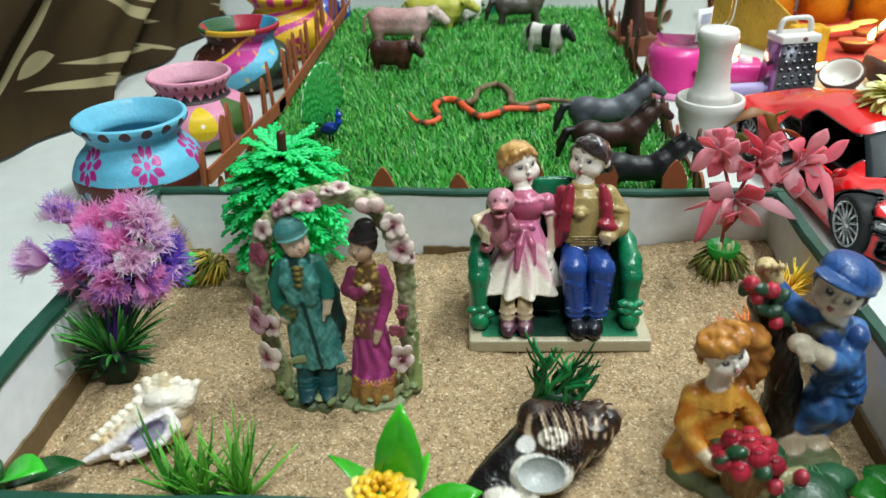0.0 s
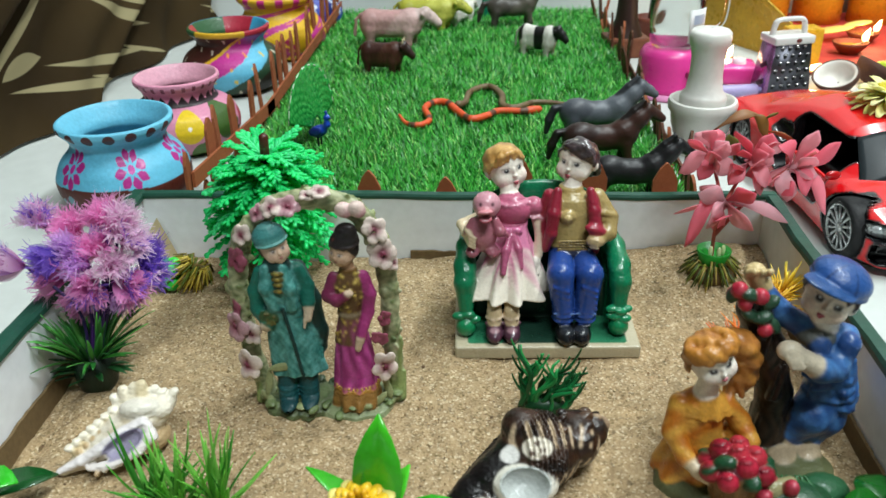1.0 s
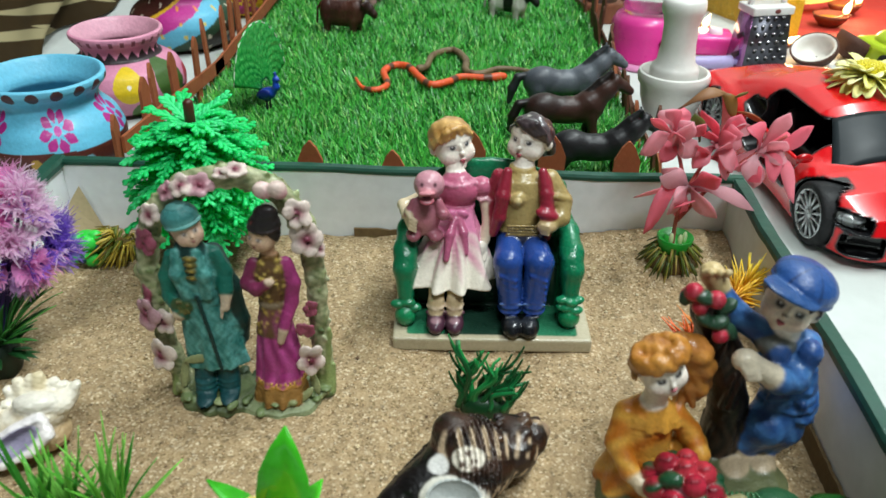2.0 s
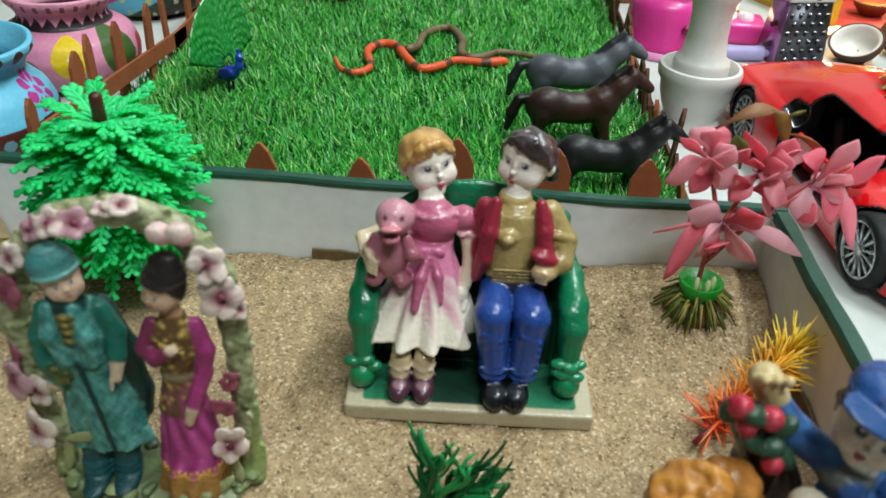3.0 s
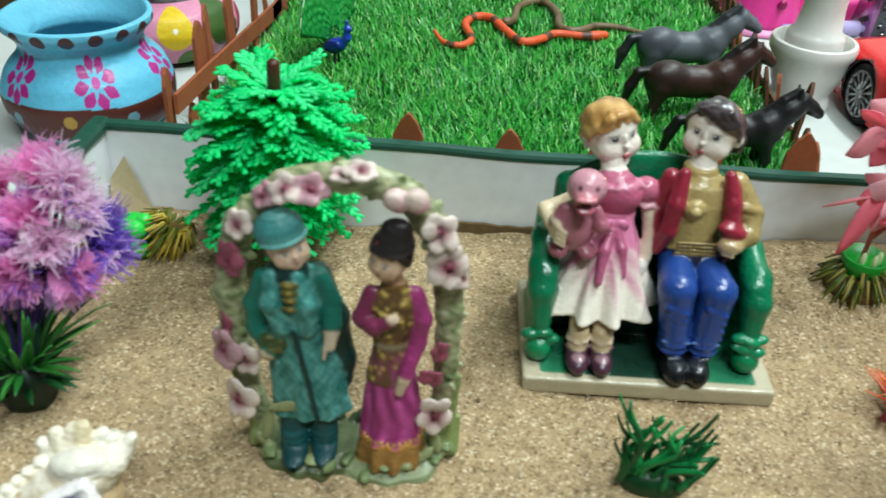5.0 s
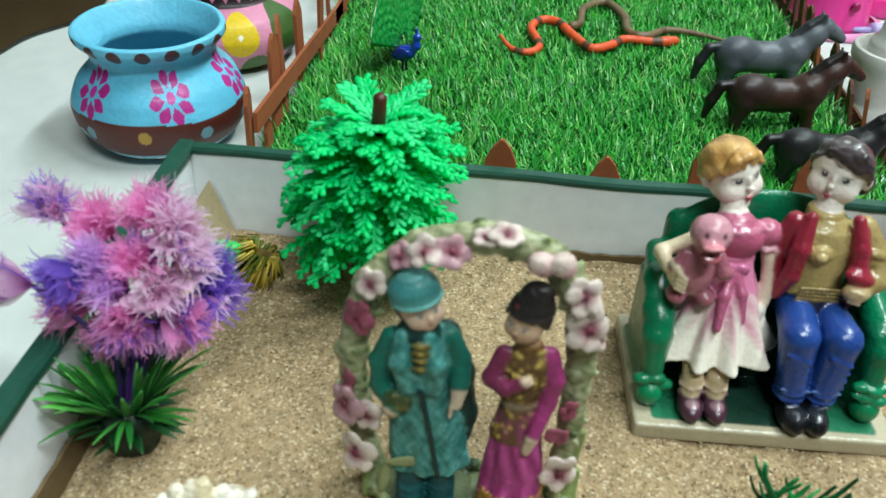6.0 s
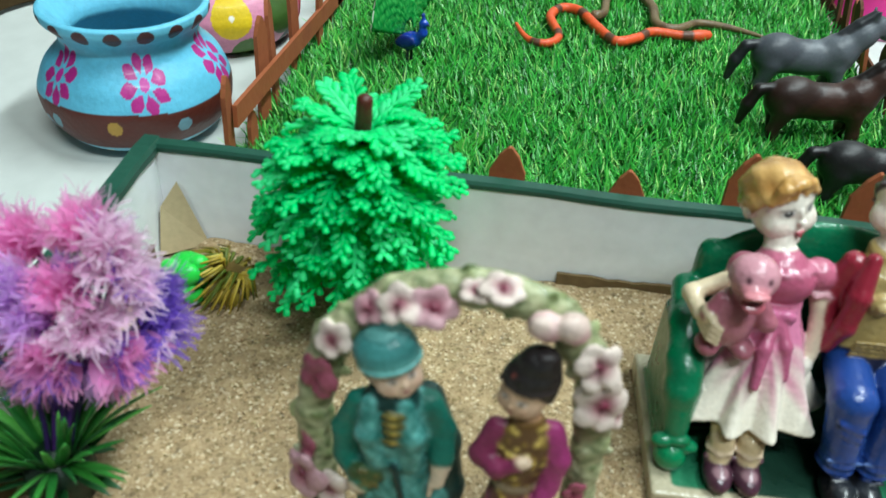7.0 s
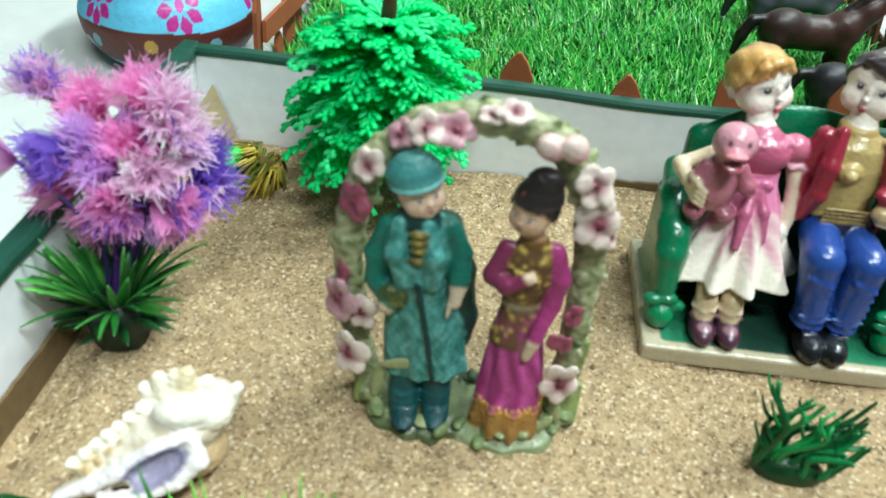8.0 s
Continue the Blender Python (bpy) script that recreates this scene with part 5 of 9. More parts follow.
        for q, turn in ((0.75, 0.4), (0.5, 1.9), (0.28, 3.6)):
            k.path([(qx + x + q * r * math.cos(turn + e), qy + y - 0.25 * r + 0.6 * q * r * math.sin(turn + e), z + r * (1.02 - 0.35 * q)) for e in (0, 0.9, 1.8, 2.7)], 0.0006, tuple(0.55 * v for v in tone), k=0.0003)
    for a in (0.1, 1.6, 2.6, 3.5, 5.0, 5.9):
        k.ball((qx + 0.0135 * math.cos(a), qy + 0.0122 * math.sin(a), 0.0275), (0.0042, 0.0036, 0.0020), leaf, (25, 20, 57 * a), k=0.0004)
    # big leaves, a root and buds at the front
    k.ball((0.0165, -0.0325, 0.008), (0.0185, 0.0145, 0.0095), C("1d4529"), (0, 0, -10), k=0.001)
    for i in range(7):
        k.limb((0.0165 + 0.002 * (i - 3), -0.0225, 0.0165), (0.0165 + 0.0055 * (i - 3), -0.0425, 0.0115), 0.0007, 0.0005, C("2f6338"), k=0.0008)
    k.ball((0.0345, -0.020, 0.007), (0.012, 0.009, 0.005), C("245233"), (0, 10, 20), k=0.001)
    k.path([(-0.001, -0.032, 0.010), (0.006, -0.031, 0.0165), (0.014, -0.029, 0.0185)], [0.0038, 0.0040, 0.0030], C("8f8a62"))
    for x, y, z in ((0.0045, -0.028, 0.0205), (0.0125, -0.0345, 0.0205), (0.0010, -0.036, 0.016)):
        k.ball((x, y, z), (0.0034, 0.0034, 0.0042), C("a52a3c"), k=0.0005)
        k.ball((x, y - 0.001, z + 0.002), 0.0022, C("b9485a"), k=0.0004)

    # tree stump with climbing roses
    def stump(X, Y, Z):
        return blend(C("130d0b"), C("3a2a20"), 0.5 + 0.5 * np.sin(X * 1400 + 3 * np.sin(Z * 260) + Y * 900))
    trunk = [(0.0170, 0.014, 0.0), (0.0165, 0.014, 0.036), (0.0105, 0.015, 0.060), (0.0005, 0.0165, 0.082)]
    k.path(trunk, [0.0098, 0.0082, 0.0080, 0.0080], stump, k=0.003)
    for _ in range(26):
        a, i = rng.uniform(0, 6.28), rng.randrange(3)
        p = np.array(trunk[i]) * 0.5 + np.array(trunk[i + 1]) * 0.5
        k.limb((p[0] + 0.0085 * math.cos(a), p[1] + 0.0085 * math.sin(a), p[2] - 0.010), (p[0] + 0.0085 * math.cos(a + 0.3), p[1] + 0.0085 * math.sin(a + 0.3), p[2] + 0.008), 0.0014, 0.0009, stump, k=0.001)
    for x, y, z, r in ((-0.0100, 0.0085, 0.0965, 0.0038), (-0.0010, 0.0070, 0.0940, 0.0039), (-0.0068, 0.0075, 0.0900, 0.0034), (0.0030, 0.0050, 0.0775, 0.0034), (-0.0105, 0.013, 0.0915, 0.0036)):
        k.ball((x, y, z), r, rose, k=0.0004)
        k.ball((x, y - 0.001, z + r * 0.4), r * 0.68, C("b62c40"), k=0.0003)
        k.ball((x - 0.0004, y - r * 0.85, z + r * 0.6), r * 0.22, C("d0606e"), mode="paint")
    for x, y, z, t in ((-0.0060, 0.0065, 0.0955, 20), (0.0045, 0.009, 0.0895, -40), (-0.004, 0.0065, 0.0845, 30), (0.0012, 0.006, 0.0835, -20), (0.007, 0.0065, 0.0790, 50), (-0.0115, 0.010, 0.0935, -60)):
        k.ball((x, y, z), (0.0048, 0.0034, 0.0026), C("1f3f2a"), (20, t, 0), k=0.0005)
    # boy
    dblue = C("152c58")

    def denim(X, Y, Z):
        t = 0.5 + 0.5 * np.sin(Z * 380 + 2.5 * np.sin(X * 240 + Y * 300)) * np.sin(X * 350 + 2 * np.sin(Z * 190))
        return blend(C("1d3f74"), C("4474ac"), t)
    for x, y in ((0.0215, 0.002), (0.0345, 0.006)):
        k.limb((x + 0.006, y + 0.011, 0.018), (x + 0.002, y + 0.006, 0.006), 0.0046, 0.0044, C("b5a184"))
        k.ball((x, y, 0.0062), (0.0068, 0.0100, 0.0044), C("a8957a"), (0, 0, -20))
    k.path([(0.0425, 0.017, 0.036), (0.0345, 0.010, 0.026), (0.0285, 0.012, 0.0155)], [0.0105, 0.0096, 0.0078], denim, k=0.003)
    k.path([(0.0450, 0.018, 0.035), (0.0425, 0.014, 0.022), (0.0385, 0.014, 0.0135)], [0.0110, 0.0096, 0.0078], denim, k=0.003)
    k.path([(0.0445, 0.017, 0.037), (0.0405, 0.015, 0.050), (0.0345, 0.0125, 0.066), (0.0325, 0.012, 0.0720)], [0.0114, 0.0110, 0.0100, 0.0085], denim, k=0.003)
    for _ in range(26):
        a, u = rng.uniform(math.pi, 2 * math.pi), rng.random()
        p = np.array((0.045, 0.017, 0.028)) * (1 - u) + np.array((0.035, 0.0125, 0.064)) * u
        k.limb(p + 0.0118 * np.array((math.cos(a), math.sin(a), 0)), p + 0.0116 * np.array((math.cos(a + 0.6), math.sin(a + 0.6), rng.uniform(-.2, .5))), 0.0016, 0.0008, denim, k=0.0018)
    for s, x in ((-1, 0.0270), (1, 0.0405)):
        k.path([(x, 0.0035, 0.0715), (x - 0.001 * s, 0.0020, 0.0655)], [0.0055, 0.0040], C("244780"), k=0.0012)
    k.ball((0.0268, 0.0065, 0.0735), (0.0085, 0.0065, 0.0050), C("5c5f5a"), k=0.001)
    k.path([(0.0245, 0.0100, 0.0745), (0.0120, 0.0160, 0.0810), (0.0035, 0.0190, 0.0910)], [0.0058, 0.0054, 0.0046], denim)
    k.path([(0.0030, 0.0192, 0.0930), (-0.0005, 0.0195, 0.0985)], [0.0048, 0.0052], C("bfa878"))
    for i in range(3):
        k.limb((-0.0040 + 0.0036 * i, 0.0170, 0.1000), (-0.0030 + 0.0036 * i, 0.0140, 0.1025), 0.0019, 0.0016, C("bfa878"), k=0.0006)
    k.path([(0.0415, 0.0110, 0.0700), (0.0350, 0.0000, 0.0610), (0.0275, -0.0045, 0.0630)], [0.0068, 0.0066, 0.0062], denim)
    k.path([(0.0265, -0.0048, 0.0635), (0.0150, -0.0060, 0.0715)], [0.0052, 0.0044], C("cdbfa8"))
    k.ball((0.0110, -0.0062, 0.0742), (0.0056, 0.0046, 0.0048), C("cdbfa8"))
    for i in range(3):
        k.limb((0.0095 + 0.0022 * i, -0.0100, 0.0730 - 0.0005 * i), (0.0120 + 0.0020 * i, -0.0110, 0.0685), 0.0016, 0.0013, C("cdbfa8"), k=0.0005)
    k.limb((0.0305, 0.010, 0.072), (0.0305, 0.009, 0.086), 0.0062, 0.0056, SKIN, k=0.002)
    f2 = Clay((0.006, -0.018, 0.073), (0.051, 0.030, 0.120), 0.00046)
    h = Head(f2, (0.0296, 0.0080, 0.0940), 0.0111, yaw=-26, nod=4, tip=-22, skin=C("dcc8b2"), lips="b0525c", eye="241c1c", fine=1.35)
    h.ear(1)
    h.hair(C("3a2620"), C("1c1210"), line=-0.22, strands=10, depth=0.05, bulk=(1.14, 1.14, 1.10), wave=0.14)

    def cap(X, Y, Z):
        p = (X - h.c[0], Y - h.c[1], Z - h.c[2])
        x, y = [(h.m[0, i] * p[0] + h.m[1, i] * p[1] + h.m[2, i] * p[2]) for i in (0, 1)]
        a = np.arctan2(y - 0.15 * h.r, x)
        return blend(dblue, C("234a86"), np.clip(6 * np.abs(np.sin(3 * a)) - 0.2, 0, 1))
    h.blob((0, 0.22, 0.80), (1.22, 1.24, 0.74), cap, 0.0006)
    h.blob((0, 0.15, 0.58), (1.24, 1.26, 0.20), C("1a3a70"), 0.0008)
    h.blob((-0.30, -0.98, 0.72), (1.02, 0.72, 0.10), C("26497c"), 0.0016)
    h.blob((-0.62, -1.42, 0.78), (0.78, 0.46, 0.09), C("26497c"), 0.0016)
    h.blob((-0.80, -1.66, 0.84), (0.48, 0.30, 0.08), C("26497c"), 0.0012)
    h.blob((0, 0.22, 1.5), (0.13, 0.13, 0.08), C("1d3f78"), 0.0004)
    k.rough(0.00024, 0.0012)
    for c in (f, f2):
        c.rough(0.0001, 0.0012)
    return k, f, f2


sculpted("figurine", garden_kids(), RESIN_SOFT, pose(0.1730, 0.3170, 0.0, 0, 0, 0),
         "resin figurine of an orange doll with roses and blue-capped doll", "figurine")


# ---- plastic plants ----
def arc(a, out, rise, droop, n=7):
    """Points of a leaf that rises from the origin towards the angle a, out metres off, and droops at its tip."""
    t = np.linspace(0, 1, n)
    return np.c_[np.cos(a) * out * t, np.sin(a) * out * t, rise * t - droop * t ** 2.5]


LEAF_W = np.array((0.35, 0.8, 1.0, 0.95, 0.75, 0.45, 0.05))


def glide(points, n=12):
    """A smooth line through a few bends."""
    p = np.asarray(points, float)
    q = [p[0]]
    for i in range(len(p) - 1):
        p0, p1, p2, p3 = p[max(i - 1, 0)], p[i], p[i + 1], p[min(i + 2, len(p) - 1)]
        for t in np.linspace(0, 1, n + 1)[1:]:
            q.append(0.5 * (2 * p1 + (p2 - p0) * t + (2 * p0 - 5 * p1 + 4 * p2 - p3) * t * t + (3 * p1 - p0 - 3 * p2 + p3) * t ** 3))
    return np.array(q)


def plant_tree():
    rng = random.Random(3)
    tree = thing("toy_tree", "bright green plastic toy tree with feathery fronds round a brown trunk", "toy tree", (-0.0975, 0.4975, -0.002))
    axis = lambda z: np.array((0.012 * z / 0.115, -0.026 * z / 0.115, z))
    part("trunk", Geo().tube([axis(z) for z in np.linspace(0, 0.1165, 12)] + [axis(0.1180)], [*np.linspace(0.0044, 0.0029, 12), 0.0015], C("4a2014"), 12), material("brown_plastic_trunk", C("4a2014"), 0.45, 0.2, 80, 0.3), tree)
    green = petal_material("bright_green_plastic", 0.36, 0.5)
    tones = (C("46f69a"), C("38ec8c"), C("60fcae"), C("3ef092"))
    layers = 14
    for lay in range(layers):
        u = lay / (layers - 1)
        z = 0.039 + 0.0600 * u
        reach = float(np.interp(u, (0, 0.25, 0.55, 0.8, 1), (0.0360, 0.0405, 0.0400, 0.0350, 0.0265)))
        climb = math.radians(float(np.interp(u, (0, 0.3, 0.6, 0.85, 1), (-8, 4, 14, 24, 36))))
        n = 8 if lay == 0 else 13
        for i in range(n):
            a = 2 * math.pi * (i + 0.5 * (lay % 2)) / n + rng.uniform(-0.2, 0.2)
            L = reach * rng.uniform(0.84, 1.10)
            e = climb + rng.uniform(-0.14, 0.14)
            sag = L * rng.uniform(0.06, 0.46)
            p = arc(a, L * math.cos(e), L * math.sin(e), sag, 10) + axis(z)
            col = np.array(rng.choice(tones))
            side = np.array((-math.sin(a), math.cos(a), 0))
            g = Geo().tube(p, np.linspace(0.0013, 0.0009, 10), col, 5)
            for j in range(2, 10):
                tan = p[j] - p[j - 1]
                tan /= np.linalg.norm(tan)
                for s in (-1, 1):
                    d = tan * 0.95 + side * s * rng.uniform(0.55, 0.95) + np.array((0, 0, rng.uniform(-0.30, 0.22)))
                    d /= np.linalg.norm(d)
                    w = 0.0074 * float(np.interp(j, (2, 5, 9), (0.75, 1.0, 0.6))) * rng.uniform(0.85, 1.15)
                    q = [p[j], p[j] + d * w * 0.5 + (0, 0, 0.0003), p[j] + d * w * 0.88, p[j] + d * w]
                    g.tube(q, [0.0009, 0.0014, 0.0016, 0.0008], col * rng.uniform(0.88, 1.08), 5, flat=0.55)
            g.ball(p[-1], 0.0014, col, n=5)
            part("frond", g, green, tree)


def petal_material(name="sheer_dyed_petal", rough=0.5, through_light=0.35, clear=0.0):
    m = material(name, rough=rough, vary=0.12, scale=90, bump=0, attribute="paint")
    nt = m.node_tree
    out, b = nt.nodes["Material Output"], nt.nodes["Principled BSDF"]
    tr = nt.nodes.new("ShaderNodeBsdfTranslucent")
    at = [n for n in nt.nodes if n.bl_idname == "ShaderNodeAttribute"][0]
    nt.links.new(at.outputs["Color"], tr.inputs["Color"])
    mix = nt.nodes.new("ShaderNodeMixShader")
    mix.inputs[0].default_value = through_light
    nt.links.new(b.outputs[0], mix.inputs[1])
    nt.links.new(tr.outputs[0], mix.inputs[2])
    nt.links.new(mix.outputs[0], out.inputs["Surface"])
    if clear:
        see, over = nt.nodes.new("ShaderNodeBsdfTransparent"), nt.nodes.new("ShaderNodeMixShader")
        over.inputs[0].default_value = clear
        nt.links.new(mix.outputs[0], over.inputs[1])
        nt.links.new(see.outputs[0], over.inputs[2])
        nt.links.new(over.outputs[0], out.inputs["Surface"])
    return m


PETAL = petal_material()
SHEER = petal_material("sheer_organza_petal", 0.7, 0.5, 0.42)
plant_tree()


def plant_purple():
    rng = random.Random(8)
    plant = thing("artificial_plant", "purple and pink sheer fringed flowers above dark green spiky leaves", "artificial plant", (-0.1720, 0.3760, -0.003))
    dark = material("dark_green_plastic", C("0c2616"), 0.5, 0.2, 120, 0.3)
    part("root_block", Geo().lathe([(0.001, 0), (0.0092, 0), (0.0112, 0.006), (0.0118, 0.014), (0.0102, 0.022), (0.001, 0.025)], seg=20, colour=C("0c2616")), dark, plant)
    for i in range(110):
        a = rng.uniform(0, 6.283)
        low = i % 4 == 0
        L = rng.uniform(0.008, 0.016) if low else rng.uniform(0.025, 0.046)
        e = rng.uniform(-0.2, 0.5) if low else rng.uniform(0.45, 1.35)
        r0, z0 = (0.0095, rng.uniform(0.012, 0.020)) if low else (0.0065, 0.022)
        p = arc(a, L * math.cos(e), L * math.sin(e), L * rng.uniform(0.04, 0.22)) + (r0 * math.cos(a), r0 * math.sin(a), z0)
        side = (-math.sin(a), math.cos(a), rng.uniform(-0.4, 0.4))
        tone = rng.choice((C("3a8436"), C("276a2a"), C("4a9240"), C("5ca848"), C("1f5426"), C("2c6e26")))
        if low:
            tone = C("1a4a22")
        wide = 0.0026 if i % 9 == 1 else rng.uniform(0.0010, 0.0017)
        # shade near the pot is put into each leaf's colour, darkest at its foot
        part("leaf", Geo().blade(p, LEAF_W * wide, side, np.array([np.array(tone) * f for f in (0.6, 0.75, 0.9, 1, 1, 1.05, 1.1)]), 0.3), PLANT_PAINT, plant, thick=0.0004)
    # sheer fringed trumpets: heart (x, y, z), where the mouth points (x, z), kind of colour
    heads = [(-0.029, 0.036, 0.085, -0.05, 1.0, 0), (-0.026, 0.004, 0.078, -0.97, 0.2, 0), (-0.009, 0.034, 0.080, -0.3, 0.8, 1), (0.010, 0.034, 0.087, 0.1, 0.95, 1), (0.018, 0.028, 0.088, 0.5, 0.8, 0), (0.020, 0.024, 0.080, 0.75, 0.5, 0),
             (0.022, 0.032, 0.070, 0.9, 0.4, 2), (0.025, 0.028, 0.063, 0.9, 0.0, 2), (-0.009, 0.012, 0.081, -0.3, 0.0, 2), (-0.008, 0.010, 0.067, -0.9, 0.05, 1), (0.003, 0.016, 0.070, -0.2, 0.3, 3), (0.001, 0.014, 0.059, -0.3, -0.4, 1),
             (0.014, 0.018, 0.059, 0.4, -0.4, 3), (0.019, 0.016, 0.064, 0.6, -0.1, 1), (0.009, 0.022, 0.076, 0.0, 0.7, 1), (-0.003, 0.020, 0.076, -0.3, 0.5, 3), (0.013, 0.016, 0.070, 0.3, 0.3, 0), (0.006, 0.012, 0.064, 0.0, 0.0, 1)]
    deep = (C("e68ac8"), C("e048ac"), C("5a3cba"), C("b458cc"))
    pale = (C("fbe0f4"), C("fbaee2"), C("9a74e0"), C("ecc4f8"))
    for x, y, z, ux, uz, kind in heads:
        c = np.array((x, y, z))
        foot = np.array((0.10 * x, 0.1 * y, 0.020))
        mid = np.array((0.30 * x + 0.006, 0.4 * y, 0.052))
        part("stem", Geo().tube(glide([foot, mid, c], 5), np.linspace(0.0011, 0.0009, 11), C("4a2a6c") if kind % 2 else C("38285c"), 6), PLANT_PAINT, plant)
        ax = np.array((ux, -0.35, uz))
        ax /= np.linalg.norm(ax)
        e1 = np.cross(ax, (0.3, 1, 0.2))
        e1 /= np.linalg.norm(e1)
        e2 = np.cross(ax, e1)
        g = Geo()
        petals = 14
        for i in range(petals):
            a = 2 * math.pi * (i + rng.uniform(-0.3, 0.3)) / petals * (2 if i % 2 else 1)
            out = math.cos(a) * e1 + math.sin(a) * e2
            open_ = rng.uniform(0.5, 0.95) if i % 2 else rng.uniform(0.1, 0.6)
            d = ax * math.cos(open_) + out * math.sin(open_)
            s = np.cross(d, out + 0.3 * np.array([rng.gauss(0, 1) for _ in range(3)]))
            s /= np.linalg.norm(s)
            nrm = np.cross(d, s)
            L = rng.uniform(0.0160, 0.0225)
            k = kind if rng.random() < 0.8 else rng.randrange(4)
            c0, c1 = np.array(deep[k]), np.array(pale[k]) * rng.uniform(0.9, 1.06)
            cup = rng.uniform(-0.1, 0.4)
            # the undivided sheer throat of the petal
            t5 = np.linspace(0, 0.72, 6)[:, None]
            g.blade(c + d * L * t5 + nrm * cup * L * t5 ** 2, np.array((0.06, 0.19, 0.31, 0.38, 0.40, 0.38)) * L, s, np.array([c0 * (1 - u) + c1 * u for u in (0.0, 0.2, 0.4, 0.6, 0.75, 0.9)]), rng.uniform(0.2, 0.7))
            # its soft fringe
            for j in range(17):
                v = j / 8 - 1 + rng.uniform(-0.08, 0.08)
                l = L * rng.uniform(0.18, 0.34) * (1 - 0.18 * v * v)
                o = c + d * L * (0.56 + 0.16 * rng.random()) + s * v * 0.34 * L + nrm * L * (cup * 0.4 + 0.12 * abs(v))
                f = d + s * v * 0.6 + nrm * rng.uniform(-0.5, 0.5)
                f /= np.linalg.norm(f)
                u = np.linspace(0, 1, 5)[:, None]
                bend = nrm * rng.uniform(-0.6, 0.6) * l + s * rng.uniform(-0.5, 0.5) * l
                q = o + f * l * u + bend * u ** 2
                w = rng.uniform(0.0003, 0.0006)
                g.blade(q, np.array((0.8, 1.0, 1.0, 0.9, 0.5)) * w, s + 0.4 * nrm * rng.uniform(-1, 1), np.array([0.35 * c0 + 0.65 * c1, 0.15 * c0 + 0.85 * c1, c1, c1, c1 * 1.04]), rng.uniform(0, 0.4))
        part("flower_plume", g, SHEER, plant)


plant_purple()


def spiky_clump(parent, c, r, axis_turn, rng, tones, n=150, long=1.0):
    """A tuft of thin curved needles round c."""
    g = Geo()
    for _ in range(n):
        a, b = rng.uniform(0, 6.283), rng.uniform(-0.35, 0.75)
        d = np.array((math.cos(a) * math.cos(b), math.sin(a) * math.cos(b), math.sin(b)))
        L = r * rng.uniform(0.7, 1.15) * long
        p = np.array([d * r * 0.15, d * L * 0.6 + (0, 0, 0.10 * L), d * L + (0, 0, -0.42 * L)])
        g.tube(p, [0.0008, 0.0009, 0.0003], rng.choice(tones), 4)
    return part("needle_tuft", g, PLANT_PAINT, parent, at=pose(*c, *axis_turn))


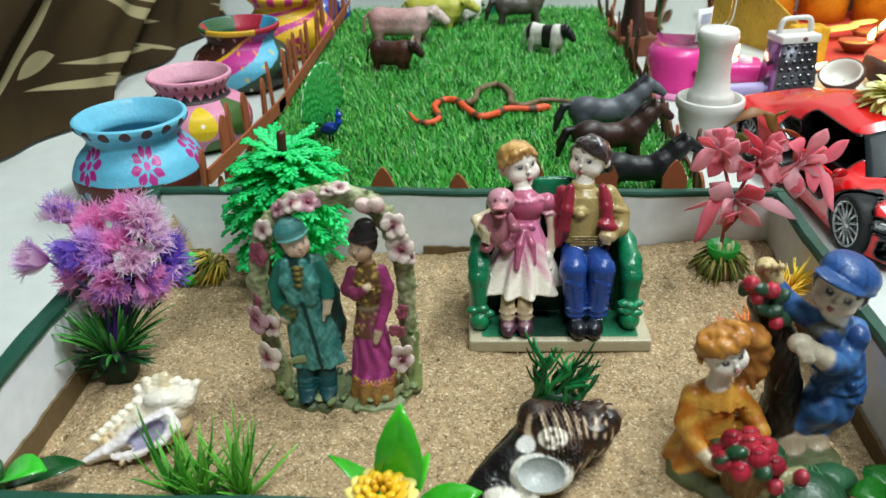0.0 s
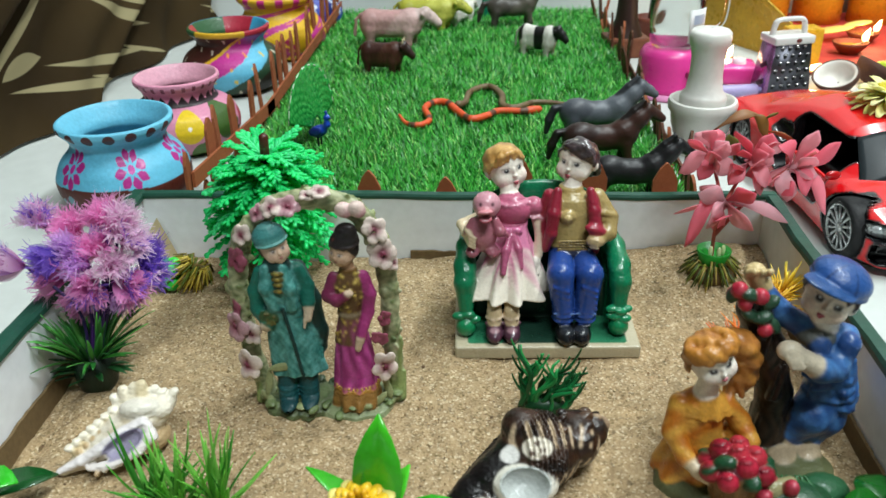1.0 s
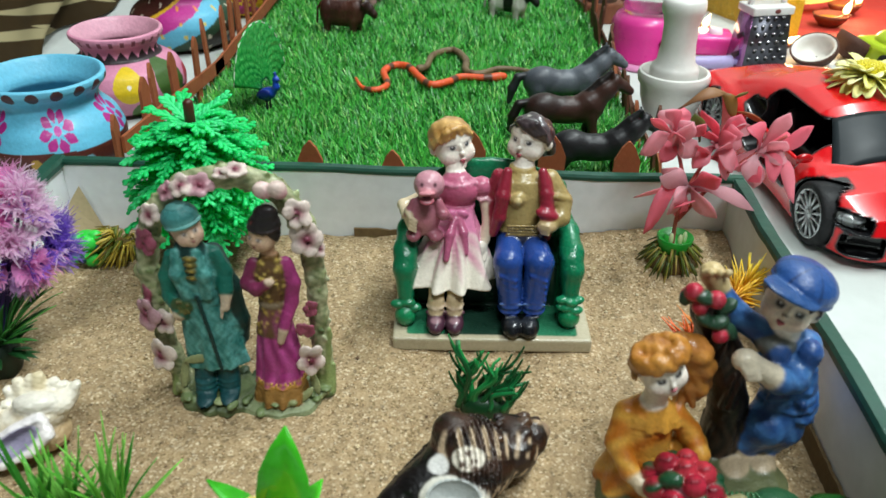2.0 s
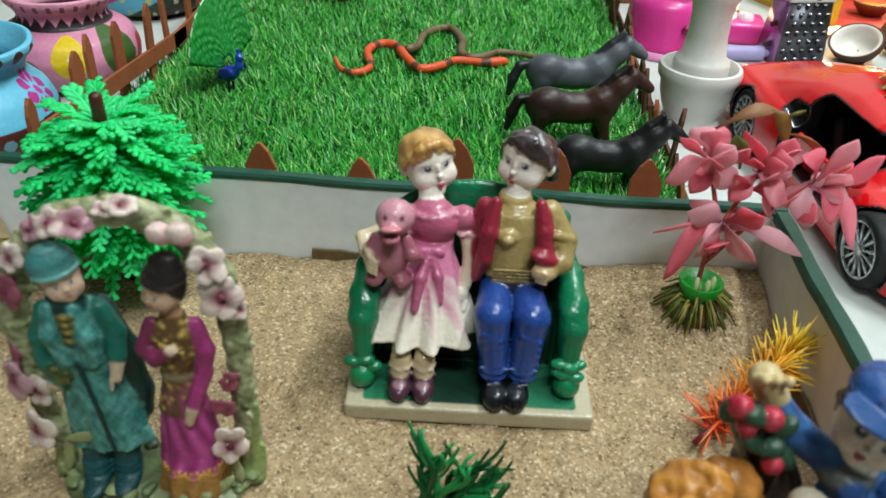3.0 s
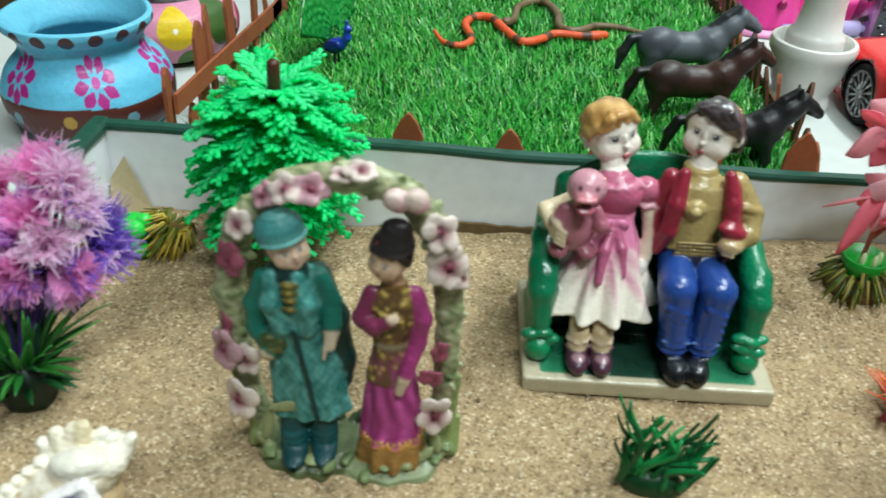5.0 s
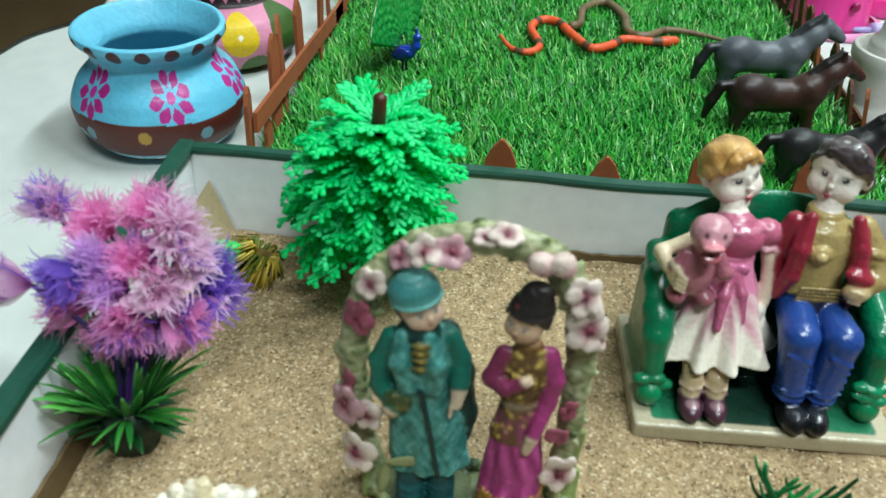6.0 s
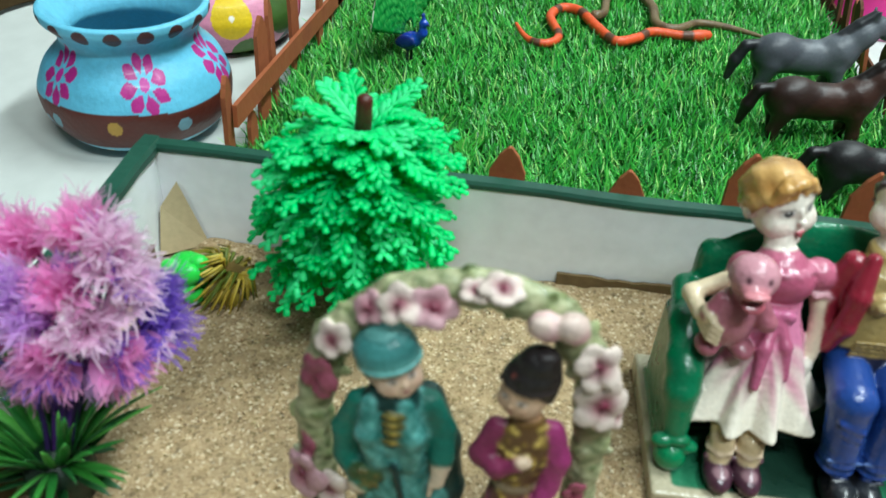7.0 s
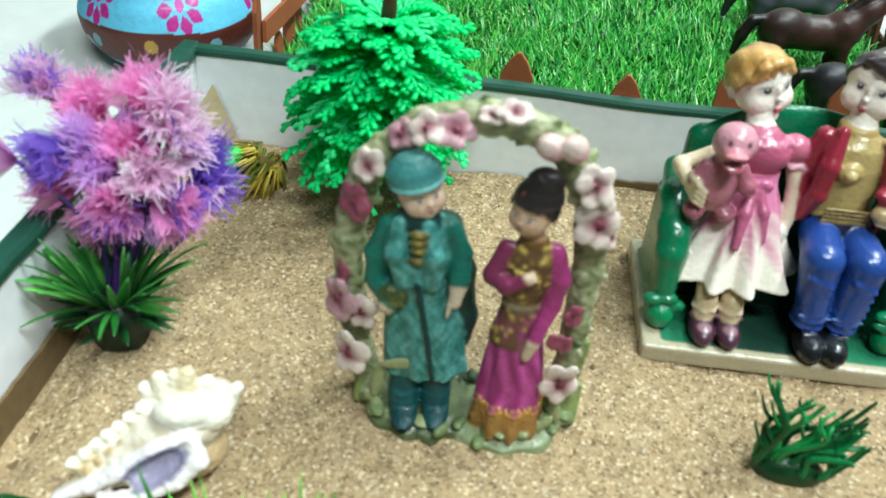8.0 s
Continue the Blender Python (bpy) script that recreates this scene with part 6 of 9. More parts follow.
def plant_red():
    rng = random.Random(21)
    z0 = 0.014
    plant = thing("artificial_plant", "coral pink plastic plant with curling pointed leaves, olive root tuft", "artificial plant", (0.1985, 0.486, z0 - 0.003))
    part("root_block", Geo().ball((0, 0, 0.002), (0.016, 0.015, 0.010), C("5a4626"), n=12), material("olive_brown_fibre", C("5a4626"), 0.8, 0.3, 200, 0.5), plant)
    spiky_clump(plant, (0, 0, 0.004), 0.0205, (0, 0, 0), rng, (C("6b7a2c"), C("8a8a3a"), C("4c5a22"), C("a08c48"), C("3f4a1e")), 230)
    cup = Geo().lathe([(0.0035, 0.004), (0.0085, 0.009), (0.0112, 0.019), (0.0104, 0.0196), (0.007, 0.012), (0.002, 0.010)], seg=20, colour=C("1c8a28"))
    for i in range(9):
        a = i * 0.7
        cup.blade(arc(a, 0.010, 0.010, 0.001) * np.array((1, 1, 1)) + (0, 0, 0.008), LEAF_W * 0.0028, (-math.sin(a), math.cos(a), 0), C("25a032"), 0.2)
    part("leaf_cup", cup, PLANT_PAINT, plant, "glossy green leaf cup")
    for x, y in ((-0.004, -0.006), (0.001, -0.0075), (0.0045, -0.004)):
        part("bud", Geo().ball((x, y, 0.0205), (0.0015, 0.0015, 0.0042), C("d3e6b0"), n=8), PLANT_PAINT, plant, "pale green bud")
    # whorls: x, y, z of the heart, then x and z of each leaf's tip and its half width in millimetres
    whorls = [((-0.006, 0.000, 0.085), ((-0.0250, 0.079, 5.0), (-0.0150, 0.106, 3.4), (0.001, 0.097, 4.4), (-0.0190, 0.093, 4.6), (0.006, 0.074, 5.0), (-0.012, 0.072, 4.4))),
              ((0.006, -0.004, 0.056), ((-0.0200, 0.037, 4.6), (-0.0215, 0.046, 5.0), (0.003, 0.033, 4.2), (0.0215, 0.041, 5.6), (0.0420, 0.0475, 3.2), (-0.013, 0.066, 5.2), (0.020, 0.066, 5.2), (-0.006, 0.044, 5.0))),
              ((0.019, 0.004, 0.078), ((0.0095, 0.100, 4.0), (0.029, 0.099, 5.2), (0.039, 0.090, 5.6), (0.007, 0.068, 5.2), (0.0270, 0.062, 5.8), (0.035, 0.076, 5.0))),
              ((0.043, 0.000, 0.076), ((0.0530, 0.103, 4.2), (0.0700, 0.092, 3.8), (0.0660, 0.056, 3.4), (0.0400, 0.060, 5.2), (0.060, 0.086, 5.0), (0.034, 0.094, 5.0), (0.052, 0.066, 4.2)))]
    stems = [((0, 0, 0.012), (0.002, -0.001, 0.036), (0.006, -0.004, 0.056)), ((0.005, -0.003, 0.050), (0.000, -0.002, 0.068), (-0.006, 0.0, 0.085)), ((0.005, -0.003, 0.050), (0.012, 0.001, 0.064), (0.019, 0.004, 0.078)), ((0.002, 0, 0.030), (0.022, -0.002, 0.058), (0.043, 0.0, 0.076), (0.058, 0.002, 0.086))]
    for i, line in enumerate(stems):
        p = glide(np.array(line) - np.array([(0.005 * min(1, q[2] / 0.05), 0, 0) for q in line]), 6)
        part("stem", Geo().tube(p, np.linspace(0.0014, 0.0009, len(p)), C("a8504a") if i % 2 else C("b85c54"), 7), PLANT_PAINT, plant)
    width = np.array((0.16, 0.24, 0.45, 0.80, 1.14, 1.28, 1.12, 0.70, 0.06))
    leaf_skin = petal_material("thin_pink_plastic", 0.42, 0.5)
    pink = (C("ffb6c2"), C("ffa2b2"), C("ffc4ce"), C("ff90a4"), C("ffccd6"))

    def curled(a, b, w, tone, bow):
        """A pointed leaf from a to b, drawn in at its foot, bowed and cupped."""
        a, b = np.array(a) - (0.005, 0, 0), np.array(b) - (0.005, 0, 0)
        d = b - a
        L = np.linalg.norm(d)
        d = d / L
        nrm = np.cross(d, (rng.uniform(-0.5, 0.5), rng.uniform(0.2, 0.9), rng.uniform(-0.6, 0.6)))
        nrm /= np.linalg.norm(nrm)
        t = np.linspace(0, 1.06, 9)[:, None]
        up = np.array((0, -0.55, 0.85))
        p = a + d * L * t + up * bow * L * np.sin(math.pi * np.clip(t, 0, 1)) + nrm * rng.uniform(-0.12, 0.12) * L * np.sin(4 * t) - np.array((0, 0.3, 0.7)) * L * 0.25 * np.clip(t - 0.55, 0, 1) ** 1.5
        col = np.array(tone)
        part("leaf", Geo().blade(p, width * w, nrm, np.array([col * f for f in (0.72, 0.78, 0.86, 0.94, 1, 1, 1, 0.98, 0.95)]), rng.uniform(0.12, 0.55)), leaf_skin, plant, thick=0.0005)
    for heart, tips in whorls:
        for x, z, w in tips:
            curled(heart, (x, heart[1] + rng.uniform(-0.013, 0.007), z), w * 0.001, rng.choice(pink), rng.uniform(0.06, 0.24))
        for _ in range(7):
            a = rng.uniform(0, 6.283)
            curled(heart + np.array((rng.uniform(-0.004, 0.004), 0, rng.uniform(-0.012, 0.004))), (heart[0] + 0.016 * math.cos(a), heart[1] + 0.012 * math.sin(a), heart[2] + rng.uniform(-0.014, 0.014)), rng.uniform(0.0034, 0.0052), rng.choice(pink), rng.uniform(0.05, 0.2))
    for p0, p1, tone, w in (((-0.006, 0.002, 0.100), (0.018, 0.004, 0.111), "b98a62", 2.6), ((0.014, 0.004, 0.110), (0.026, 0.0, 0.099), "a8793e", 3.0), ((0.026, 0.006, 0.098), (0.044, 0.004, 0.094), "b8683c", 3.4), ((0.010, 0.004, 0.080), (0.004, 0.002, 0.098), "8a9450", 3.0), ((0.022, 0.004, 0.104), (0.030, 0.002, 0.112), "8a8440", 1.8)):
        curled(p0, p1, w * 0.001, C(tone), 0.16)


plant_red()


def plant_fallen():
    rng = random.Random(33)
    plant = thing("artificial_plant", "small fallen plastic plant, green cup and dry yellow needles", "artificial plant", (-0.1695, 0.4850, 0.008))
    spiky_clump(plant, (0.017, 0.003, 0.002), 0.0175, (0, 40, 20), rng, (C("b59a35"), C("8a7a28"), C("6b5a22"), C("c9b04a"), C("5d6a22")), 200)
    lobes = Geo().ball((0.0015, -0.002, 0.004), (0.0100, 0.0092, 0.0108), C("2fb83c"), (0, 20, 0), n=16)
    for x, y, z, r in ((0.005, -0.008, 0.009, 0.0055), (0.006, -0.009, -0.001, 0.0055), (-0.003, -0.007, 0.010, 0.005), (-0.004, -0.008, 0.000, 0.005), (0.008, -0.003, 0.011, 0.005)):
        lobes.ball((x, y, z), (r, r * 0.8, r), C("38c446"), n=10)
    part("leaf_cup", lobes, PLANT_PAINT, plant, "glossy green leaf cup")
    for x, y, z in ((0.0010, -0.0118, 0.0085), (0.0015, -0.0120, -0.0005), (0.0085, -0.0075, 0.0060)):
        part("dark_spot", Geo().ball((x, y, z), (0.0032, 0.0020, 0.0026), C("0c3f46"), n=8), PLANT_PAINT, plant)
    part("root_block", Geo().ball((0.018, 0.004, -0.002), (0.010, 0.011, 0.0075), C("6b5524"), n=10), material("dry_root_fibre", C("6b5524"), 0.85, 0.3, 200, 0.5), plant)


plant_fallen()


def plant_fire():
    rng = random.Random(5)
    plant = thing("artificial_plant", "spiky red plastic flower fading to yellow, lying on sand", "artificial plant", (0.189, 0.403, 0.005))
    a, b = np.array((0.0, 0.0, 0.004)), np.array((0.040, 0.034, 0.024))
    g = Geo()
    for _ in range(330):
        t = rng.random() ** 0.8
        o = a + (b - a) * t
        d = np.array([rng.gauss(0, 1) for _ in range(3)]) + (b - a) / np.linalg.norm(b - a) * (0.5 + 1.2 * t)
        d /= np.linalg.norm(d)
        L = rng.uniform(0.010, 0.021)
        if (o + d * L)[2] < -0.003:
            d[2] = abs(d[2]) * 0.3
        root = np.array(C("cc2e22")) * (1 - t) + np.array(C("e0a420")) * t
        tip = np.array(C("f0683a")) * (1 - t) + np.array(C("ecd23a")) * t
        g.tube([o, o + d * L * 0.55, o + d * L], [0.0008, 0.0006, 0.0002], np.array([root, 0.5 * root + 0.5 * tip, tip]), 4)
    part("flower_plume", g, PLANT_PAINT, plant)
    part("stem", Geo().tube([a - (0.006, 0.005, 0.003), a, b * 0.8], [0.0016, 0.0014, 0.001], C("6a1c22"), 6), PLANT_PAINT, plant, "dark red stem")


plant_fire()


def plant_weed():
    rng = random.Random(14)
    plant = thing("artificial_plant", "dark green curly plastic water weed stuck in sand", "artificial plant", (0.0815, 0.3575, -0.002))
    part("root_block", Geo().ball((0.001, 0, 0.003), (0.0125, 0.006, 0.008), C("0c3a1c"), n=12), PLANT_PAINT, plant)
    for i in range(19):
        g = Geo()
        x = -0.0125 + 0.025 * i / 18
        tall = max(0.0, 1 - abs(x + 0.0075) / 0.011)
        h = rng.uniform(0.013, 0.021) + 0.027 * tall * rng.uniform(0.6, 1.0)
        lean = rng.uniform(0.25, 0.75) if x > -0.006 else rng.uniform(-0.25, 0.35)
        ph = rng.uniform(0, 6)
        t = np.linspace(0, 1, 10)
        p = np.c_[x + lean * h * t ** 1.7 + 0.0030 * np.sin(8 * t + ph) * t ** 0.6, rng.uniform(-0.005, 0.005) + 0.005 * np.sin(3 * t + ph) * t, 0.006 + h * t - 0.25 * abs(lean) * h * t ** 3]
        tone = rng.choice((C("17703a"), C("0f5228"), C("228a46")))
        g.tube(p, np.interp(t, (0, 0.6, 1), (0.0017, 0.0014, 0.0007)), tone, 6, flat=0.65)
        for j in (3, 5, 7):
            if rng.random() < (0.75 if tall > 0.3 else 0.4):
                s = rng.choice((-1, 1, 1))
                l = rng.uniform(0.7, 1.1)
                q = [p[j], p[j] + (s * 0.0035 * l, 0.0008, 0.0040 * l), p[j] + (s * 0.0062 * l, 0.0012, 0.0095 * l), p[j] + (s * 0.0072 * l, 0.001, 0.0125 * l)]
                g.tube(glide(q, 3), np.linspace(0.0012, 0.0006, 10), tone, 5, flat=0.65)
        part("strand", g, PLANT_PAINT, plant)


plant_weed()


def plant_tuft():
    rng = random.Random(17)
    plant = thing("artificial_plant", "fresh light green plastic grass tuft with narrow pointed blades", "artificial plant", (-0.087, 0.2755, -0.002))
    part("root_block", Geo().ball((0, 0, 0.004), (0.010, 0.009, 0.007), C("1c5a1c"), n=10), PLANT_PAINT, plant)
    for cx, cy, n in ((-0.004, 0, 52), (-0.015, 0.004, 24), (0.014, 0.004, 40)):
        for _ in range(n):
            g = Geo()
            a, L = rng.uniform(0, 6.283), rng.uniform(0.024, 0.052)
            up = rng.uniform(0.55, 1.12)
            p = arc(a, L * (1.12 - 0.8 * up) * 0.85, L * up, L * rng.uniform(0.0, 0.22)) + (cx + rng.uniform(-0.004, 0.004), cy, 0.004)
            p[:, 0] += rng.uniform(-0.002, 0.002) * np.sin(np.linspace(0, 3, 7))
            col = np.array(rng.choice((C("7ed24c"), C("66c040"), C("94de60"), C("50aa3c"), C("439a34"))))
            # blade colour deepens towards the root to imitate shade inside the tuft
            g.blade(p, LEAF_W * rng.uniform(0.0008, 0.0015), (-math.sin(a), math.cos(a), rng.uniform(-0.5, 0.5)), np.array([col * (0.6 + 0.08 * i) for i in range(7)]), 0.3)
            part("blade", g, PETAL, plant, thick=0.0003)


plant_tuft()
GLOSSY_LEAF = material("glossy_leaf", rough=0.22, vary=0.12, scale=60, bump=0.15, bump_scale=300, attribute="paint", coat=0.3)
BROAD = np.array((0.12, 0.5, 0.85, 1.0, 0.9, 0.55, 0.04))


def broad_leaf(parent, a, out, rise, droop, w, tone, at=(0, 0, 0), twist=0.0, fold=0.35):
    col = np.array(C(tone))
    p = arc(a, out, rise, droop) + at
    # painted contact shade: the leaf's tone is halved where it joins the stem
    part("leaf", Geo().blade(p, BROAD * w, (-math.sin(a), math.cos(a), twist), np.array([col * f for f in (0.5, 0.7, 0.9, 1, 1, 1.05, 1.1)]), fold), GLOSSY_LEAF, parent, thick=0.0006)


def plant_yellow():
    plant = thing("artificial_flower", "yellow plastic flower with large glossy bright green leaves", "artificial flower", (0.006, 0.252, -0.002))
    part("stem", Geo().tube([(0, 0, 0), (0, 0.001, 0.02), (-0.002, -0.004, 0.042)], [0.0022, 0.002, 0.0018], C("2c6a20"), 8), GLOSSY_LEAF, plant)
    for a, out, rise, droop, w, tone, tw in ((1.45, 0.012, 0.058, 0.002, 0.0105, "3fae22", 0), (2.75, 0.034, 0.032, 0.006, 0.0075, "3aa524", 0.5), (0.15, 0.036, 0.020, 0.006, 0.0078, "339a20", 0.3),
                                             (0.9, 0.020, 0.030, 0.004, 0.0072, "4bb62a", -0.4), (3.3, 0.030, 0.012, 0.008, 0.006, "2f9220", 0.2), (5.2, 0.024, 0.018, 0.008, 0.0075, "2f8f1e", 0), (1.9, 0.010, 0.040, 0.002, 0.006, "2c8a1e", 0.2)):
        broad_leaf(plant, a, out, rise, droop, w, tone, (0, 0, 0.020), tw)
    fx, fy, fz = -0.006, -0.006, 0.042
    for ring, n, r, tone in ((0, 12, 0.0135, "e2d37a"), (1, 11, 0.0105, "e0b52c"), (2, 9, 0.0075, "e8bd2a"), (3, 6, 0.0042, "d9a51c")):
        for i in range(n):
            a = 6.283 * i / n + ring * 0.3
            o = (fx + r * 0.75 * math.cos(a), fy + r * 0.75 * math.sin(a), fz + 0.0022 * ring)
            part("petal", Geo().ball(o, (r * 0.45, r * 0.32, 0.0016), C(tone), (0, -20 - 10 * ring, math.degrees(a)), n=8), PLANT_PAINT, plant)


plant_yellow()


def plant_side(name_at, leaves):
    plant = thing("artificial_plant", "plastic sprig with broad glossy green leaves", "artificial plant", name_at)
    part("stem", Geo().tube([(0, 0, 0), (0.001, 0.001, 0.02), (0, 0, 0.034)], [0.0018, 0.0016, 0.001], C("1d4a1c"), 6), GLOSSY_LEAF, plant)
    for leaf in leaves:
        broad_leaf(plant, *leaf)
    return plant


plant_side((-0.184, 0.270, -0.002), ((0.1, 0.024, 0.016, 0.010, 0.0085, "35b02a", (0, 0, 0.020)), (0.6, 0.036, 0.004, 0.006, 0.0085, "154a20", (0, 0.002, 0.014)), (2.4, 0.020, 0.012, 0.004, 0.006, "154a20", (0, 0, 0.016)), (4.4, 0.020, 0.010, 0.006, 0.006, "1d5a24", (0, 0, 0.012))))
plant_side((0.224, 0.268, -0.002), ((1.7, 0.026, 0.014, 0.010, 0.011, "124f16", (0, 0, 0.016)), (2.9, 0.022, 0.014, 0.010, 0.009, "185c18", (0, 0, 0.018)), (4.5, 0.024, 0.012, 0.010, 0.010, "145216", (0, 0, 0.016)), (0.3, 0.010, 0.018, 0.004, 0.008, "185c18", (0, 0, 0.020))))


# ---- shells ----
def dark_shell():
    k = Clay((-0.056, -0.045, -0.002), (0.036, 0.034, 0.056), 0.0007)
    rng = random.Random(19)
    dark = C("1c120e")

    def hide(X, Y, Z):
        # short cream streaks in rows round the whorl
        u = 0.90 * X + 0.30 * Y - 0.25 * Z
        a = np.arctan2(Z - 0.022, Y + 0.004)
        row = np.clip(1.8 * np.sin(a * 4.0 + 0.6 + 30 * X) + 0.35, 0, 1)
        t = np.clip((np.sin(u * 1250 + 1.1 * np.sin(a * 4)) - 0.35) / 0.4, 0, 1) * row
        cloud = 0.5 + 0.5 * np.sin(X * 260 + 2 * np.sin(Z * 240)) * np.sin(Z * 300 + Y * 200)
        return blend(C("150d0a"), C("3c261a"), cloud) * (1 - t[..., None]) + np.array(C("b39c80")) * t[..., None]
    # body whorl, shoulder hump and the smaller turns of the spire
    k.ball((-0.0060, -0.0040, 0.0230), (0.0190, 0.0200, 0.0205), hide, (0, 12, 16), k=0.004)
    k.ball((-0.0130, 0.0020, 0.0300), (0.0110, 0.0120, 0.0160), hide, (0, -20, 0), k=0.004)
    k.ball((0.0100, 0.0040, 0.0235), (0.0125, 0.0155, 0.0165), hide, (0, 10, 16), k=0.0008)
    k.ball((0.0190, 0.0075, 0.0260), (0.0075, 0.0095, 0.0105), hide, (0, 10, 16), k=0.0008)
    k.ball((0.0245, 0.0095, 0.0290), (0.0036, 0.0045, 0.0052), C("8a735c"), k=0.0012)
    for ring, n, cx, cy, r, size in ((0, 13, 0.0045, 0.0010, 0.0174, 0.0018), (1, 11, 0.0160, 0.0055, 0.0128, 0.0026), (2, 8, 0.0215, 0.0085, 0.0078, 0.0020)):
        for i in range(n):
            a = 6.283 * (i + 0.4 * ring) / n
            q = (cx, cy + r * 0.94 * math.cos(a), 0.0240 + 0.0015 * ring + r * math.sin(a))
            if q[2] > 0.002:
                k.ball(q, (size * 1.3, size, size), rng.choice((C("2a1a12"), C("1a100c"), C("4a3424"), C("9c8468") if ring else C("2a1a12"))), (0, 0, 20), k=0.0012)
    for i in range(9):
        u = -0.019 + 0.0036 * i
        k.ball((-0.0060 + u * 0.55, -0.0040 + 0.3 * u * 0.55, 0.0235 - 0.1 * u), (0.0012, 0.0214 * math.sqrt(1 - (u / 0.036) ** 2), 0.0224 * math.sqrt(1 - (u / 0.036) ** 2)), hide, (0, 8, 16), k=0.0006)
    # the ribbed black tail
    tail = np.array([(-0.018, -0.010, 0.021), (-0.028, -0.017, 0.017), (-0.038, -0.023, 0.012), (-0.048, -0.029, 0.007)])
    k.path(tail, [0.0130, 0.0105, 0.0078, 0.0040], C("0e0b0c"), k=0.003)
    for i in range(13):
        t = 0.1 + 2.8 * i / 12
        j = int(t)
        q, r = tail[j] * (1 - t + j) + tail[j + 1] * (t - j), np.interp(t, (0, 1, 2, 3), (0.0130, 0.0105, 0.0078, 0.0040))
        k.ball(q, (0.0013, r * 1.36, r * 1.36), C("1a1414") if i % 2 else C("3a302c"), (0, 22, 31), k=0.0005)
    k.ball((-0.0215, -0.0155, 0.0330), (0.0060, 0.0050, 0.0040), C("cfccc8"), (20, 20, 0), mode="paint")
    k.ball((-0.0085, -0.0160, 0.0385), (0.0072, 0.0068, 0.0056), C("d8cfc0"), (-25, -12, 0), mode="paint")
    for x, y, z in ((-0.0110, -0.0190, 0.0375), (-0.0060, -0.0185, 0.0395), (-0.0085, -0.0150, 0.0410), (-0.0055, -0.0205, 0.0365)):
        k.ball((x, y, z), 0.0017, C("5a463a"), mode="paint")
    # the mouth: a pale cup
    k.ball((-0.0140, -0.0240, 0.0195), (0.0150, 0.0112, 0.0122), C("d2cec2"), (30, 0, 0), k=0.002)
    k.ball((-0.0140, -0.0315, 0.0265), (0.0112, 0.0095, 0.0092), C("a9adaa"), (30, 0, 0), mode="cut")
    k.ball((-0.028, -0.030, 0.009), (0.013, 0.0085, 0.0065), C("cfc9bc"), (0, 12, 25), k=0.003)
    k.limb((-0.018, -0.037, 0.011), (-0.042, -0.037, 0.004), 0.0042, 0.0022, C("bfb8aa"))
    k.rough(0.0003, 0.0014)
    return k


sculpted("sea_shell", dark_shell(), SHELL_MAT, pose(0.0825, 0.3115, 0.0) @ Matrix.Diagonal((1, 1, 0.76, 1)), "dark brown ribbed turban shell with a white mouth, on sand", "sea shell")


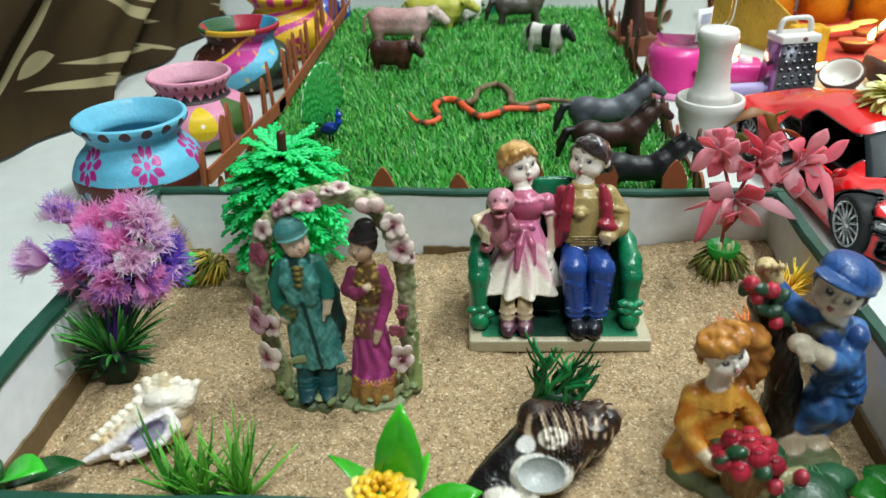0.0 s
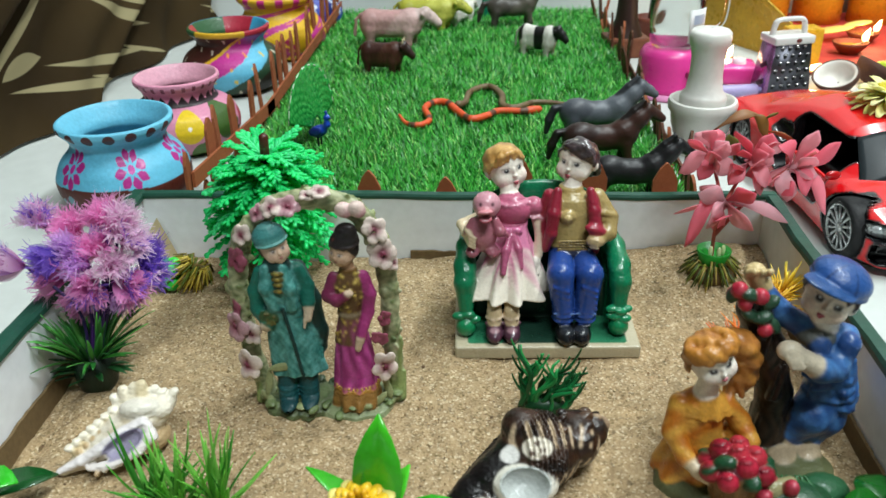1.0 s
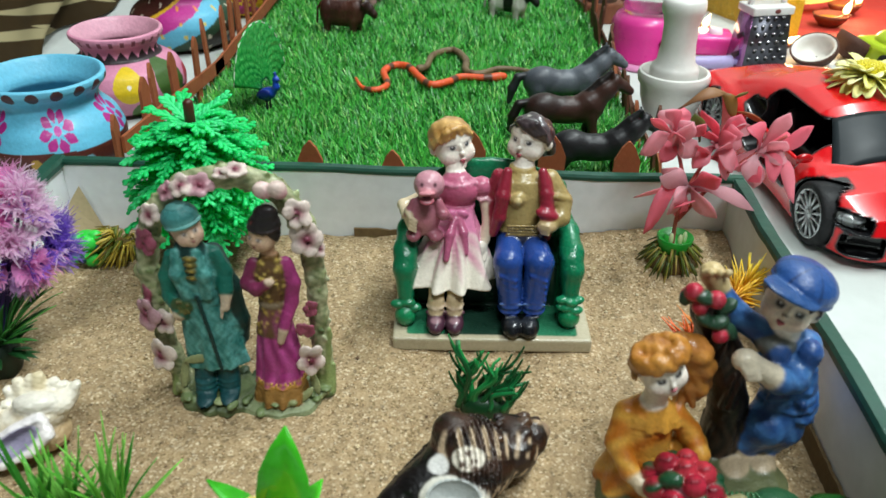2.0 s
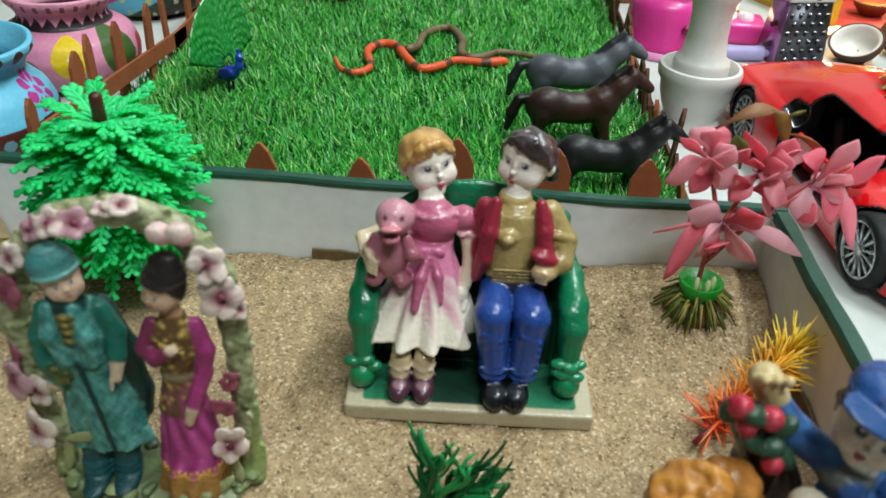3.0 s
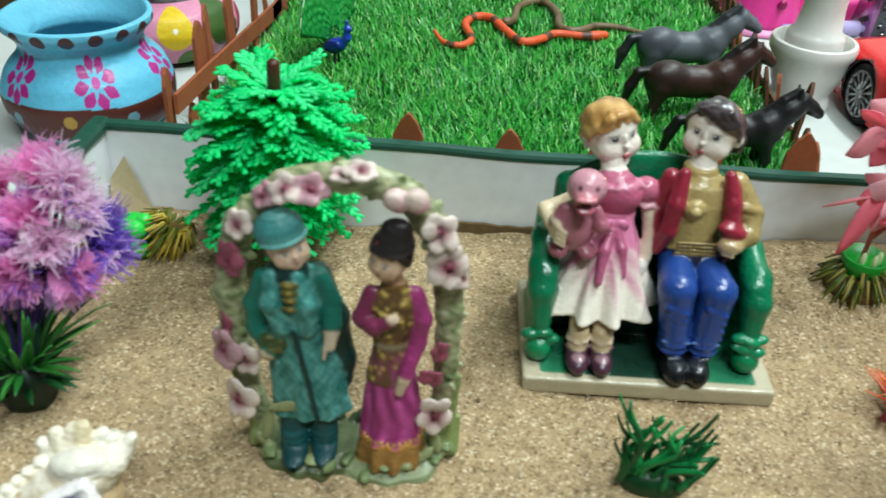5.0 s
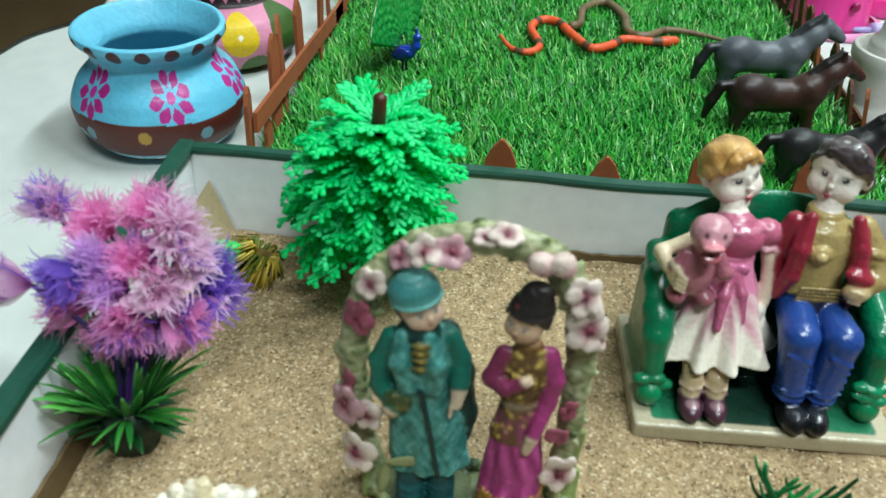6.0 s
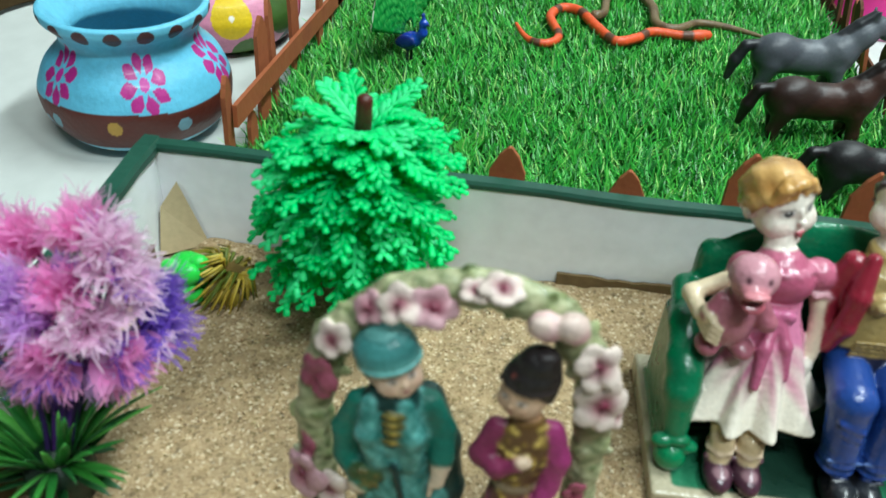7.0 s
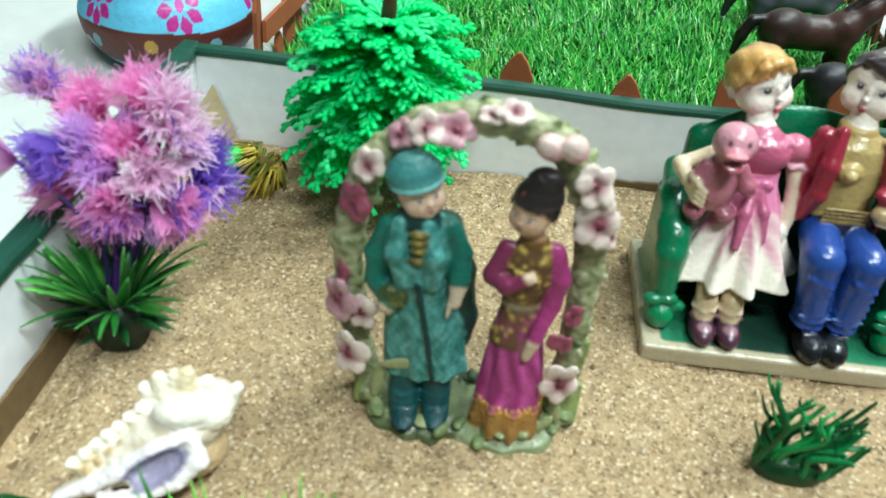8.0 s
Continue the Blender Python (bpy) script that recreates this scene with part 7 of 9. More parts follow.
def white_shell():
    k = Clay((-0.052, -0.036, -0.002), (0.034, 0.034, 0.046), 0.0007)
    rng = random.Random(23)
    tan = C("b59b74")

    def lime(X, Y, Z):
        t = 0.5 + 0.5 * np.sin(X * 500 + 2 * np.sin(Z * 420)) * np.sin(Z * 460 + Y * 380)
        return blend(C("b8a37e"), C("d6cdbc"), np.clip(0.35 + 0.9 * t, 0, 1))
    # body whorl, smooth shoulder and short spire, leaning up from a drawn-out canal
    spine = [((0.0150, 0.0100, 0.0270), 0.0075), ((0.0095, 0.0050, 0.0235), 0.0105), ((0.0020, -0.0010, 0.0180), 0.0105), ((-0.0050, -0.0080, 0.0125), 0.0080), ((-0.0125, -0.0145, 0.0080), 0.0048), ((-0.0215, -0.0205, 0.0045), 0.0026)]
    k.path([p for p, r in spine], [r for p, r in spine], lime, k=0.004)
    k.ball((0.0095, 0.0000, 0.0095), (0.0115, 0.0105, 0.0100), C("b09670"), k=0.003)
    k.ball((0.0095, 0.0005, 0.0325), (0.0090, 0.0055, 0.0066), C("d9d2c4"), (28, 16, 18), k=0.002)
    k.ball((0.0165, 0.0035, 0.0285), (0.0066, 0.0046, 0.0050), C("ded5c4"), (20, 28, 18), k=0.002)
    # blunt knobs along the crest, frills down the outer side
    for x, y, z, r in ((-0.0045, 0.006, 0.0355, 0.0026), (-0.0005, 0.008, 0.0395, 0.0030), (0.0045, 0.0095, 0.0405, 0.0028), (0.0080, 0.010, 0.0420, 0.0030), (0.0135, 0.0105, 0.0375, 0.0028), (0.0175, 0.011, 0.0355, 0.0024), (0.0222, 0.0115, 0.0345, 0.0028)):
        k.limb((x * 0.75 + 0.002, y * 0.8, z - 0.008), (x, y, z), r * 1.2, r * 0.8, rng.choice((C("ddd2ba"), C("e4dccb"), C("cfbf9c"))), k=0.0018)
    for i in range(7):
        t = i / 6
        q = np.array((-0.0040 - 0.0150 * t, 0.001 - 0.016 * t, 0.0300 - 0.0130 * t))
        c0 = np.array((0.004 - 0.016 * t, -0.0 - 0.014 * t, 0.021 - 0.013 * t))
        k.limb(c0, q, 0.0030, 0.0017, rng.choice((C("ddd2ba"), C("c4b088"), C("e4dccb"))), k=0.0014)
        k.ball(q, 0.0021, C("e2d9c6"), k=0.0008)
        k.ball(0.5 * (c0 + q) + (0.001, -0.001, 0.002), (0.0016, 0.0016, 0.0024), tan, k=0.0012)
    # lilac mouth between two smooth lips
    k.path([(0.0125, -0.0055, 0.0290), (0.0045, -0.0105, 0.0245), (-0.0045, -0.0155, 0.0170), (-0.0125, -0.0190, 0.0115), (-0.0215, -0.0225, 0.0070)], [0.0024, 0.0028, 0.0028, 0.0026, 0.0018], C("dcd5d4"), k=0.0015)
    k.path([(0.0150, -0.0065, 0.0270), (0.0175, -0.0100, 0.0215), (0.0120, -0.0150, 0.0150), (0.0020, -0.0195, 0.0100), (-0.0085, -0.0205, 0.0080)], [0.0022, 0.0028, 0.0026, 0.0024, 0.0020], C("dbd3cf"), k=0.0015)
    k.ball((0.0068, -0.0105, 0.0165), (0.0115, 0.0060, 0.0075), C("c4bcc4"), (38, -38, 28), k=0.002)
    k.ball((0.0060, -0.0150, 0.0205), (0.0105, 0.0048, 0.0052), C("948da4"), (38, -38, 28), mode="cut")
    for i in range(7):
        k.ball((-0.0045 + 0.0032 * i, -0.0225 + 0.0016 * i, 0.0060 + 0.0012 * i), (0.0012, 0.0020, 0.0024), C("ddd5c6") if i % 2 else C("b39a78"), k=0.0006)
    k.rough(0.0004, 0.0017)
    return k


sculpted("sea_shell", white_shell(), SHELL_MAT, pose(-0.1345, 0.3240, 0.0) @ Matrix.Diagonal((1.1, 1.1, 0.76, 1)), "chalky white spiny murex shell with a lilac mouth, on sand", "sea shell")


# ---- pots ----
def pot(at, h, prof, paint, label, fine=1):
    """A clay pot: outside and inside profile in one skin, painted by angle and height."""
    seg, n, v, c = 260 * fine, 130 * fine, [], []
    t = np.linspace(0, 1, n)
    knots = np.linspace(0, 1, len(prof))
    # rounded profile through the given radii and heights
    rr, zz = np.interp(t, knots, [p[0] for p in prof]), np.interp(t, knots, [p[1] for p in prof])
    for _ in range(5 * fine * fine):
        rr[1:-1] = 0.25 * rr[:-2] + 0.5 * rr[1:-1] + 0.25 * rr[2:]
        zz[1:-1] = 0.25 * zz[:-2] + 0.5 * zz[1:-1] + 0.25 * zz[2:]
    top = int(np.argmax(zz))
    ang = np.linspace(-math.pi, math.pi, seg, endpoint=False)
    for i in range(n):
        wob = 1 + 0.006 * np.sin(3 * ang + 9 * zz[i] / h) + 0.004 * np.sin(7 * ang + 1)
        v.append(np.c_[rr[i] * wob * np.cos(ang), rr[i] * wob * np.sin(ang), np.full(seg, zz[i])])
        c.append(np.array([paint(a, zz[i] / h, i > top, rr[i]) for a in ang]))
    v, c = np.concatenate(v), np.concatenate(c)
    neck = [i for i in range(n) if zz[i] >= 0.80 * h]
    spans = (("pot_body", 0, neck[0]), ("rim", neck[0], neck[-1]), ("inner_wall", neck[-1], n - 1))
    vessel = thing("clay_pot", label, "pot", at, group="painted pots in a row")
    for name, i0, i1 in spans:
        f = [((i - i0) * seg + j, (i - i0) * seg + (j + 1) % seg, (i - i0 + 1) * seg + (j + 1) % seg, (i - i0 + 1) * seg + j) for i in range(i0, i1) for j in range(seg)]
        if i0 == 0:
            f.append(tuple(range(seg))[::-1])
        if i1 == n - 1:
            f.append(tuple((i1 - i0) * seg + j for j in range(seg)))
        part(name, Geo().add(v[i0 * seg:(i1 + 1) * seg], f, c[i0 * seg:(i1 + 1) * seg]), CLAY_POT, vessel)
    return vessel


def turn_gap(a, b):
    return (a - b + math.pi) % (2 * math.pi) - math.pi


def in_flower(a, z, a0, z0, size, n, r, h):
    """0 none, 1 petal, 2 heart of a painted flower on a pot of radius r and height h."""
    dx, dz = turn_gap(a, a0) * r, (z - z0) * h
    q, ang = math.hypot(dx, dz), math.atan2(dz, dx)
    if q < 0.2 * size:
        return 2
    if q < size and q > 0.3 * size:
        u = abs((ang * n / (2 * math.pi) + 0.25) % 1 - 0.5)
        width = 0.45 * math.sin(min(1, max(0, (q / size - 0.28) / 0.72)) * math.pi * 0.92 + 0.12)
        if u < width:
            return 1
    return 0


BELLY = [(0.036, 0), (0.050, 0.006), (0.0585, 0.018), (0.060, 0.030), (0.054, 0.043), (0.044, 0.052), (0.041, 0.058), (0.044, 0.064), (0.0505, 0.070), (0.0505, 0.0745), (0.047, 0.0755), (0.044, 0.072), (0.037, 0.062), (0.036, 0.056), (0.050, 0.042), (0.053, 0.028), (0.046, 0.012), (0.004, 0.008)]
A0 = math.radians(-59)


def paint_blue(a, z, inside, r):
    blue = C("62b4d2")
    if inside:
        # the deep inside is painted darker for the shade in the hollow
        return C("6ab8d4") if z > 0.2 else C("4a6470")
    edge = 0.42 + 0.014 * math.sin(3 * a)
    if z > 0.86:
        u = (a / (2 * math.pi) * 17) % 1
        return C("4a2a2c") if ((u - 0.5) / 0.27) ** 2 + ((z - 0.925) / 0.055) ** 2 < 1 else C("6cbcd8")
    if z > edge:
        for i in range(-3, 3):
            k = in_flower(a, z, A0 + i * math.radians(62), 0.605, 0.0150, 8, 0.055, 0.0755)
            if k:
                return C("a8247e") if k == 1 else C("b52a90")
        return blue
    if z > 0.12:
        for i in range(9):
            if math.hypot(turn_gap(a, i * 0.698) * 0.056, (z - 0.29 - 0.03 * (i % 2)) * 0.0755) < 0.0042:
                return C("b08a3a") if i % 2 else C("6f9aa8")
        if math.hypot(turn_gap(a, -2.3) * 0.055, (z - 0.2) * 0.0755) < 0.006:
            return C("8fb4c4")
        return C("54231a")
    u = (a / (2 * math.pi) * 22) % 1
    return C("e4e6e2") if abs(u - 0.5) < 0.16 and 0.05 < z < 0.10 else C("7db6cc")


def paint_pink(a, z, inside, r):
    pink = C("d98aa6")
    if inside:
        # below the pale ring, shade inside the pot is painted as dark plum
        return C("d9a0b2") if z > 0.66 else C("3a2a30")
    if z > 0.86:
        u = (a / (2 * math.pi) * 26) % 1
        return C("8a4a58") if abs(u - 0.5) < 0.16 and 0.88 < z < 0.95 else C("dd95ae")
    if z > 0.68:
        u = abs((a / (2 * math.pi) * 22) % 1 - 0.5) * 2
        return C("2a1a20") if z < 0.70 + 0.10 * u + 0.02 else pink
    if math.hypot(turn_gap(a, math.radians(-64)) * 0.058, (z - 0.46) * 0.072) < 0.0145:
        q = math.hypot(turn_gap(a, math.radians(-64)) * 0.058, (z - 0.46) * 0.072)
        return C("efe9d8") if q < 0.002 else C("dfbd1c")
    for a0, z0, r0, tone in ((-20, 0.45, 0.018, "3c5a24"), (-100, 0.22, 0.017, "3c5a24"), (-52, 0.06, 0.014, "4a6a2a"), (15, 0.3, 0.015, "b03a4a"), (-150, 0.45, 0.018, "b8405a"), (-5, 0.10, 0.015, "1a1a1c")):
        if math.hypot(turn_gap(a, math.radians(a0)) * 0.058, (z - z0) * 0.072) < r0:
            return C(tone)
    return C("cf86a2")


def paint_swirl(a, z, inside, r):
    if inside:
        return C("2f5a34") if a > 2.0 else C("a8283c") if a > 1.1 else C("3f9cc4") if a > -0.4 else C("b03a3a")
    if z > 0.93:
        return C("2f5a34") if a < -2.2 else C("d8a82c") if a < -0.9 else C("a8283c") if a < 0.2 else C("4aa4cc")
    q = 1.5 * z - 0.60 * (a + 1.5)
    dot = (math.sin(a * 15 + 5 * z) > 0.90 and math.sin(z * 34 + 2 * a) > 0.55)
    if q > 1.12:
        return C("c9b9a8") if dot else C("45201a")
    if q > 1.04:
        return C("d8a82c")
    if q > 0.62:
        return C("e08a3c") if dot else C("b8308a")
    if q > 0.22:
        return C("d8c050") if dot else C("62b4d2")
    return C("c9c0a8") if dot else C("2a2419") if q < 0.0 else C("26402a")


def paint_yellow(a, z, inside, r):
    if inside:
        # darker lower inside imitates the unlit depth of the pot
        return C("dba52a") if z > 0.7 else C("4a3a1a")
    if z > 0.86:
        return C("c22a7a") if (a * 2.2) % 1 < 0.4 else C("dcae2a")
    for i in range(6):
        k = in_flower(a, z, -1.2 + i * 1.05, 0.25, 0.015, 6, 0.056, 0.08)
        if k:
            return C("9a1f4a")
    w = ((a + 2.2 * math.sin(4 * z)) / 6.283 * 4) % 1
    if w < 0.32:
        return C("e0863a") if abs(((z * 7) % 1) - 0.5) < 0.14 and abs(w - 0.16) < 0.06 else C("bb2f86")
    return C("e2b422")


def paint_indigo(a, z, inside, r):
    for i in range(6):
        k = in_flower(a, z, -1.3 + i * 1.05, 0.55, 0.014, 8, 0.05, 0.07)
        if k:
            return C("b9c94a") if k == 2 else C("c9d2e6")
    return C("2b3fa4")


def scaled(s, hz=1.0):
    return [(r * s, z * s * hz) for r, z in BELLY]


pot((-0.2595, 0.644, TABLE), 0.0755 * 1.045, scaled(0.93, 1.124), paint_blue, "sky blue clay pot with magenta flowers and brown dotted band", 2)
pot((-0.2555, 0.782, TABLE), 0.0755 * 0.98, [(r * (0.86 if z > 0.051 * 0.98 else 1.0), z) for r, z in scaled(0.95, 1.03)], paint_pink, "pink clay pot with a yellow sun and black zigzag collar", 2)
pot((-0.2580, 0.975, TABLE), 0.0755, [(r * (0.93 if z > 0.052 else 1.0), z) for r, z in scaled(1.02)], paint_swirl, "clay pot swirled in magenta, blue, yellow and green with dots")
pot((-0.2350, 1.125, TABLE), 0.0755 * 1.1, scaled(1.05, 1.05), paint_yellow, "yellow clay pot with magenta waves and red flowers")
pot((-0.2250, 1.262, TABLE), 0.0755, scaled(0.9, 1.1), paint_indigo, "indigo clay pot painted with pale star flowers")

# ---- fences ----
FOAM_BROWN = material("brown_foam_sheet", C("96522f"), 0.75, 0.12, 40, 0.3, 350, second=C("88482a"), spots=0.6)
FOAM_DARK = material("dark_brown_card", C("5a3420"), 0.75, 0.22, 40, 0.3, 300)


def picket(parent, at, w, h, turn, mat=FOAM_BROWN, thick=0.0012, name="picket"):
    """A flat stake with a pointed, slightly rounded top."""
    out = [(-w, 0), (w, 0), (w * 0.96, h - 1.5 * w), (w * 0.5, h - 0.5 * w), (w * 0.08, h), (-w * 0.08, h), (-w * 0.5, h - 0.5 * w), (-w * 0.96, h - 1.5 * w)]
    v = [(x, s * thick, z) for s in (-1, 1) for x, z in out]
    n = len(out)
    f = [tuple(range(n)), tuple(range(2 * n - 1, n - 1, -1))] + [(i, i + n, (i + 1) % n + n, (i + 1) % n) for i in range(n)]
    return part(name, Geo().add(v, f), mat, parent, smooth=False, at=pose(*at, *turn))


frng = random.Random(12)
fence = thing("toy_fence", "short row of brown foam pickets standing behind the tray", "fence")
for x, z, w in ((-0.086, 0.058, 0.0075), (-0.0335, 0.0655, 0.0085), (0.0235, 0.0605, 0.0085), (0.0735, 0.0755, 0.0095), (0.1235, 0.0735, 0.009), (0.1725, 0.0710, 0.0088)):
    picket(fence, (x, 0.5335, TABLE), w, z - TABLE, (0, frng.uniform(-2, 2), frng.uniform(-5, 5)))
fence = thing("toy_fence", "long brown foam picket fence with a rail beside the lawn", "fence")
picket(fence, (-0.178, 0.607, TABLE), 0.0055, 0.037, (0, 3, 88))
for y in (0.577, 0.638, 0.664, 0.708, 0.754, 0.798, 0.846, 0.889, 0.922, 0.952, 0.990, 1.030, 1.066, 1.104, 1.145, 1.185, 1.225, 1.265):
    picket(fence, (-0.178 + frng.uniform(-0.003, 0.003), y, TABLE), frng.uniform(0.0055, 0.0072), frng.uniform(0.074, 0.085), (frng.uniform(-3, 3), frng.uniform(-5, 5), 90 + frng.uniform(-9, 9)))
for a, b, z0, z1 in ((0.575, 0.83, 0.040, 0.016), (0.80, 1.28, 0.018, 0.022)):
    part("rail", Geo().box((-0.1745, (a + b) / 2, (z0 + z1) / 2), (0.0012, (b - a) / 2, 0.0062), turn=(math.degrees(math.atan2(z1 - z0, b - a)), 0, 0)), FOAM_BROWN, fence, smooth=False)
fence = thing("toy_fence", "tattered dark brown card picket fence leaning outwards", "fence")
y = 0.60
while y < 1.28:
    picket(fence, (0.2155 + frng.uniform(-0.004, 0.004), y, TABLE), frng.uniform(0.0035, 0.0065), frng.uniform(0.036, 0.060), (frng.uniform(-14, 10), frng.uniform(2, 16), 90 + frng.uniform(-20, 20)), frng.choice((FOAM_BROWN, FOAM_DARK)))
    y += frng.uniform(0.02, 0.032)
part("rail", Geo().box((0.219, 0.93, 0.006), (0.0012, 0.33, 0.0045), turn=(0.5, 8, 0)), FOAM_DARK, fence, smooth=False)


# ---- toy animals ----
def horse(body, mane, belly=None):
    """A standing toy horse that faces +x, 9 cm long."""
    k = Clay((-0.052, -0.016, -0.002), (0.056, 0.016, 0.076), 0.0011)
    belly = belly or body
    k.ball((-0.020, 0, 0.040), (0.0165, 0.0112, 0.0135), body, k=0.004)
    k.ball((0.000, 0, 0.0385), (0.0210, 0.0104, 0.0118), body, k=0.004)
    k.ball((0.017, 0, 0.041), (0.0135, 0.0105, 0.0135), body, k=0.004)
    k.path([(0.020, 0, 0.045), (0.031, 0, 0.056), (0.0375, 0, 0.0625)], [0.0102, 0.0075, 0.0058], body, k=0.005)
    k.path([(0.0375, 0, 0.0630), (0.0450, 0, 0.0585), (0.0510, 0, 0.0545)], [0.0058, 0.0047, 0.0036], body, k=0.002)
    for s in (-1, 1):
        k.limb((0.0345, s * 0.003, 0.0675), (0.0342, s * 0.0038, 0.0725), 0.0018, 0.0009, body, k=0.0008)
        k.ball((0.0425, s * 0.0042, 0.0618), 0.0009, C("0c0a0a"), mode="paint")
    k.path([(0.0335, 0, 0.0695), (0.026, 0, 0.0625), (0.018, 0, 0.0545), (0.012, 0, 0.051)], [0.0028, 0.0038, 0.0036, 0.002], mane, k=0.001)
    k.path([(-0.034, 0, 0.046), (-0.041, 0, 0.044), (-0.0455, 0, 0.034), (-0.0480, 0, 0.022)], [0.0030, 0.0036, 0.0040, 0.0022], mane, k=0.0015)
    for x, s, lean in ((-0.024, -1, -0.004), (-0.027, 1, 0.003), (0.019, -1, 0.003), (0.022, 1, -0.003)):
        k.path([(x, s * 0.0055, 0.034), (x + lean, s * 0.006, 0.020), (x + lean * 0.4, s * 0.006, 0.004)], [0.0068 if x < 0 else 0.0055, 0.0034, 0.0026], body, k=0.003)
        k.ball((x + lean * 0.4 + 0.001, s * 0.006, 0.002), (0.0038, 0.0034, 0.0026), mane)
    return k


def cow(col, head, white=None, horn=False):
    """A standing toy cow that faces +x, 10 cm long."""
    k = Clay((-0.058, -0.020, -0.002), (0.058, 0.020, 0.066), 0.0013)
    k.slab((-0.006, 0, 0.036), (0.036, 0.0135, 0.0145), col, 0.011)
    k.ball((-0.030, 0, 0.037), (0.0135, 0.0138, 0.0150), col, k=0.004)
    k.ball((0.018, 0, 0.038), (0.0150, 0.0135, 0.0150), col, k=0.004)
    k.path([(0.026, 0, 0.042), (0.036, 0, 0.046)], [0.0098, 0.0078], head, k=0.004)
    k.path([(0.036, 0, 0.0465), (0.044, 0, 0.042), (0.051, 0, 0.037)], [0.0078, 0.0062, 0.0052], head, k=0.002)
    for s in (-1, 1):
        k.ball((0.0335, s * 0.0095, 0.0475), (0.0022, 0.0052, 0.0030), head, (s * 20, 0, 0))
        k.ball((0.0425, s * 0.0058, 0.0465), 0.0011, C("141010"), mode="paint")
        if horn:
            k.limb((0.034, s * 0.004, 0.052), (0.035, s * 0.007, 0.058), 0.0017, 0.0008, C("cdbf9a"))
    for x, s in ((-0.030, -1), (-0.034, 1), (0.016, -1), (0.020, 1)):
        k.path([(x, s * 0.0085, 0.030), (x - 0.001, s * 0.0088, 0.016), (x, s * 0.009, 0.003)], [0.0075, 0.0045, 0.0038], white or col, k=0.003)
        k.ball((x + 0.0008, s * 0.009, 0.0022), (0.0048, 0.0044, 0.0028), C("3a2c24"))
    k.path([(-0.042, 0, 0.046), (-0.0485, 0, 0.040), (-0.051, 0, 0.024)], [0.0022, 0.0018, 0.0022], white or col, k=0.001)
    k.rough(0.0004, 0.003)
    return k


def animal(name, clay, x, y, turn, s, label, sink=-0.0081, tall=1.0):
    ob = sculpted(name, clay, RUBBER_TOY, pose(x, y, sink, 0, 0, turn), label, "toy animal", "toy animals on the lawn")
    ob.scale = (s, s, s * tall)
    return ob


def patches(a, b, wave, cut, axis=None):
    def paint(X, Y, Z):
        t = np.sin(X * wave + 1.3) if axis else np.sin(X * wave + 1.1 * np.sin(Z * wave)) * np.sin(Z * wave * 0.8 + Y * wave)
        t = np.clip((t - cut) / 0.15, 0, 1)[..., None]
        return np.array(C(a)) * (1 - t) + np.array(C(b)) * t
    return paint


grey = horse(patches("474b52", "5c6168", 60, 0.0), C("26282c"))
animal("toy_horse", grey, 0.154, 0.752, 6, 1.02, "grey moulded toy horse with a dark tail, standing on grass")
animal("toy_horse", horse(patches("2b1a16", "3a221b", 60, 0.0), C("17100f")), 0.151, 0.690, 6, 0.99, "dark brown moulded toy horse standing on grass")
animal("toy_horse", horse(C("151417"), C("0d0c0f")), 0.166, 0.622, 2, 0.92, "black moulded toy horse beside the pickets")
animal("toy_cow", cow(patches("b98f8c", "c9a6a2", 70, 0.1), C("c7b0aa")), -0.072, 1.100, -4, 1.10, "pale pink toy cow with a white tail, on grass", tall=1.1)
animal("toy_cow", cow(patches("3b1f18", "4a2a20", 60, 0.2), C("2f1a15"), horn=True), -0.073, 0.975, -12, 0.68, "small dark brown toy calf standing on grass", tall=1.45)
animal("toy_cow", cow(patches("a8a83c", "bcbc55", 60, 0.1), C("b0b048")), -0.032, 1.195, -6, 1.08, "yellow green toy cow standing on grass")
animal("toy_cow", cow(C("dcd8cf"), C("d2cdc2")), 0.010, 1.235, 60, 0.8, "white toy cow standing behind the yellow one")
animal("toy_cow", cow(patches("d6d2ca", "151415", 150, 0.05, True), C("161516"), white=C("bdb8ae")), 0.116, 1.05, -28, 0.68, "black and white banded toy calf on grass", tall=1.45)
animal("toy_deer", horse(patches("4a453f", "5c564d", 70, 0.1), C("38332e")), 0.086, 1.205, 8, 1.05, "grey brown toy deer with a raised head, on grass")
# a green dish and a leafy sprig at the lawn's far end
part_dish = thing("plastic_box", "small teal green plastic box on the lawn", "box", (0.075, 1.285, -0.0081))
part("body", Geo().box((0, 0, 0.020), (0.035, 0.016, 0.020), C("157a5c"), 0.005), PLANT_PAINT, part_dish)
part("lid", Geo().box((0, 0, 0.0425), (0.036, 0.017, 0.0025), C("1a8a68"), 0.002), PLANT_PAINT, part_dish)
sprig = thing("artificial_plant", "dull green low plastic sprig at the lawn edge", "artificial plant", (0.155, 1.285, -0.0081))
g = Geo()
for _ in range(40):
    a, L = frng.uniform(0, 6.283), frng.uniform(0.016, 0.034)
    g.blade(arc(a, L, L * frng.uniform(0.3, 1.0), L * 0.3), LEAF_W * 0.003, (-math.sin(a), math.cos(a), 0), frng.choice((C("2c5a2c"), C("3f6a3a"), C("557a4a"))), 0.3)
part("leaves", g, PLANT_PAINT, sprig, thick=0.0004)


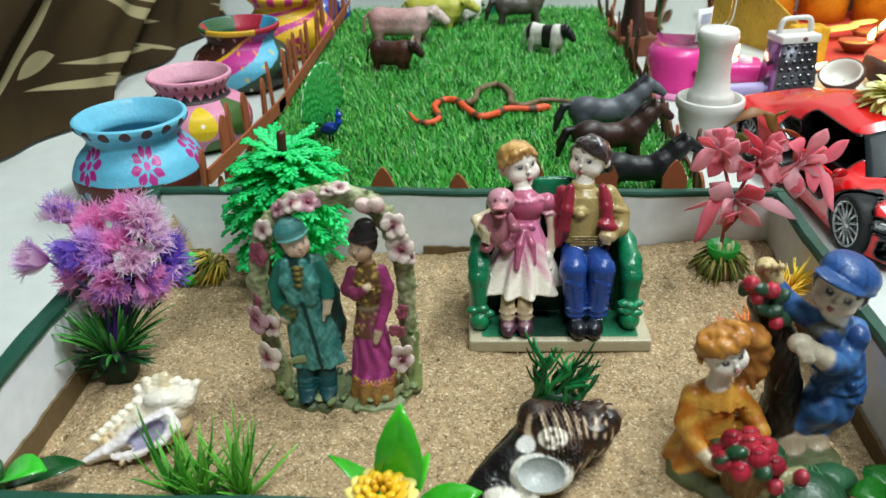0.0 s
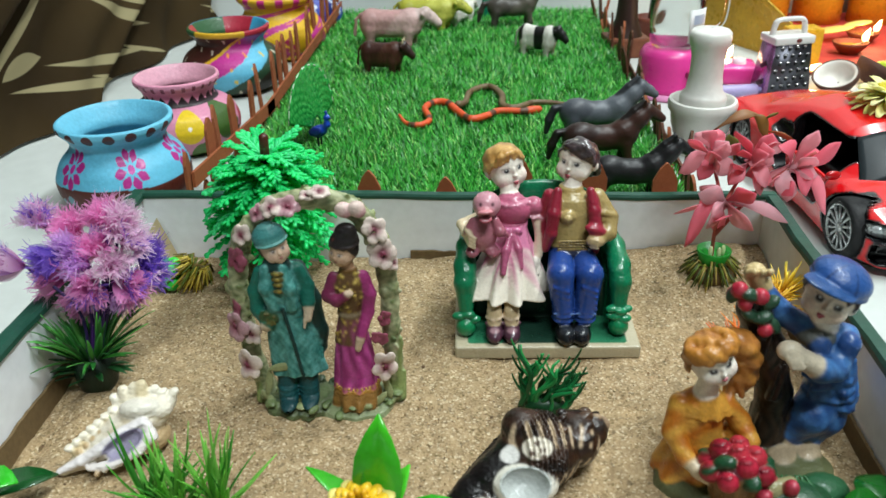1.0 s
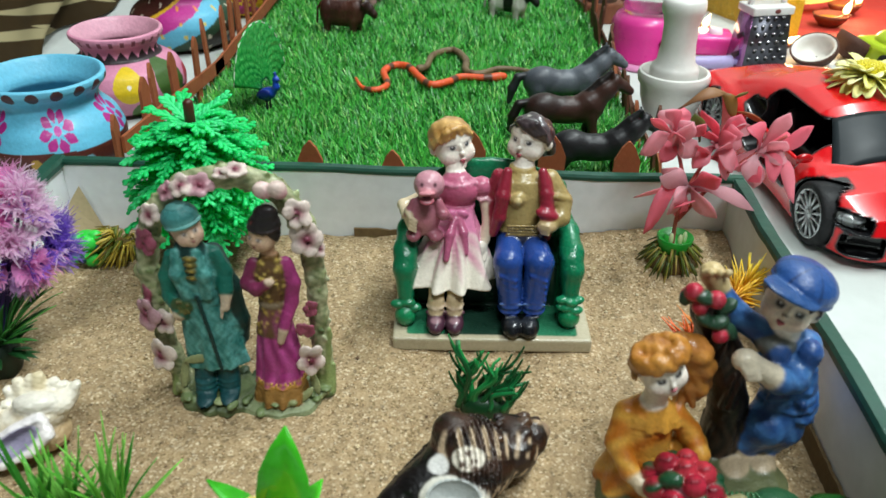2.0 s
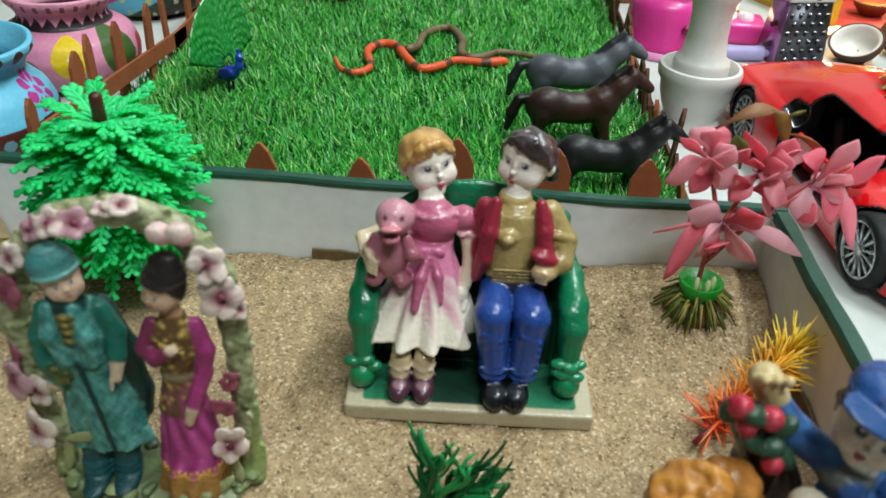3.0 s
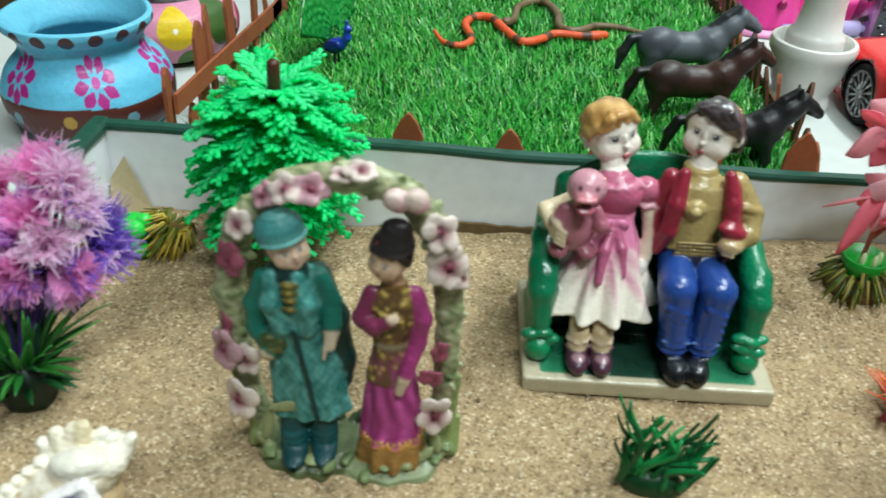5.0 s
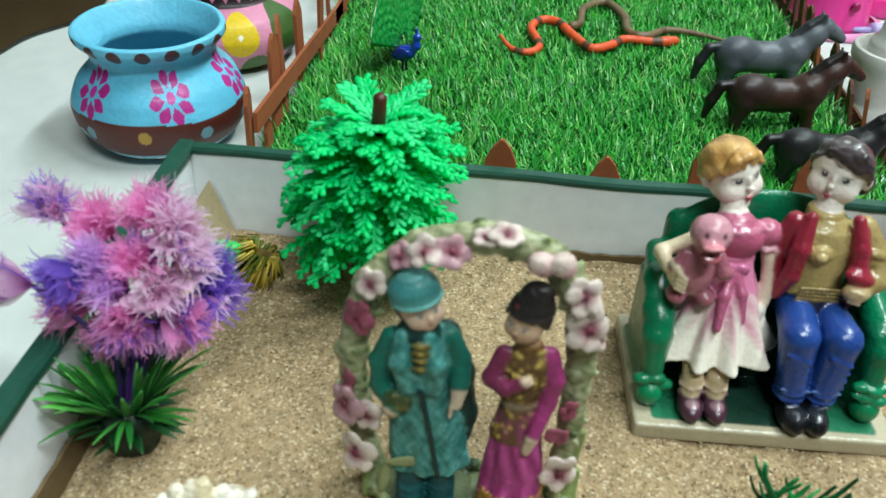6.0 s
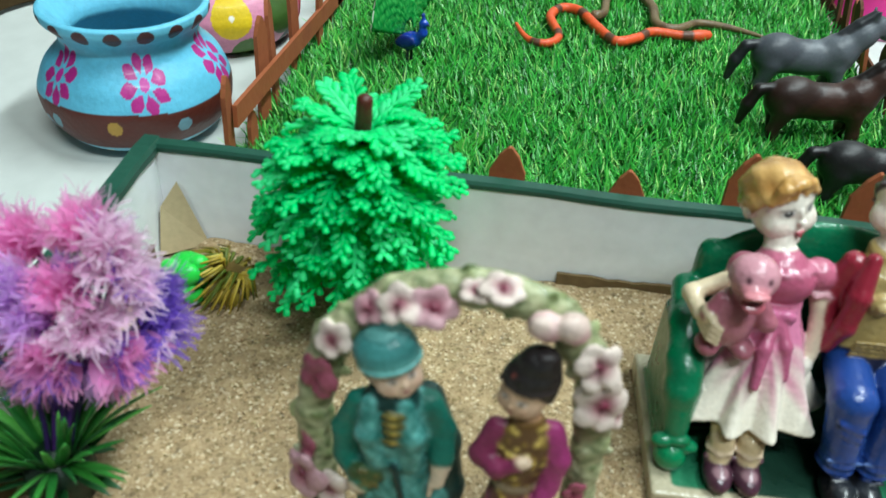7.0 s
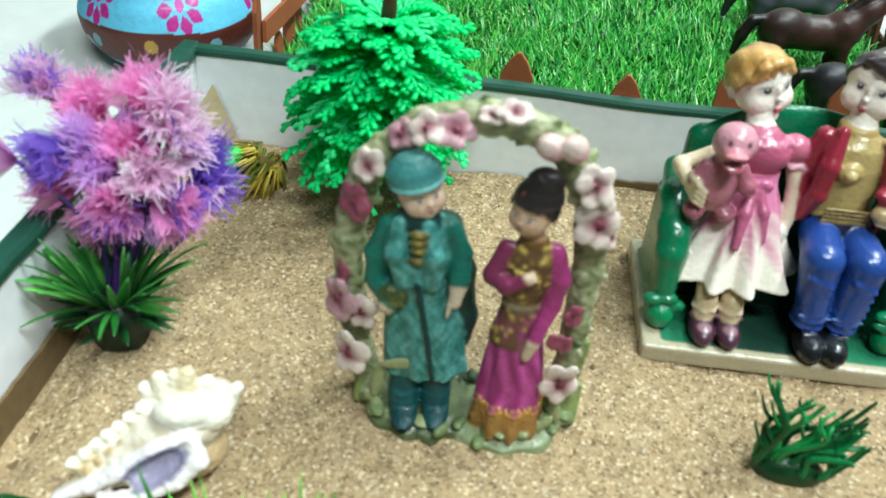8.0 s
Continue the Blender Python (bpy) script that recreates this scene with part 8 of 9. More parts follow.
def snake(bends, bands, base, r, label):
    line = glide([(x, y, 0.0115) for x, y in bends])
    n = len(line)
    t = np.linspace(0, 1, n)
    rad = r * np.interp(t, (0, 0.12, 0.5, 0.9, 0.955, 0.985, 1), (0.3, 0.7, 1, 0.85, 1.15, 0.9, 0.3))
    col = np.array([bands if bands and (u * 7.5) % 1 > 0.78 else base for u in t])
    ob = part("toy_snake", Geo().tube(line, rad, col, 12), material("scaly_rubber", rough=0.42, vary=0.2, scale=160, bump=0.4, bump_scale=900, attribute="paint"))
    return tagged(ob, label, "toy snake")


snake([(-0.040, 0.806), (-0.030, 0.780), (-0.016, 0.776), (-0.008, 0.792), (-0.015, 0.826), (-0.006, 0.846), (0.008, 0.842), (0.020, 0.815), (0.033, 0.793), (0.049, 0.802), (0.062, 0.817), (0.086, 0.816), (0.106, 0.823)], C("5a3a2a"), C("d9542a"), 0.0040, "orange red rubber snake with dark bands, coiling on grass")
snake([(0.145, 0.830), (0.122, 0.841), (0.099, 0.844), (0.080, 0.828), (0.066, 0.835), (0.065, 0.870), (0.051, 0.900), (0.031, 0.881), (0.026, 0.845), (0.016, 0.836)], C("5f4a34"), C("6e5b40"), 0.0038, "olive brown rubber snake lying across the orange one")


def peacock():
    bird = thing("toy_peacock", "plastic peacock, shiny blue body and embossed green fan tail", "toy peacock", (-0.110, 0.736, 0.0085), 66)
    k = Clay((-0.016, -0.026, -0.0175), (0.016, 0.020, 0.045), 0.0008)
    blue = C("14359a")
    k.ball((0, 0.002, 0.017), (0.0062, 0.0105, 0.0070), blue, (-20, 0, 0))
    k.path([(0, -0.005, 0.020), (0, -0.011, 0.027), (0, -0.0105, 0.034)], [0.0044, 0.0031, 0.0027], C("1a45b4"), k=0.003)
    k.ball((0, -0.0115, 0.0355), (0.0030, 0.0036, 0.0030), C("1a45b4"))
    k.limb((0, -0.0145, 0.0350), (0, -0.0178, 0.0342), 0.0011, 0.0005, C("1c2c4a"))
    for x in (-0.0015, 0, 0.0015):
        k.limb((x * 0.4, -0.011, 0.0385), (x, -0.0105, 0.0425), 0.0006, 0.0006, C("183a8c"))
    for s in (-1, 1):
        k.ball((s * 0.0055, 0.003, 0.018), (0.0018, 0.0090, 0.0052), C("10287a"), (-20, 0, 0))
        k.limb((s * 0.003, 0.001, 0.012), (s * 0.003, 0.001, -0.0165), 0.0013, 0.0010, C("20242c"))
    me = skin_mesh("body", (k,))
    me.materials.append(RESIN)
    body = new("body", me)
    body.parent, body.matrix_basis = bird, pose(0, -0.002, -0.003) @ Matrix.Diagonal((0.84, 0.84, 0.84, 1))
    g = Geo()
    nr, na = 16, 40
    pts, cols = [], []
    for i in range(nr + 1):
        r = 0.010 + 0.050 * i / nr
        for j in range(na + 1):
            a = math.radians(-78 + 156 * j / na)
            knob = 0.0016 * math.sin(i * 1.57 * 1.2) * math.sin(j * 1.57 * 1.1)
            scal = 1 + (0.03 * abs(math.sin(j * 0.9)) if i == nr else 0)
            pts.append((0.0037 + 0.62 * r * scal * math.sin(a), 0.0018 + 0.1 * r + knob, 0.014 + r * scal * math.cos(a) * 0.98))
            cols.append(C("1f8a3a") if (i + j) % 3 else C("45b055"))
    f = [(i * (na + 1) + j, i * (na + 1) + j + 1, (i + 1) * (na + 1) + j + 1, (i + 1) * (na + 1) + j) for i in range(nr) for j in range(na)]
    part("tail_fan", g.add(pts, f, np.array(cols)), GLOSSY_LEAF, bird, "embossed glossy green fan", thick=0.0008)
    edge = [(0.0037 + 0.62 * 0.060 * math.sin(a), 0.0078, 0.014 + 0.060 * math.cos(a) * 0.98) for a in np.radians(np.linspace(-78, 78, 50))]
    part("tail_edge", Geo().tube(edge, 0.0006, C("cfe0c8"), 5), GLOSSY_LEAF, bird, "pale worn edge")


peacock()


# ---- the red toy car ----
CAR_PAINT = material("red_car_paint", C("b00d14"), 0.24, 0.05, 20, 0.0, attribute="paint", coat=0.45, ior=1.4)
BLACK_PLASTIC = material("black_plastic", C("0e0e10"), 0.45, 0.15, 90, 0.15)
TYRE = material("black_tyre_rubber", C("101012"), 0.7, 0.15, 120, 0.3)
SILVER = material("silver_plastic", C("b4b6b8"), 0.28, 0.06, 90, 0.05, metal=0.7)
CHROME = material("bright_steel", C("c4c2c6"), 0.2, 0.08, 60, 0.05, metal=1.0)
SCREEN = material("smoky_windscreen", C("23292c"), 0.42, 0.12, 20, 0.0, ior=1.25)
CLEAR = material("clear_plastic", C("f2f4f4"), 0.06, 0.02, 30, 0.03, transmission=1.0, ior=1.3)

# outline of the car along its length: y, top of the lower body, half width, top of the cabin
CY = (-0.052, -0.044, -0.020, 0.010, 0.030, 0.075, 0.120, 0.170, 0.215, 0.270, 0.300)
CTOP = (0.027, 0.040, 0.052, 0.057, 0.058, 0.057, 0.058, 0.061, 0.062, 0.059, 0.050)
CWID = (0.046, 0.062, 0.073, 0.076, 0.076, 0.073, 0.073, 0.077, 0.079, 0.075, 0.066)
CROOF = (0.027, 0.037, 0.047, 0.056, 0.0690, 0.0890, 0.0915, 0.0865, 0.0760, 0.0610, 0.050)


def car_body():
    k = Clay((-0.086, -0.060, 0.0), (0.086, 0.310, 0.094), 0.00125)
    red = C("d20c16")

    def lower(X, Y, Z):
        top, wid = np.interp(Y, CY, CTOP), np.interp(Y, CY, CWID)
        u = np.clip((Z - 0.008) / (top - 0.008), 0, 1)
        w = wid * (1 - 0.10 * u ** 3 - 0.05 * (1 - u) ** 2 + 0.02 * np.sin(u * 3.1))
        crown = top - 0.006 * (np.abs(X) / wid) ** 3
        side, up = np.abs(X) - w, Z - crown
        e = 0.008
        q = np.sqrt(np.maximum(side + e, 0) ** 2 + np.maximum(up + e, 0) ** 2) - e + np.minimum(np.maximum(side + e, up + e), 0)
        return np.maximum(np.maximum(q * 0.8, 0.008 - Z), np.maximum(-0.052 - Y, Y - 0.300))

    def cabin(X, Y, Z):
        roof, wid = np.interp(Y, CY, CROOF), np.interp(Y, CY, CWID)
        u = np.clip((Z - 0.048) / 0.037, 0, 1)
        w = wid * (0.90 - 0.30 * u)
        crown = roof - 0.010 * (np.abs(X) / 0.05) ** 2
        side, up = np.abs(X) - w, Z - crown
        e = 0.007
        q = np.sqrt(np.maximum(side + e, 0) ** 2 + np.maximum(up + e, 0) ** 2) - e + np.minimum(np.maximum(side + e, up + e), 0)
        return np.maximum(q * 0.8, np.maximum(0.04 - Z, np.maximum(0.006 - Y, Y - 0.290)))
    k.put(lower, (-0.082, -0.052, 0.006), (0.082, 0.300, 0.072), red, 0.004)
    k.put(cabin, (-0.075, 0.0, 0.04), (0.075, 0.295, 0.100), red, 0.003)
    black = C("0b0b0d")
    # wheel arches
    for y in (0, 0.222):
        for s in (-1, 1):
            k.put(lambda X, Y, Z, y=y, s=s: np.maximum(np.sqrt((0.81 * (Y - y)) ** 2 + (0.9 * (Z - 0.0255)) ** 2) - 0.0238, 0.050 - s * X), (s * 0.07 - 0.022, y - 0.036, 0), (s * 0.07 + 0.022, y + 0.036, 0.062), black, mode="cut")
    # hollow cockpit and the near side's open doorway
    k.slab((0, 0.094, 0.0525), (0.046, 0.060, 0.0255), C("101013"), 0.010, mode="cut")
    k.slab((-0.066, 0.096, 0.0520), (0.030, 0.053, 0.0265), C("131214"), 0.013, (0, 0, 0), mode="cut")
    k.limb((-0.066, 0.135, 0.056), (-0.066, 0.165, 0.062), 0.014, 0.007, C("131214"), mode="cut")
    # grille, intakes, headlamp hollows
    k.slab((0, -0.050, 0.022), (0.022, 0.010, 0.0085), black, 0.004, mode="cut")
    for s in (-1, 1):
        k.slab((s * 0.050, -0.044, 0.0190), (0.016, 0.012, 0.0075), black, 0.003, (0, 0, s * 24), mode="cut")
        k.slab((s * 0.056, -0.033, 0.0350), (0.015, 0.012, 0.0052), C("1a1a1c"), 0.003, (0, -s * 8, s * 30), mode="cut")
        k.limb((s * 0.030, -0.036, 0.041), (s * 0.046, 0.012, 0.0525), 0.001, 0.001, C("8f0a10"), k=0.002)
    return k


car = thing("toy_car", "glossy red toy sports car with its near door open", "toy car", (0.371, 0.563, TABLE), 7.0)
FIT = Matrix.Diagonal((0.88, 0.81, 0.90, 1))
me = skin_mesh("body", (car_body(),))
me.materials.append(CAR_PAINT)
body = new("body", me)
body.parent, body.matrix_basis = car, FIT
part("floor_pan", Geo().box((0, 0.125, 0.009), (0.058, 0.165, 0.004), bevel=0.003), BLACK_PLASTIC, car, smooth=False, at=FIT)
part("front_lip", Geo().lathe([(0.068, 0.0), (0.072, 0.001), (0.072, 0.008), (0.066, 0.009)], c=(0, 0.004, 0.003), seg=60, squash=0.84), BLACK_PLASTIC, car, "black front lip", at=FIT)


def panel(name, rows, mat, label="", thick=0.0012):
    n = len(rows[0])
    v = [p for r in rows for p in r]
    f = [(i * n + j, i * n + j + 1, (i + 1) * n + j + 1, (i + 1) * n + j) for i in range(len(rows) - 1) for j in range(n - 1)]
    return part(name, Geo().add(v, f), mat, car, label, thick=thick, at=FIT)


def over_cabin(y, s, inset=0.006, lift=0.0009):
    """A point of the cabin's skin: s from -1 at one edge to 1 at the other."""
    roof, wid = float(np.interp(y, CY, CROOF)), float(np.interp(y, CY, CWID))
    w = wid * (0.90 - 0.30 * min(1, max(0, (roof - 0.048) / 0.037))) - inset
    return (w * s, y, roof - 0.010 * (w * s / 0.05) ** 2 + lift)


panel("windscreen", [[over_cabin(0.017 + 0.046 * i / 10, s) for s in np.linspace(-1, 1, 17)] for i in range(11)], SCREEN, "smoky grey windscreen")
# the open door, tilted inward, and the seats
part("door", Geo().box((-0.061, 0.098, 0.036), (0.0018, 0.034, 0.013), C("d0141c"), 0.0015, (8, -16, 7)), CAR_PAINT, car, "open red door", at=FIT)
for x in (-0.026, 0.026):
    seat = part("seat", Geo().box((x, 0.100, 0.034), (0.016, 0.022, 0.008), bevel=0.004).box((x, 0.126, 0.046), (0.016, 0.006, 0.018), bevel=0.004, turn=(-18, 0, 0)), BLACK_PLASTIC, car, at=FIT)
part("steering_wheel", Geo().tube([(-0.026 + 0.011 * math.cos(a), 0.056 + 0.004 * math.sin(a), 0.050 + 0.009 * math.sin(a)) for a in np.linspace(0, 6.283, 20)], 0.0015, seg=6), BLACK_PLASTIC, car, at=FIT)
for s in (-1, 1):
    lamp = part("headlight", Geo().ball((s * 0.056, -0.0325, 0.0350), (0.0145, 0.0085, 0.0050), turn=(0, -s * 8, s * 30), n=14), CLEAR, car, "clear headlight", at=FIT)
    part("reflector", Geo().ball((s * 0.056, -0.0295, 0.0347), (0.0105, 0.006, 0.0038), turn=(0, -s * 8, s * 30), n=10), SILVER, lamp)
    part("mirror", Geo().ball((s * 0.072, 0.030, 0.059), (0.007, 0.0035, 0.004), C("b00d14"), n=10), CAR_PAINT, car, at=FIT)
for y in (0, 0.180):
    for s in (-1, 1):
        x = s * 0.0555
        wheel = part("wheel", Geo().lathe([(0.010, -0.009), (0.0165, -0.0085), (0.0165, 0.008), (0.010, 0.0085)], c=(x, y, 0.0228), turn=(0, 90, 0), seg=40), BLACK_PLASTIC, car)
        part("tyre", Geo().lathe([(0.0172, -0.0095), (0.0200, -0.0105), (0.0222, -0.0085), (0.0228, 0), (0.0222, 0.0085), (0.0200, 0.0105), (0.0172, 0.0095)], c=(x, y, 0.0228), turn=(0, 90, 0), seg=48), TYRE, wheel)
        rim = Geo().lathe([(0.0160, 0.0075), (0.0176, 0.0098), (0.0168, 0.0104), (0.0156, 0.009)], c=(x, y, 0.0228), turn=(0, 90 * s, 0), seg=48)
        rim.lathe([(0.0005, 0.0098), (0.004, 0.0096), (0.0046, 0.008)], c=(x, y, 0.0228), turn=(0, 90 * s, 0), seg=20)
        for i in range(14):
            a = 6.283 * i / 14
            rim.tube([(x + s * 0.0090, y + 0.0035 * math.cos(a), 0.0228 + 0.0035 * math.sin(a)), (x + s * 0.0094, y + 0.0165 * math.cos(a), 0.0228 + 0.0165 * math.sin(a))], [0.0010, 0.0012], seg=5)
        part("rim", rim, SILVER, wheel, "silver multi-spoke rim")

# ---- a yellow daisy lying on the car's roof ----
daisy = thing("artificial_flower", "pale yellow plastic daisy lying on a red toy car roof", "artificial flower", (0.3680, 0.652, 0.0715), 0)
daisy.matrix_basis = daisy.matrix_basis @ Matrix.Diagonal((1.12, 1.12, 1.12, 1))
drng = random.Random(4)
for ring, n, L, up in ((0, 17, 0.0285, 0.000), (1, 15, 0.0255, 0.007), (2, 12, 0.0205, 0.013)):
    for i in range(n):
        a = 6.283 * (i + 0.4 * ring) / n + drng.uniform(-0.1, 0.1)
        col = np.array(C(drng.choice(("f6f3a0", "f0ec84", "faf6b8"))))
        p = arc(a, L * drng.uniform(0.86, 1.1), up + drng.uniform(-0.001, 0.003), drng.uniform(0.003, 0.009)) + (0, 0, 0.004)
        part("petal", Geo().blade(p, np.array((0.3, 0.55, 0.8, 1, 1.05, 0.9, 0.4)) * drng.uniform(0.0036, 0.0046), (-math.sin(a), math.cos(a), drng.uniform(-.4, .4)), np.array([col * f for f in (0.75, 0.85, 0.95, 1, 1, 1, 1.05)]), drng.uniform(0.2, 0.5)), PLANT_PAINT, daisy, thick=0.0006)
hearts = Geo().ball((0, 0, 0.011), (0.0095, 0.0095, 0.005), C("c9b81e"), n=12)
for i in range(60):
    a, q = 2.4 * i, 0.0090 * math.sqrt(i / 60)
    hearts.ball((q * math.cos(a), q * math.sin(a), 0.0152 - 20 * q * q), 0.0011, C("d8c832"), n=5)
part("flower_heart", hearts, PLANT_PAINT, daisy)

# ---- marble mortar and pestle ----
MARBLE = material("white_marble", C("dcdad4"), 0.32, 0.05, 30, 0.08, 200, second=C("cfcdc8"), spots=0.66, subsurface=0.1)
mortar = thing("mortar", "white marble toy mortar with a wide rim", "mortar", (0.2525, 0.764, TABLE))
mortar.matrix_basis = mortar.matrix_basis @ Matrix.Diagonal((1, 1, 1.02, 1))
part("bowl", Geo().lathe([(0.001, 0.0), (0.0235, 0.0), (0.0245, 0.003), (0.0225, 0.008), (0.0215, 0.012), (0.0245, 0.018), (0.0275, 0.028), (0.0288, 0.038), (0.0315, 0.042), (0.0322, 0.047), (0.0310, 0.0505), (0.0285, 0.051), (0.0265, 0.047), (0.024, 0.032), (0.018, 0.022), (0.001, 0.019)], seg=64), MARBLE, mortar, crease=50)
pestle = thing("pestle", "white marble pestle standing head up in its mortar", "pestle", (0.2520, 0.764, TABLE + 0.0215))
pestle.matrix_basis = pestle.matrix_basis @ Matrix.Diagonal((1, 1, 0.90, 1))
part("shaft", Geo().lathe([(0.001, 0), (0.015, 0.001), (0.020, 0.010), (0.0215, 0.024), (0.0215, 0.036), (0.0200, 0.040), (0.0170, 0.043), (0.0150, 0.060), (0.0150, 0.078), (0.0165, 0.088), (0.0182, 0.092), (0.0188, 0.097), (0.0182, 0.103), (0.016, 0.1055), (0.001, 0.107)], seg=64), MARBLE, pestle, crease=50)

# ---- toy mixer ----
HOT_PINK = material("hot_pink_plastic", C("e23f98"), 0.3, 0.06, 40, 0.05, coat=0.2)
mixer = thing("toy_mixer", "hot pink plastic toy mixer with a clear jar", "toy mixer", (0.262, 0.955, TABLE))
part("base", Geo().lathe([(0.001, 0), (0.040, 0), (0.042, 0.004), (0.0405, 0.010), (0.038, 0.030), (0.037, 0.044), (0.033, 0.051), (0.026, 0.0535), (0.001, 0.054)], seg=56), HOT_PINK, mixer)
part("skirt", Geo().lathe([(0.038, 0.0005), (0.052, 0.0005), (0.053, 0.003), (0.044, 0.006)], seg=56, c=(0.004, 0, 0)), material("pale_pink_plastic", C("d48ab4"), 0.35, 0.06, 40, 0.05), mixer, "pale pink foot")
part("switch", Geo().ball((0.012, -0.0395, 0.029), (0.0045, 0.003, 0.0045), n=10), material("dark_pink_plastic", C("8a1450"), 0.35, 0.1, 40, 0.0), mixer)
jar = part("jar", Geo().lathe([(0.024, 0.052), (0.0275, 0.056), (0.029, 0.075), (0.031, 0.120), (0.0315, 0.140), (0.0298, 0.140), (0.0275, 0.076), (0.0255, 0.057), (0.001, 0.055)], seg=48), CLEAR, mixer, "clear plastic jar")
part("jar_handle", Geo().tube(glide([(0.028, 0, 0.125), (0.048, 0, 0.128), (0.054, 0, 0.110), (0.053, 0, 0.082), (0.046, 0, 0.072)], 6), 0.0028, seg=8), CLEAR, jar)
sticker = part("sticker", Geo().add([(0.0310 * math.cos(a), 0.0310 * math.sin(a), z) for z in (0.062, 0.098) for a in np.radians(np.linspace(-75, -25, 9))], [(j, j + 1, j + 10, j + 9) for j in range(8)]), material("white_sticker", C("dcdcdc"), 0.4, 0.05, 60, 0), mixer, "white printed sticker", thick=0.0004)
for z, tone in ((0.082, "a8b4c8"), (0.074, "4a4e58"), (0.069, "4a4e58")):
    part("print_bar", Geo().add([(0.0318 * math.cos(a), 0.0318 * math.sin(a), zz) for zz in (z, z + (0.010 if z > 0.08 else 0.0026)) for a in np.radians(np.linspace(-66, -36, 7))], [(j, j + 1, j + 8, j + 7) for j in range(6)]), material("ink", C(tone), 0.5, 0.1, 60, 0), sticker)
juicer = thing("toy_appliance_base", "flat hot pink plastic toy appliance block", "toy kitchenware", (0.335, 0.993, TABLE), -6)
part("body", Geo().box((0, 0, 0.011), (0.034, 0.022, 0.011), bevel=0.005), HOT_PINK, juicer)
part("knob", Geo().lathe([(0.0005, 0.028), (0.007, 0.0275), (0.008, 0.022)], c=(0.014, -0.004, 0), seg=20), material("pale_knob", C("e6d3dc"), 0.4, 0.05, 60, 0), juicer)
rod = thing("rolling_pin", "small lavender plastic rolling pin lying on the table", "rolling pin", (0.325, 0.925, TABLE + 0.0075), 8)
part("roller", Geo().lathe([(0.001, -0.030), (0.0068, -0.029), (0.0072, -0.026), (0.0072, 0.026), (0.0068, 0.029), (0.001, 0.030)], turn=(0, 90, 0), seg=24), material("lavender_plastic", C("a79cc8"), 0.4, 0.08, 50, 0.05), rod)
for s in (-1, 1):
    part("handle", Geo().lathe([(0.003, 0.029), (0.0034, 0.034), (0.0028, 0.045), (0.001, 0.047)], turn=(0, 90 * s, 0), seg=14), material("lavender_grip", C("9a8fc0"), 0.4, 0.08, 50, 0.05), rod)

# ---- toy grater ----
GRATER_SIDE = material("violet_tinted_steel", C("a06a9a"), 0.25, 0.08, 40, 0.05, metal=0.8)
WHITE_PLASTIC = material("white_plastic", C("d9d7d4"), 0.35, 0.06, 50, 0.05)
grater = thing("toy_grater", "small steel box grater with a white plastic handle", "grater", (0.383, 0.940, TABLE), 14)
grater.matrix_basis = grater.matrix_basis @ Matrix.Diagonal((1, 1, 0.85, 1))
DULL_STEEL = material("dull_perforated_steel", C("5c5c64"), 0.38, 0.15, 60, 0.1, metal=0.9)


def wall_quad(x0, x1, y0, y1, z0, z1):
    return Geo().add([(x0[0], y0[0], z0), (x1[0], y1[0], z0), (x1[1], y1[1], z1), (x0[1], y0[1], z1)], [(0, 1, 2, 3)])


BX, BY, TX, TY, GZ = 0.0262, 0.0180, 0.0215, 0.0135, 0.072
front = part("front_plate", wall_quad((-BX, -TX), (BX, TX), (-BY, -TY), (-BY, -TY), 0, GZ), DULL_STEEL, grater, "perforated steel plate", thick=0.0008)
part("back_plate", wall_quad((BX, TX), (-BX, -TX), (BY, TY), (BY, TY), 0, GZ), CHROME, grater, thick=0.0008)
side = part("side_plate", wall_quad((-BX, -TX), (-BX, -TX), (BY, TY), (-BY, -TY), 0, GZ), GRATER_SIDE, grater, thick=0.0008)
part("side_plate", wall_quad((BX, TX), (BX, TX), (-BY, -TY), (BY, TY), 0, GZ), GRATER_SIDE, grater, thick=0.0008)
for r in range(7):
    z = 0.007 + 0.0098 * r
    half = BX + (TX - BX) * z / GZ
    n = 5 if r % 2 else 4
    for i in range(n):
        x = (i - (n - 1) / 2) * half * 0.40
        yy = -(BY + (TY - BY) * z / GZ)
        hole = part("hole", Geo().ball((x, yy - 0.0006, z - 0.001), (0.0023, 0.0012, 0.0026), n=8), BLACK_PLASTIC, front)
        part("tooth", Geo().ball((x, yy - 0.0012, z + 0.0020), (0.0026, 0.0016, 0.0013), n=7), CHROME, front)
for z in (0.018, 0.042):
    xx = -(BX + (TX - BX) * z / GZ)
    part("slot", Geo().box((xx - 0.0006, 0, z), (0.0008, 0.0065, 0.0030), turn=(-32, 0, 0), bevel=0.0006), BLACK_PLASTIC, side)
part("cap", Geo().box((0, 0, 0.0755), (0.0240, 0.0165, 0.0052), bevel=0.0022), WHITE_PLASTIC, grater)
part("handle", Geo().tube(glide([(-0.0195, 0, 0.079), (-0.0180, 0, 0.092), (-0.014, 0, 0.0985), (0.0, 0, 0.0995), (0.014, 0, 0.0985), (0.0180, 0, 0.092), (0.0195, 0, 0.079)], 6), 0.0032, seg=8), WHITE_PLASTIC, grater)
part("rivet", Geo().ball((0.004, -0.0165, 0.0755), (0.0034, 0.0014, 0.0030), n=8), material("brown_rivet", C("6a2c24"), 0.4, 0.1, 60, 0), grater)

